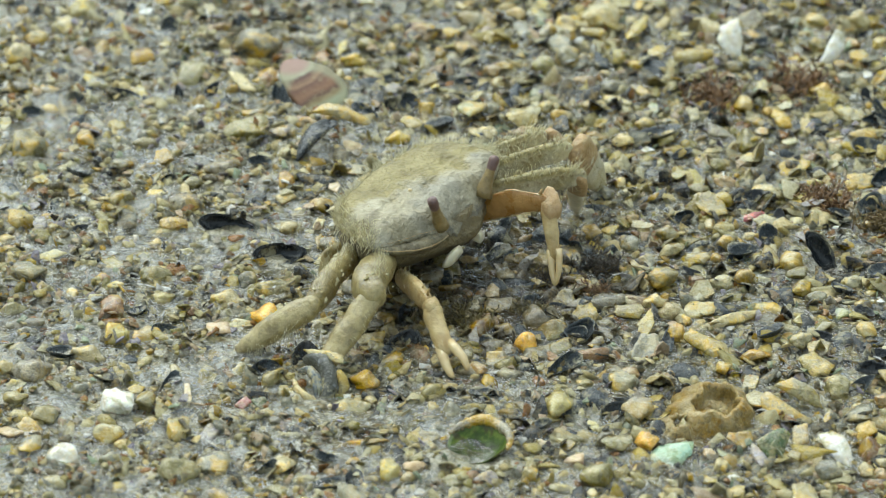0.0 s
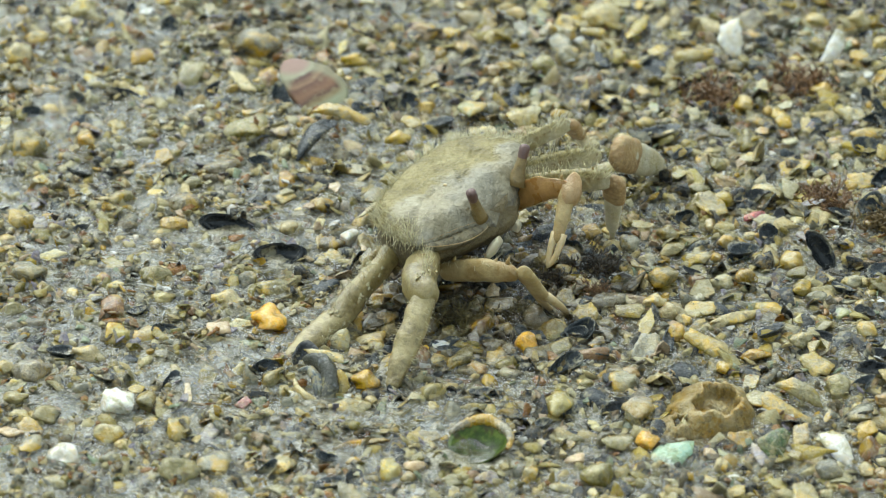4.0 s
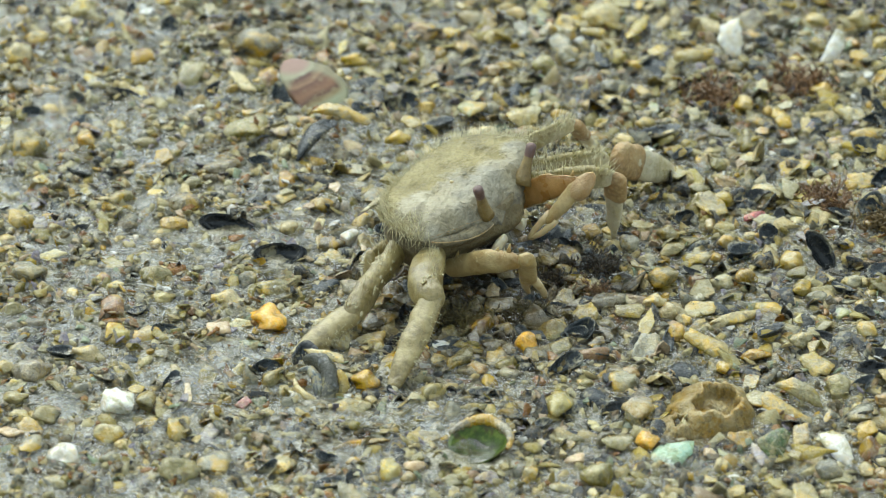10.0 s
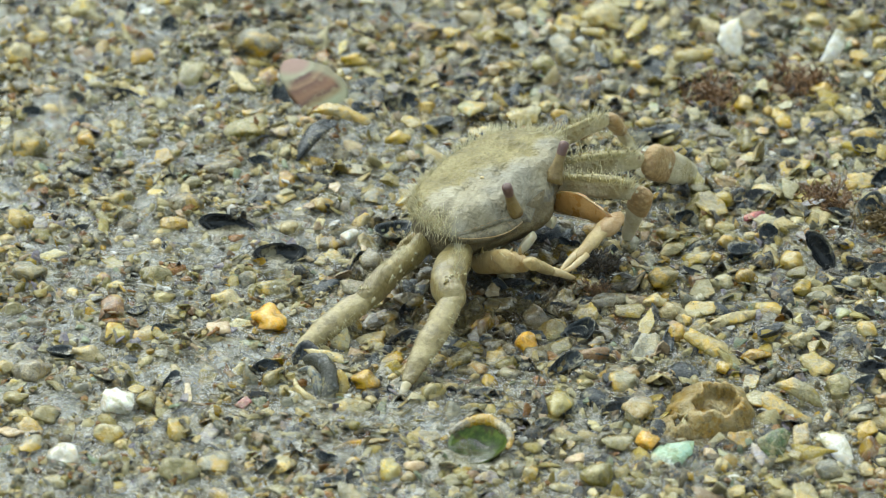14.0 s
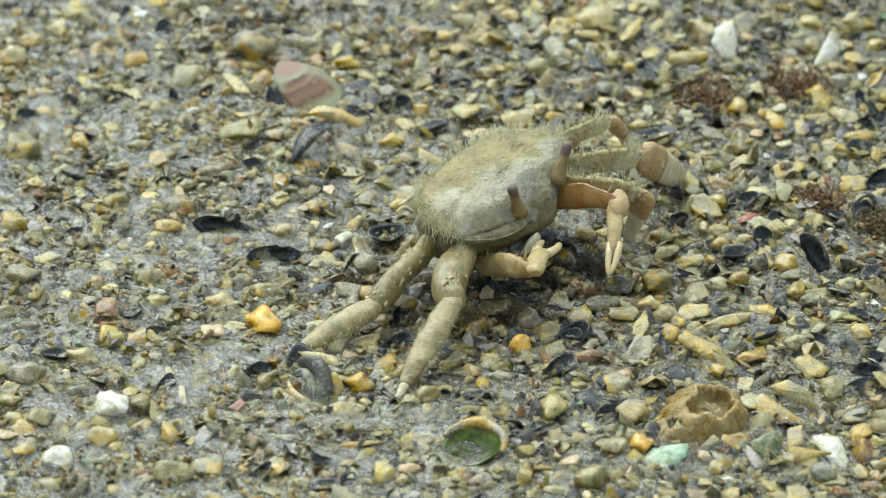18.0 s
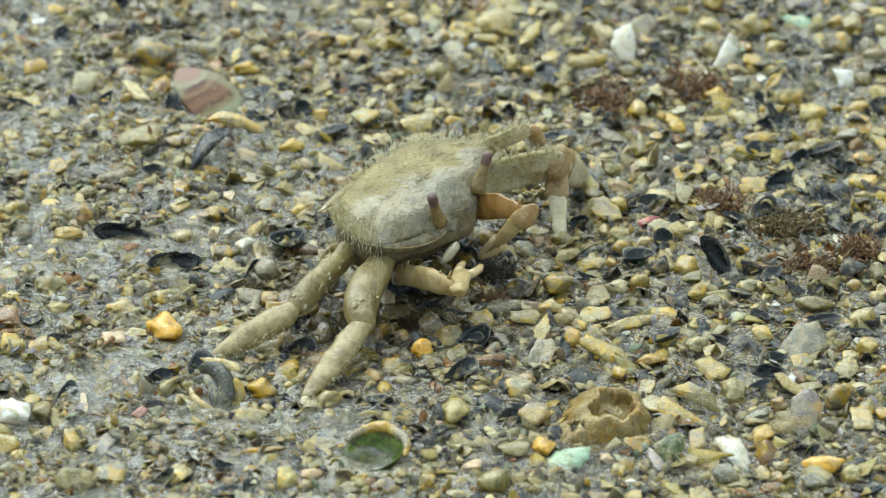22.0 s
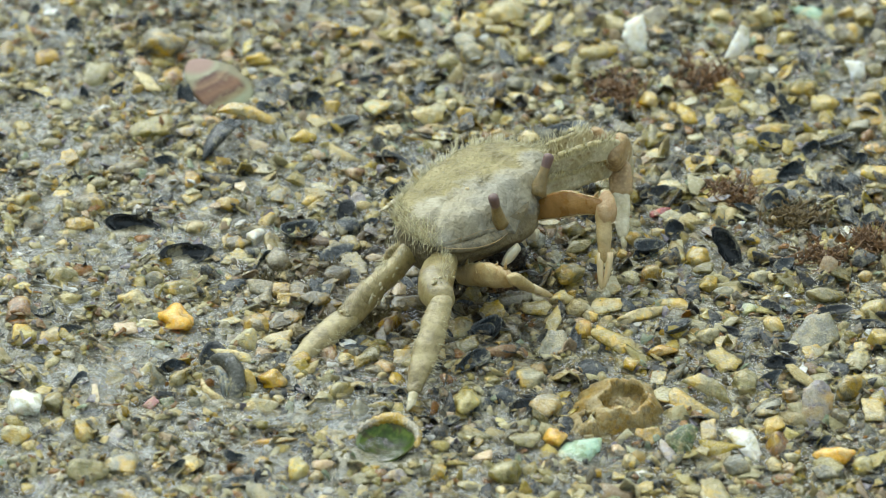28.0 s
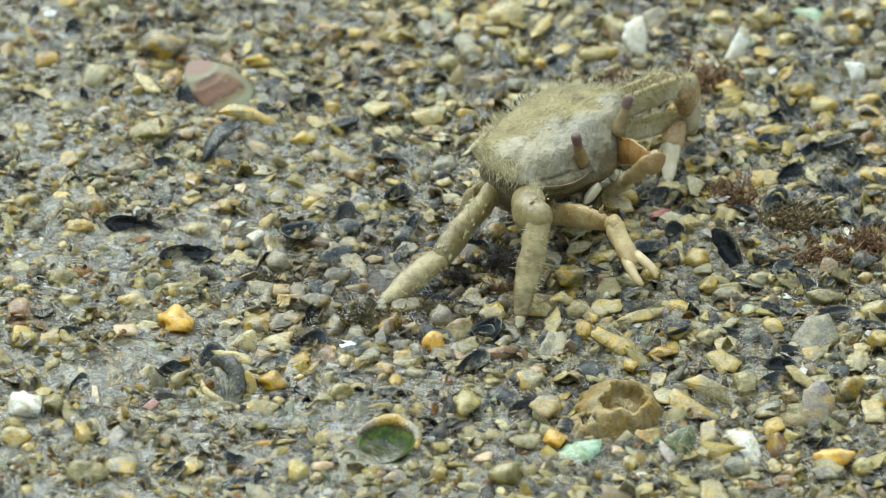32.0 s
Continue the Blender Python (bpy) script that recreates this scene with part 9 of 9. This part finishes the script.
    walk(claw_r_b, [
        (0, aim(11.8, -14.7, 6.7, 18.4, -19.8, 2, True)), (0.5, aim(14.2, -11.5, 7.7, 9.8, -3, 7.3, True)), (1, aim(14.1, -11.4, 8.6, 10.7, -3, 5.6, True)),
        (1.5, aim(13.9, -11.9, 8, 11, -3.1, 5.5, True)), (2, aim(14.1, -11.9, 7.3, 21, -18, 5.4, True)), (2.5, aim(14.4, -10.8, 8.6, 21.2, -16, 4.6, True)),
        (3, aim(14.7, -10.1, 8.5, 15.3, -4.9, 0.7, True)), (6, aim(15, -9.6, 7.3, 16.9, -3.9, 0.1, True)), (6.5, aim(13.9, -11.9, 7.7, 10.2, -3.1, 7, True)),
        (7, aim(13.7, -12.1, 8.3, 9.9, -3.3, 7.5, True)), (7.5, aim(13.2, -12.7, 9.1, 13.6, -5, 3.5, True)), (8, aim(14.6, -9.9, 9.4, 13.2, -4.7, 1.6, True)),
        (9, aim(13.9, -11.6, 8.7, 12.6, -3.7, 3.6, True)), (9.5, aim(13.8, -11.8, 9.1, 13.1, -6, 1.7, True)), (10, aim(14.6, -9.9, 9.5, 12.4, -4.5, 2, True)),
        (10.5, aim(13.7, -11.4, 9.9, 13.2, -6, 2.1, True)), (11, aim(13.6, -12.1, 9, 14.9, -6.7, 1.3, True)), (12, aim(13.9, -11.8, 8.8, 15, -5.9, 1.4, True)),
        (13, aim(13.6, -12.3, 8.5, 15, -4.4, 3.4, True)), (14, aim(13.2, -12.4, 9.7, 12.8, -4.5, 4.4, True)), (17, aim(13.6, -12.7, 7.2, 14.7, -5.6, 1.1, True)),
        (18, aim(13.1, -12.8, 9.2, 9.8, -3.8, 7.8, True)), (19, aim(13.8, -11, 10.2, 17.2, -7, 2.4, True)), (20, aim(14.5, -10.4, 8.7, 13.7, -4, 1.8, True)),
        (21, aim(14.4, -10.5, 9, 13.9, -4.2, 1.9, True)), (22, aim(13.6, -12.5, 7.8, 10.1, -3.7, 6.2, True)), (23, aim(12.5, -13.5, 9.1, 12.1, -4.8, 5.3, True)),
        (24, aim(13.2, -12.6, 9.3, 11.2, -6.1, 2.7, True)), (25, aim(13.7, -12.1, 8.8, 13.2, -4.3, 3.4, True)), (28, aim(13.1, -12.8, 9.2, 12.1, -5, 3.7, True)),
        (29, aim(14.2, -11.4, 8.2, 14, -6.1, 0.5, True)), (30, aim(11.7, -14.7, 7.7, 16.2, -21.9, 3.5, True)), (31, aim(14.1, -11.9, 7.1, 19.3, -18.6, 2.7, True)),
        (31.5, aim(14.5, -10.9, 7.9, 20.3, -16.7, 3.2, True)), (32, aim(14.3, -11.2, 7.9, 21.2, -16.5, 4.3, True))])
    walk(claw_l_a, [
        (0, aim(4.5, 6.5, 6.5, 14.4, 7, 11.1)), (0.5, aim(4.5, 6.5, 6.5, 14.1, 6.2, 11.8)), (1, aim(4.5, 6.5, 6.5, 14.2, 4.1, 10.8)),
        (1.5, aim(4.5, 6.5, 6.5, 14.1, 3.8, 11.1)), (2, aim(4.5, 6.5, 6.5, 13.9, 3.4, 11.2)), (2.5, aim(4.5, 6.5, 6.5, 14.1, 4.9, 11.7)),
        (3, aim(4.5, 6.5, 6.5, 13.7, 5, 12.3)), (6, aim(4.5, 6.5, 6.5, 14.3, 3.8, 10.7)), (6.5, aim(4.5, 6.5, 6.5, 14, 4.3, 11.6)),
        (7, aim(4.5, 6.5, 6.5, 14.4, 4.4, 10.9)), (7.5, aim(4.5, 6.5, 6.5, 14.2, 3, 10.3)), (8, aim(4.5, 6.5, 6.5, 13.2, 1.3, 10.6)),
        (9, aim(4.5, 6.5, 6.5, 14.1, 4, 11.3)), (9.5, aim(4.5, 6.5, 6.5, 14.1, 4.2, 11.3)), (10, aim(4.5, 6.5, 6.5, 14.1, 5.7, 11.9)),
        (10.5, aim(4.5, 6.5, 6.5, 14.9, 5.3, 9.9)), (11, aim(4.5, 6.5, 6.5, 14.7, 6, 10.4)), (12, aim(4.5, 6.5, 6.5, 14, 3.7, 11)),
        (13, aim(4.5, 6.5, 6.5, 14.4, 4.6, 10.9)), (14, aim(4.5, 6.5, 6.5, 15, 3.7, 8.1)), (17, aim(4.5, 6.5, 6.5, 14.1, 3.7, 11)),
        (18, aim(4.5, 6.5, 6.5, 14.7, 4.7, 10.2)), (19, aim(4.5, 6.5, 6.5, 14.1, 4.6, 11.5)), (20, aim(4.5, 6.5, 6.5, 14.7, 4.2, 9.9)),
        (21, aim(4.5, 6.5, 6.5, 14.3, 3.7, 10.4)), (22, aim(4.5, 6.5, 6.5, 14.1, 3.1, 10.6)), (23, aim(4.5, 6.5, 6.5, 14, 2.9, 10.7)),
        (24, aim(4.5, 6.5, 6.5, 14.4, 3.4, 10.1)), (25, aim(4.5, 6.5, 6.5, 14.5, 5.2, 11)), (28, aim(4.5, 6.5, 6.5, 14.7, 6.4, 10.6)),
        (29, aim(4.5, 6.5, 6.5, 15, 7.1, 9.8)), (30, aim(4.5, 6.5, 6.5, 14.8, 4.5, 9.2)), (31, aim(4.5, 6.5, 6.5, 14.1, 4.3, 11.1)),
        (31.5, aim(4.5, 6.5, 6.5, 14.4, 3, 9.7)), (32, aim(4.5, 6.5, 6.5, 13.2, 1.2, 10.5))])
    walk(claw_l_b, [
        (0, aim(14.4, 7, 11.1, 17.8, 3.4, 2.8, True)), (0.5, aim(14.1, 6.2, 11.8, 17, 2.9, 3.2, True)), (1, aim(14.2, 4.1, 10.8, 16.8, 3.9, 1.8, True)),
        (1.5, aim(14.1, 3.8, 11.1, 18.6, 0.9, 2.8, True)), (2, aim(13.9, 3.4, 11.2, 16.2, 3.1, 2, True)), (2.5, aim(14.1, 4.9, 11.7, 10.9, 2.9, 3, True)),
        (3, aim(13.7, 5, 12.3, 10.8, 1.6, 3.9, True)), (6, aim(14.3, 3.8, 10.7, 18, -2, 4.2, True)), (6.5, aim(14, 4.3, 11.6, 15.6, -0.3, 2.8, True)),
        (7, aim(14.4, 4.4, 10.9, 13.7, 2.8, 1.6, True)), (7.5, aim(14.2, 3, 10.3, 14.5, -3, 2.9, True)), (8, aim(13.2, 1.3, 10.6, 11.4, 2, 1.4, True)),
        (9, aim(14.1, 4, 11.3, 7.6, 3.3, 4.4, True)), (9.5, aim(14.1, 4.2, 11.3, 8.4, 0.4, 4.5, True)), (10, aim(14.1, 5.7, 11.9, 8.5, 2.9, 4.6, True)),
        (10.5, aim(14.9, 5.3, 9.9, 18.6, -1.1, 4.1, True)), (11, aim(14.7, 6, 10.4, 16.2, 0.8, 2.6, True)), (12, aim(14, 3.7, 11, 11.9, 3.3, 1.8, True)),
        (13, aim(14.4, 4.6, 10.9, 13.3, 3.9, 1.6, True)), (14, aim(15, 3.7, 8.1, 13, -4.8, 4.6, True)), (17, aim(14.1, 3.7, 11, 7.3, 2.5, 4.3, True)),
        (18, aim(14.7, 4.7, 10.2, 17.7, -2.5, 5, True)), (19, aim(14.1, 4.6, 11.5, 13.6, -0.4, 3.2, True)), (20, aim(14.7, 4.2, 9.9, 16.2, -3.7, 4.9, True)),
        (21, aim(14.3, 3.7, 10.4, 10.6, 2.5, 1.8, True)), (22, aim(14.1, 3.1, 10.6, 8.3, 3.2, 3, True)), (23, aim(14, 2.9, 10.7, 14.2, -2.7, 1.9, True)),
        (24, aim(14.4, 3.4, 10.1, 10, -2, 3.4, True)), (25, aim(14.5, 5.2, 11, 14.3, 3.5, 1.8, True)), (28, aim(14.7, 6.4, 10.6, 17.2, 2, 1.9, True)),
        (29, aim(15, 7.1, 9.8, 18.9, -0.1, 5.3, True)), (30, aim(14.8, 4.5, 9.2, 18.9, -1.6, 3.2, True)), (31, aim(14.1, 4.3, 11.1, 14, 6.8, 2, True)),
        (31.5, aim(14.4, 3, 9.7, 17.7, -4.3, 4.9, True)), (32, aim(13.2, 1.2, 10.5, 6.7, 2.8, 3.7, True))])
    walk(leg_r3_a, [
        (0, aim(-3, -6, 6.5, -4.6, -11.1, 7)), (2, aim(-3, -6, 6.5, -4.7, -11.6, 7.3)), (4, aim(-3, -6, 6.5, -4.2, -11.9, 6.8)),
        (7, aim(-3, -6, 6.5, -4.6, -11.1, 7.2)), (10, aim(-3, -6, 6.5, -4.7, -11.9, 6.8)), (13, aim(-3, -6, 6.5, -4.1, -11.2, 7.1)),
        (16, aim(-3, -6, 6.5, -4.8, -11.6, 6.9)), (19, aim(-3, -6, 6.5, -4.4, -11.6, 7)), (22, aim(-3, -6, 6.5, -4.3, -11.3, 7)),
        (25, aim(-3, -6, 6.5, -4.9, -11.8, 7)), (28, aim(-3, -6, 6.5, -4.1, -11.1, 7.1)), (31, aim(-3, -6, 6.5, -4.7, -11.9, 6.9)),
        (32, aim(-3, -6, 6.5, -4.2, -11.8, 7.2))])
    walk(leg_r3_b, [
        (0, aim(-4.6, -11.1, 7, -4.9, -13.2, 0.5, True)), (2, aim(-4.7, -11.6, 7.3, -4.5, -13.7, 0.5, True)), (4, aim(-4.2, -11.9, 6.8, -5, -13.6, 0.5, True)),
        (7, aim(-4.6, -11.1, 7.2, -5.4, -13.5, 0.5, True)), (10, aim(-4.7, -11.9, 6.8, -4.6, -13.5, 0.5, True)), (13, aim(-4.1, -11.2, 7.1, -5, -13.5, 0.5, True)),
        (16, aim(-4.8, -11.6, 6.9, -5.4, -13.4, 0.5, True)), (19, aim(-4.4, -11.6, 7, -4.6, -13.6, 0.5, True)), (22, aim(-4.3, -11.3, 7, -5, -13.3, 0.5, True)),
        (25, aim(-4.9, -11.8, 7, -5.4, -13.7, 0.5, True)), (28, aim(-4.1, -11.1, 7.1, -4.6, -13.3, 0.5, True)), (31, aim(-4.7, -11.9, 6.9, -5, -13.8, 0.5, True)),
        (32, aim(-4.2, -11.8, 7.2, -5.3, -13.7, 0.5, True))])
    walk(leg_r4_a, [
        (0, aim(-4, -3, 8, -7, 1.4, 9.6)), (2, aim(-4, -3, 8, -7.7, 0.9, 9.9)), (4, aim(-4, -3, 8, -6.9, 0.6, 9.4)),
        (7, aim(-4, -3, 8, -7.7, 1.4, 9.8)), (10, aim(-4, -3, 8, -7.1, 0.6, 9.4)), (13, aim(-4, -3, 8, -7.2, 1.3, 9.7)),
        (16, aim(-4, -3, 8, -7.7, 0.9, 9.5)), (19, aim(-4, -3, 8, -6.9, 0.9, 9.6)), (22, aim(-4, -3, 8, -7.5, 1.2, 9.6)),
        (25, aim(-4, -3, 8, -7.4, 0.7, 9.6)), (28, aim(-4, -3, 8, -7, 1.4, 9.7)), (31, aim(-4, -3, 8, -7.7, 0.6, 9.5)),
        (32, aim(-4, -3, 8, -7.3, 0.7, 9.8))])
    walk(leg_r4_b, [
        (0, aim(-7, 1.4, 9.6, -9.1, -4.7, 8.2, True)), (2, aim(-7.7, 0.9, 9.9, -9.5, -5.2, 8.2, True)), (4, aim(-6.9, 0.6, 9.4, -9.1, -5.1, 8.2, True)),
        (7, aim(-7.7, 1.4, 9.8, -8.5, -5, 8.2, True)), (10, aim(-7.1, 0.6, 9.4, -9.4, -5, 8.2, True)), (13, aim(-7.2, 1.3, 9.7, -9.1, -5, 8.2, True)),
        (16, aim(-7.7, 0.9, 9.5, -8.5, -4.9, 8.2, True)), (19, aim(-6.9, 0.9, 9.6, -9.4, -5.1, 8.2, True)), (22, aim(-7.5, 1.2, 9.6, -9.1, -4.8, 8.2, True)),
        (25, aim(-7.4, 0.7, 9.6, -8.5, -5.2, 8.2, True)), (28, aim(-7, 1.4, 9.7, -9.4, -4.8, 8.2, True)), (31, aim(-7.7, 0.6, 9.5, -9.1, -5.3, 8.2, True)),
        (32, aim(-7.3, 0.7, 9.8, -8.7, -5.2, 8.2, True))])
    walk(leg_l3_a, [
        (0, aim(-4, 8.5, 7.5, 5.8, 21.4, 11.5)), (2, aim(-4, 8.5, 7.5, 5.1, 20.9, 11.8)), (4, aim(-4, 8.5, 7.5, 5.9, 20.6, 11.3)),
        (7, aim(-4, 8.5, 7.5, 5.1, 21.4, 11.7)), (10, aim(-4, 8.5, 7.5, 5.7, 20.6, 11.3)), (13, aim(-4, 8.5, 7.5, 5.6, 21.3, 11.6)),
        (16, aim(-4, 8.5, 7.5, 5.1, 20.9, 11.4)), (19, aim(-4, 8.5, 7.5, 5.9, 20.9, 11.5)), (22, aim(-4, 8.5, 7.5, 5.3, 21.2, 11.5)),
        (25, aim(-4, 8.5, 7.5, 5.4, 20.7, 11.5)), (28, aim(-4, 8.5, 7.5, 5.8, 21.4, 11.6)), (31, aim(-4, 8.5, 7.5, 5.1, 20.6, 11.4)),
        (32, aim(-4, 8.5, 7.5, 5.5, 20.7, 11.7))])
    walk(leg_l3_b, [
        (0, aim(5.8, 21.4, 11.5, 3.4, 33.3, 0.3, True)), (2, aim(5.1, 20.9, 11.8, 2.8, 32.8, 0.3, True)), (4, aim(5.9, 20.6, 11.3, 2.5, 32.9, 0.3, True)),
        (7, aim(5.1, 21.4, 11.7, 3.4, 33, 0.3, True)), (10, aim(5.7, 20.6, 11.3, 3.1, 33, 0.3, True)), (13, aim(5.6, 21.3, 11.6, 2.5, 33, 0.3, True)),
        (16, aim(5.1, 20.9, 11.4, 3.4, 33.1, 0.3, True)), (19, aim(5.9, 20.9, 11.5, 3.1, 32.9, 0.3, True)), (22, aim(5.3, 21.2, 11.5, 2.5, 33.2, 0.3, True)),
        (25, aim(5.4, 20.7, 11.5, 3.4, 32.8, 0.3, True)), (28, aim(5.8, 21.4, 11.6, 3.1, 33.2, 0.3, True)), (31, aim(5.1, 20.6, 11.4, 2.5, 32.7, 0.3, True)),
        (32, aim(5.5, 20.7, 11.7, 2.8, 32.8, 0.3, True))])
    walk(leg_l4_a, [
        (0, aim(-5, 6.5, 7.5, -5.6, 14.4, 8.5)), (2, aim(-5, 6.5, 7.5, -6.3, 13.9, 8.8)), (4, aim(-5, 6.5, 7.5, -5.9, 13.6, 8.3)),
        (7, aim(-5, 6.5, 7.5, -6.3, 14.4, 8.7)), (10, aim(-5, 6.5, 7.5, -5.6, 13.6, 8.3)), (13, aim(-5, 6.5, 7.5, -6.2, 14.3, 8.6)),
        (16, aim(-5, 6.5, 7.5, -6, 13.9, 8.4)), (19, aim(-5, 6.5, 7.5, -5.7, 13.9, 8.5)), (22, aim(-5, 6.5, 7.5, -6.4, 14.2, 8.5)),
        (25, aim(-5, 6.5, 7.5, -5.7, 13.7, 8.5)), (28, aim(-5, 6.5, 7.5, -6, 14.4, 8.6)), (31, aim(-5, 6.5, 7.5, -6.3, 13.6, 8.4)),
        (32, aim(-5, 6.5, 7.5, -6.4, 13.7, 8.7))])
    walk(leg_l4_b, [
        (0, aim(-5.6, 14.4, 8.5, -7.9, 21.3, 0.3, True)), (2, aim(-6.3, 13.9, 8.8, -7.5, 20.8, 0.3, True)), (4, aim(-5.9, 13.6, 8.3, -7.9, 20.9, 0.3, True)),
        (7, aim(-6.3, 14.4, 8.7, -8.5, 21, 0.3, True)), (10, aim(-5.6, 13.6, 8.3, -7.6, 21, 0.3, True)), (13, aim(-6.2, 14.3, 8.6, -7.9, 21, 0.3, True)),
        (16, aim(-6, 13.9, 8.4, -8.5, 21.1, 0.3, True)), (19, aim(-5.7, 13.9, 8.5, -7.6, 20.9, 0.3, True)), (22, aim(-6.4, 14.2, 8.5, -8, 21.2, 0.3, True)),
        (25, aim(-5.7, 13.7, 8.5, -8.5, 20.8, 0.3, True)), (28, aim(-6, 14.4, 8.6, -7.6, 21.2, 0.3, True)), (31, aim(-6.3, 13.6, 8.4, -8, 20.7, 0.3, True)),
        (32, aim(-6.4, 13.7, 8.7, -8.3, 20.8, 0.3, True))])


motions()
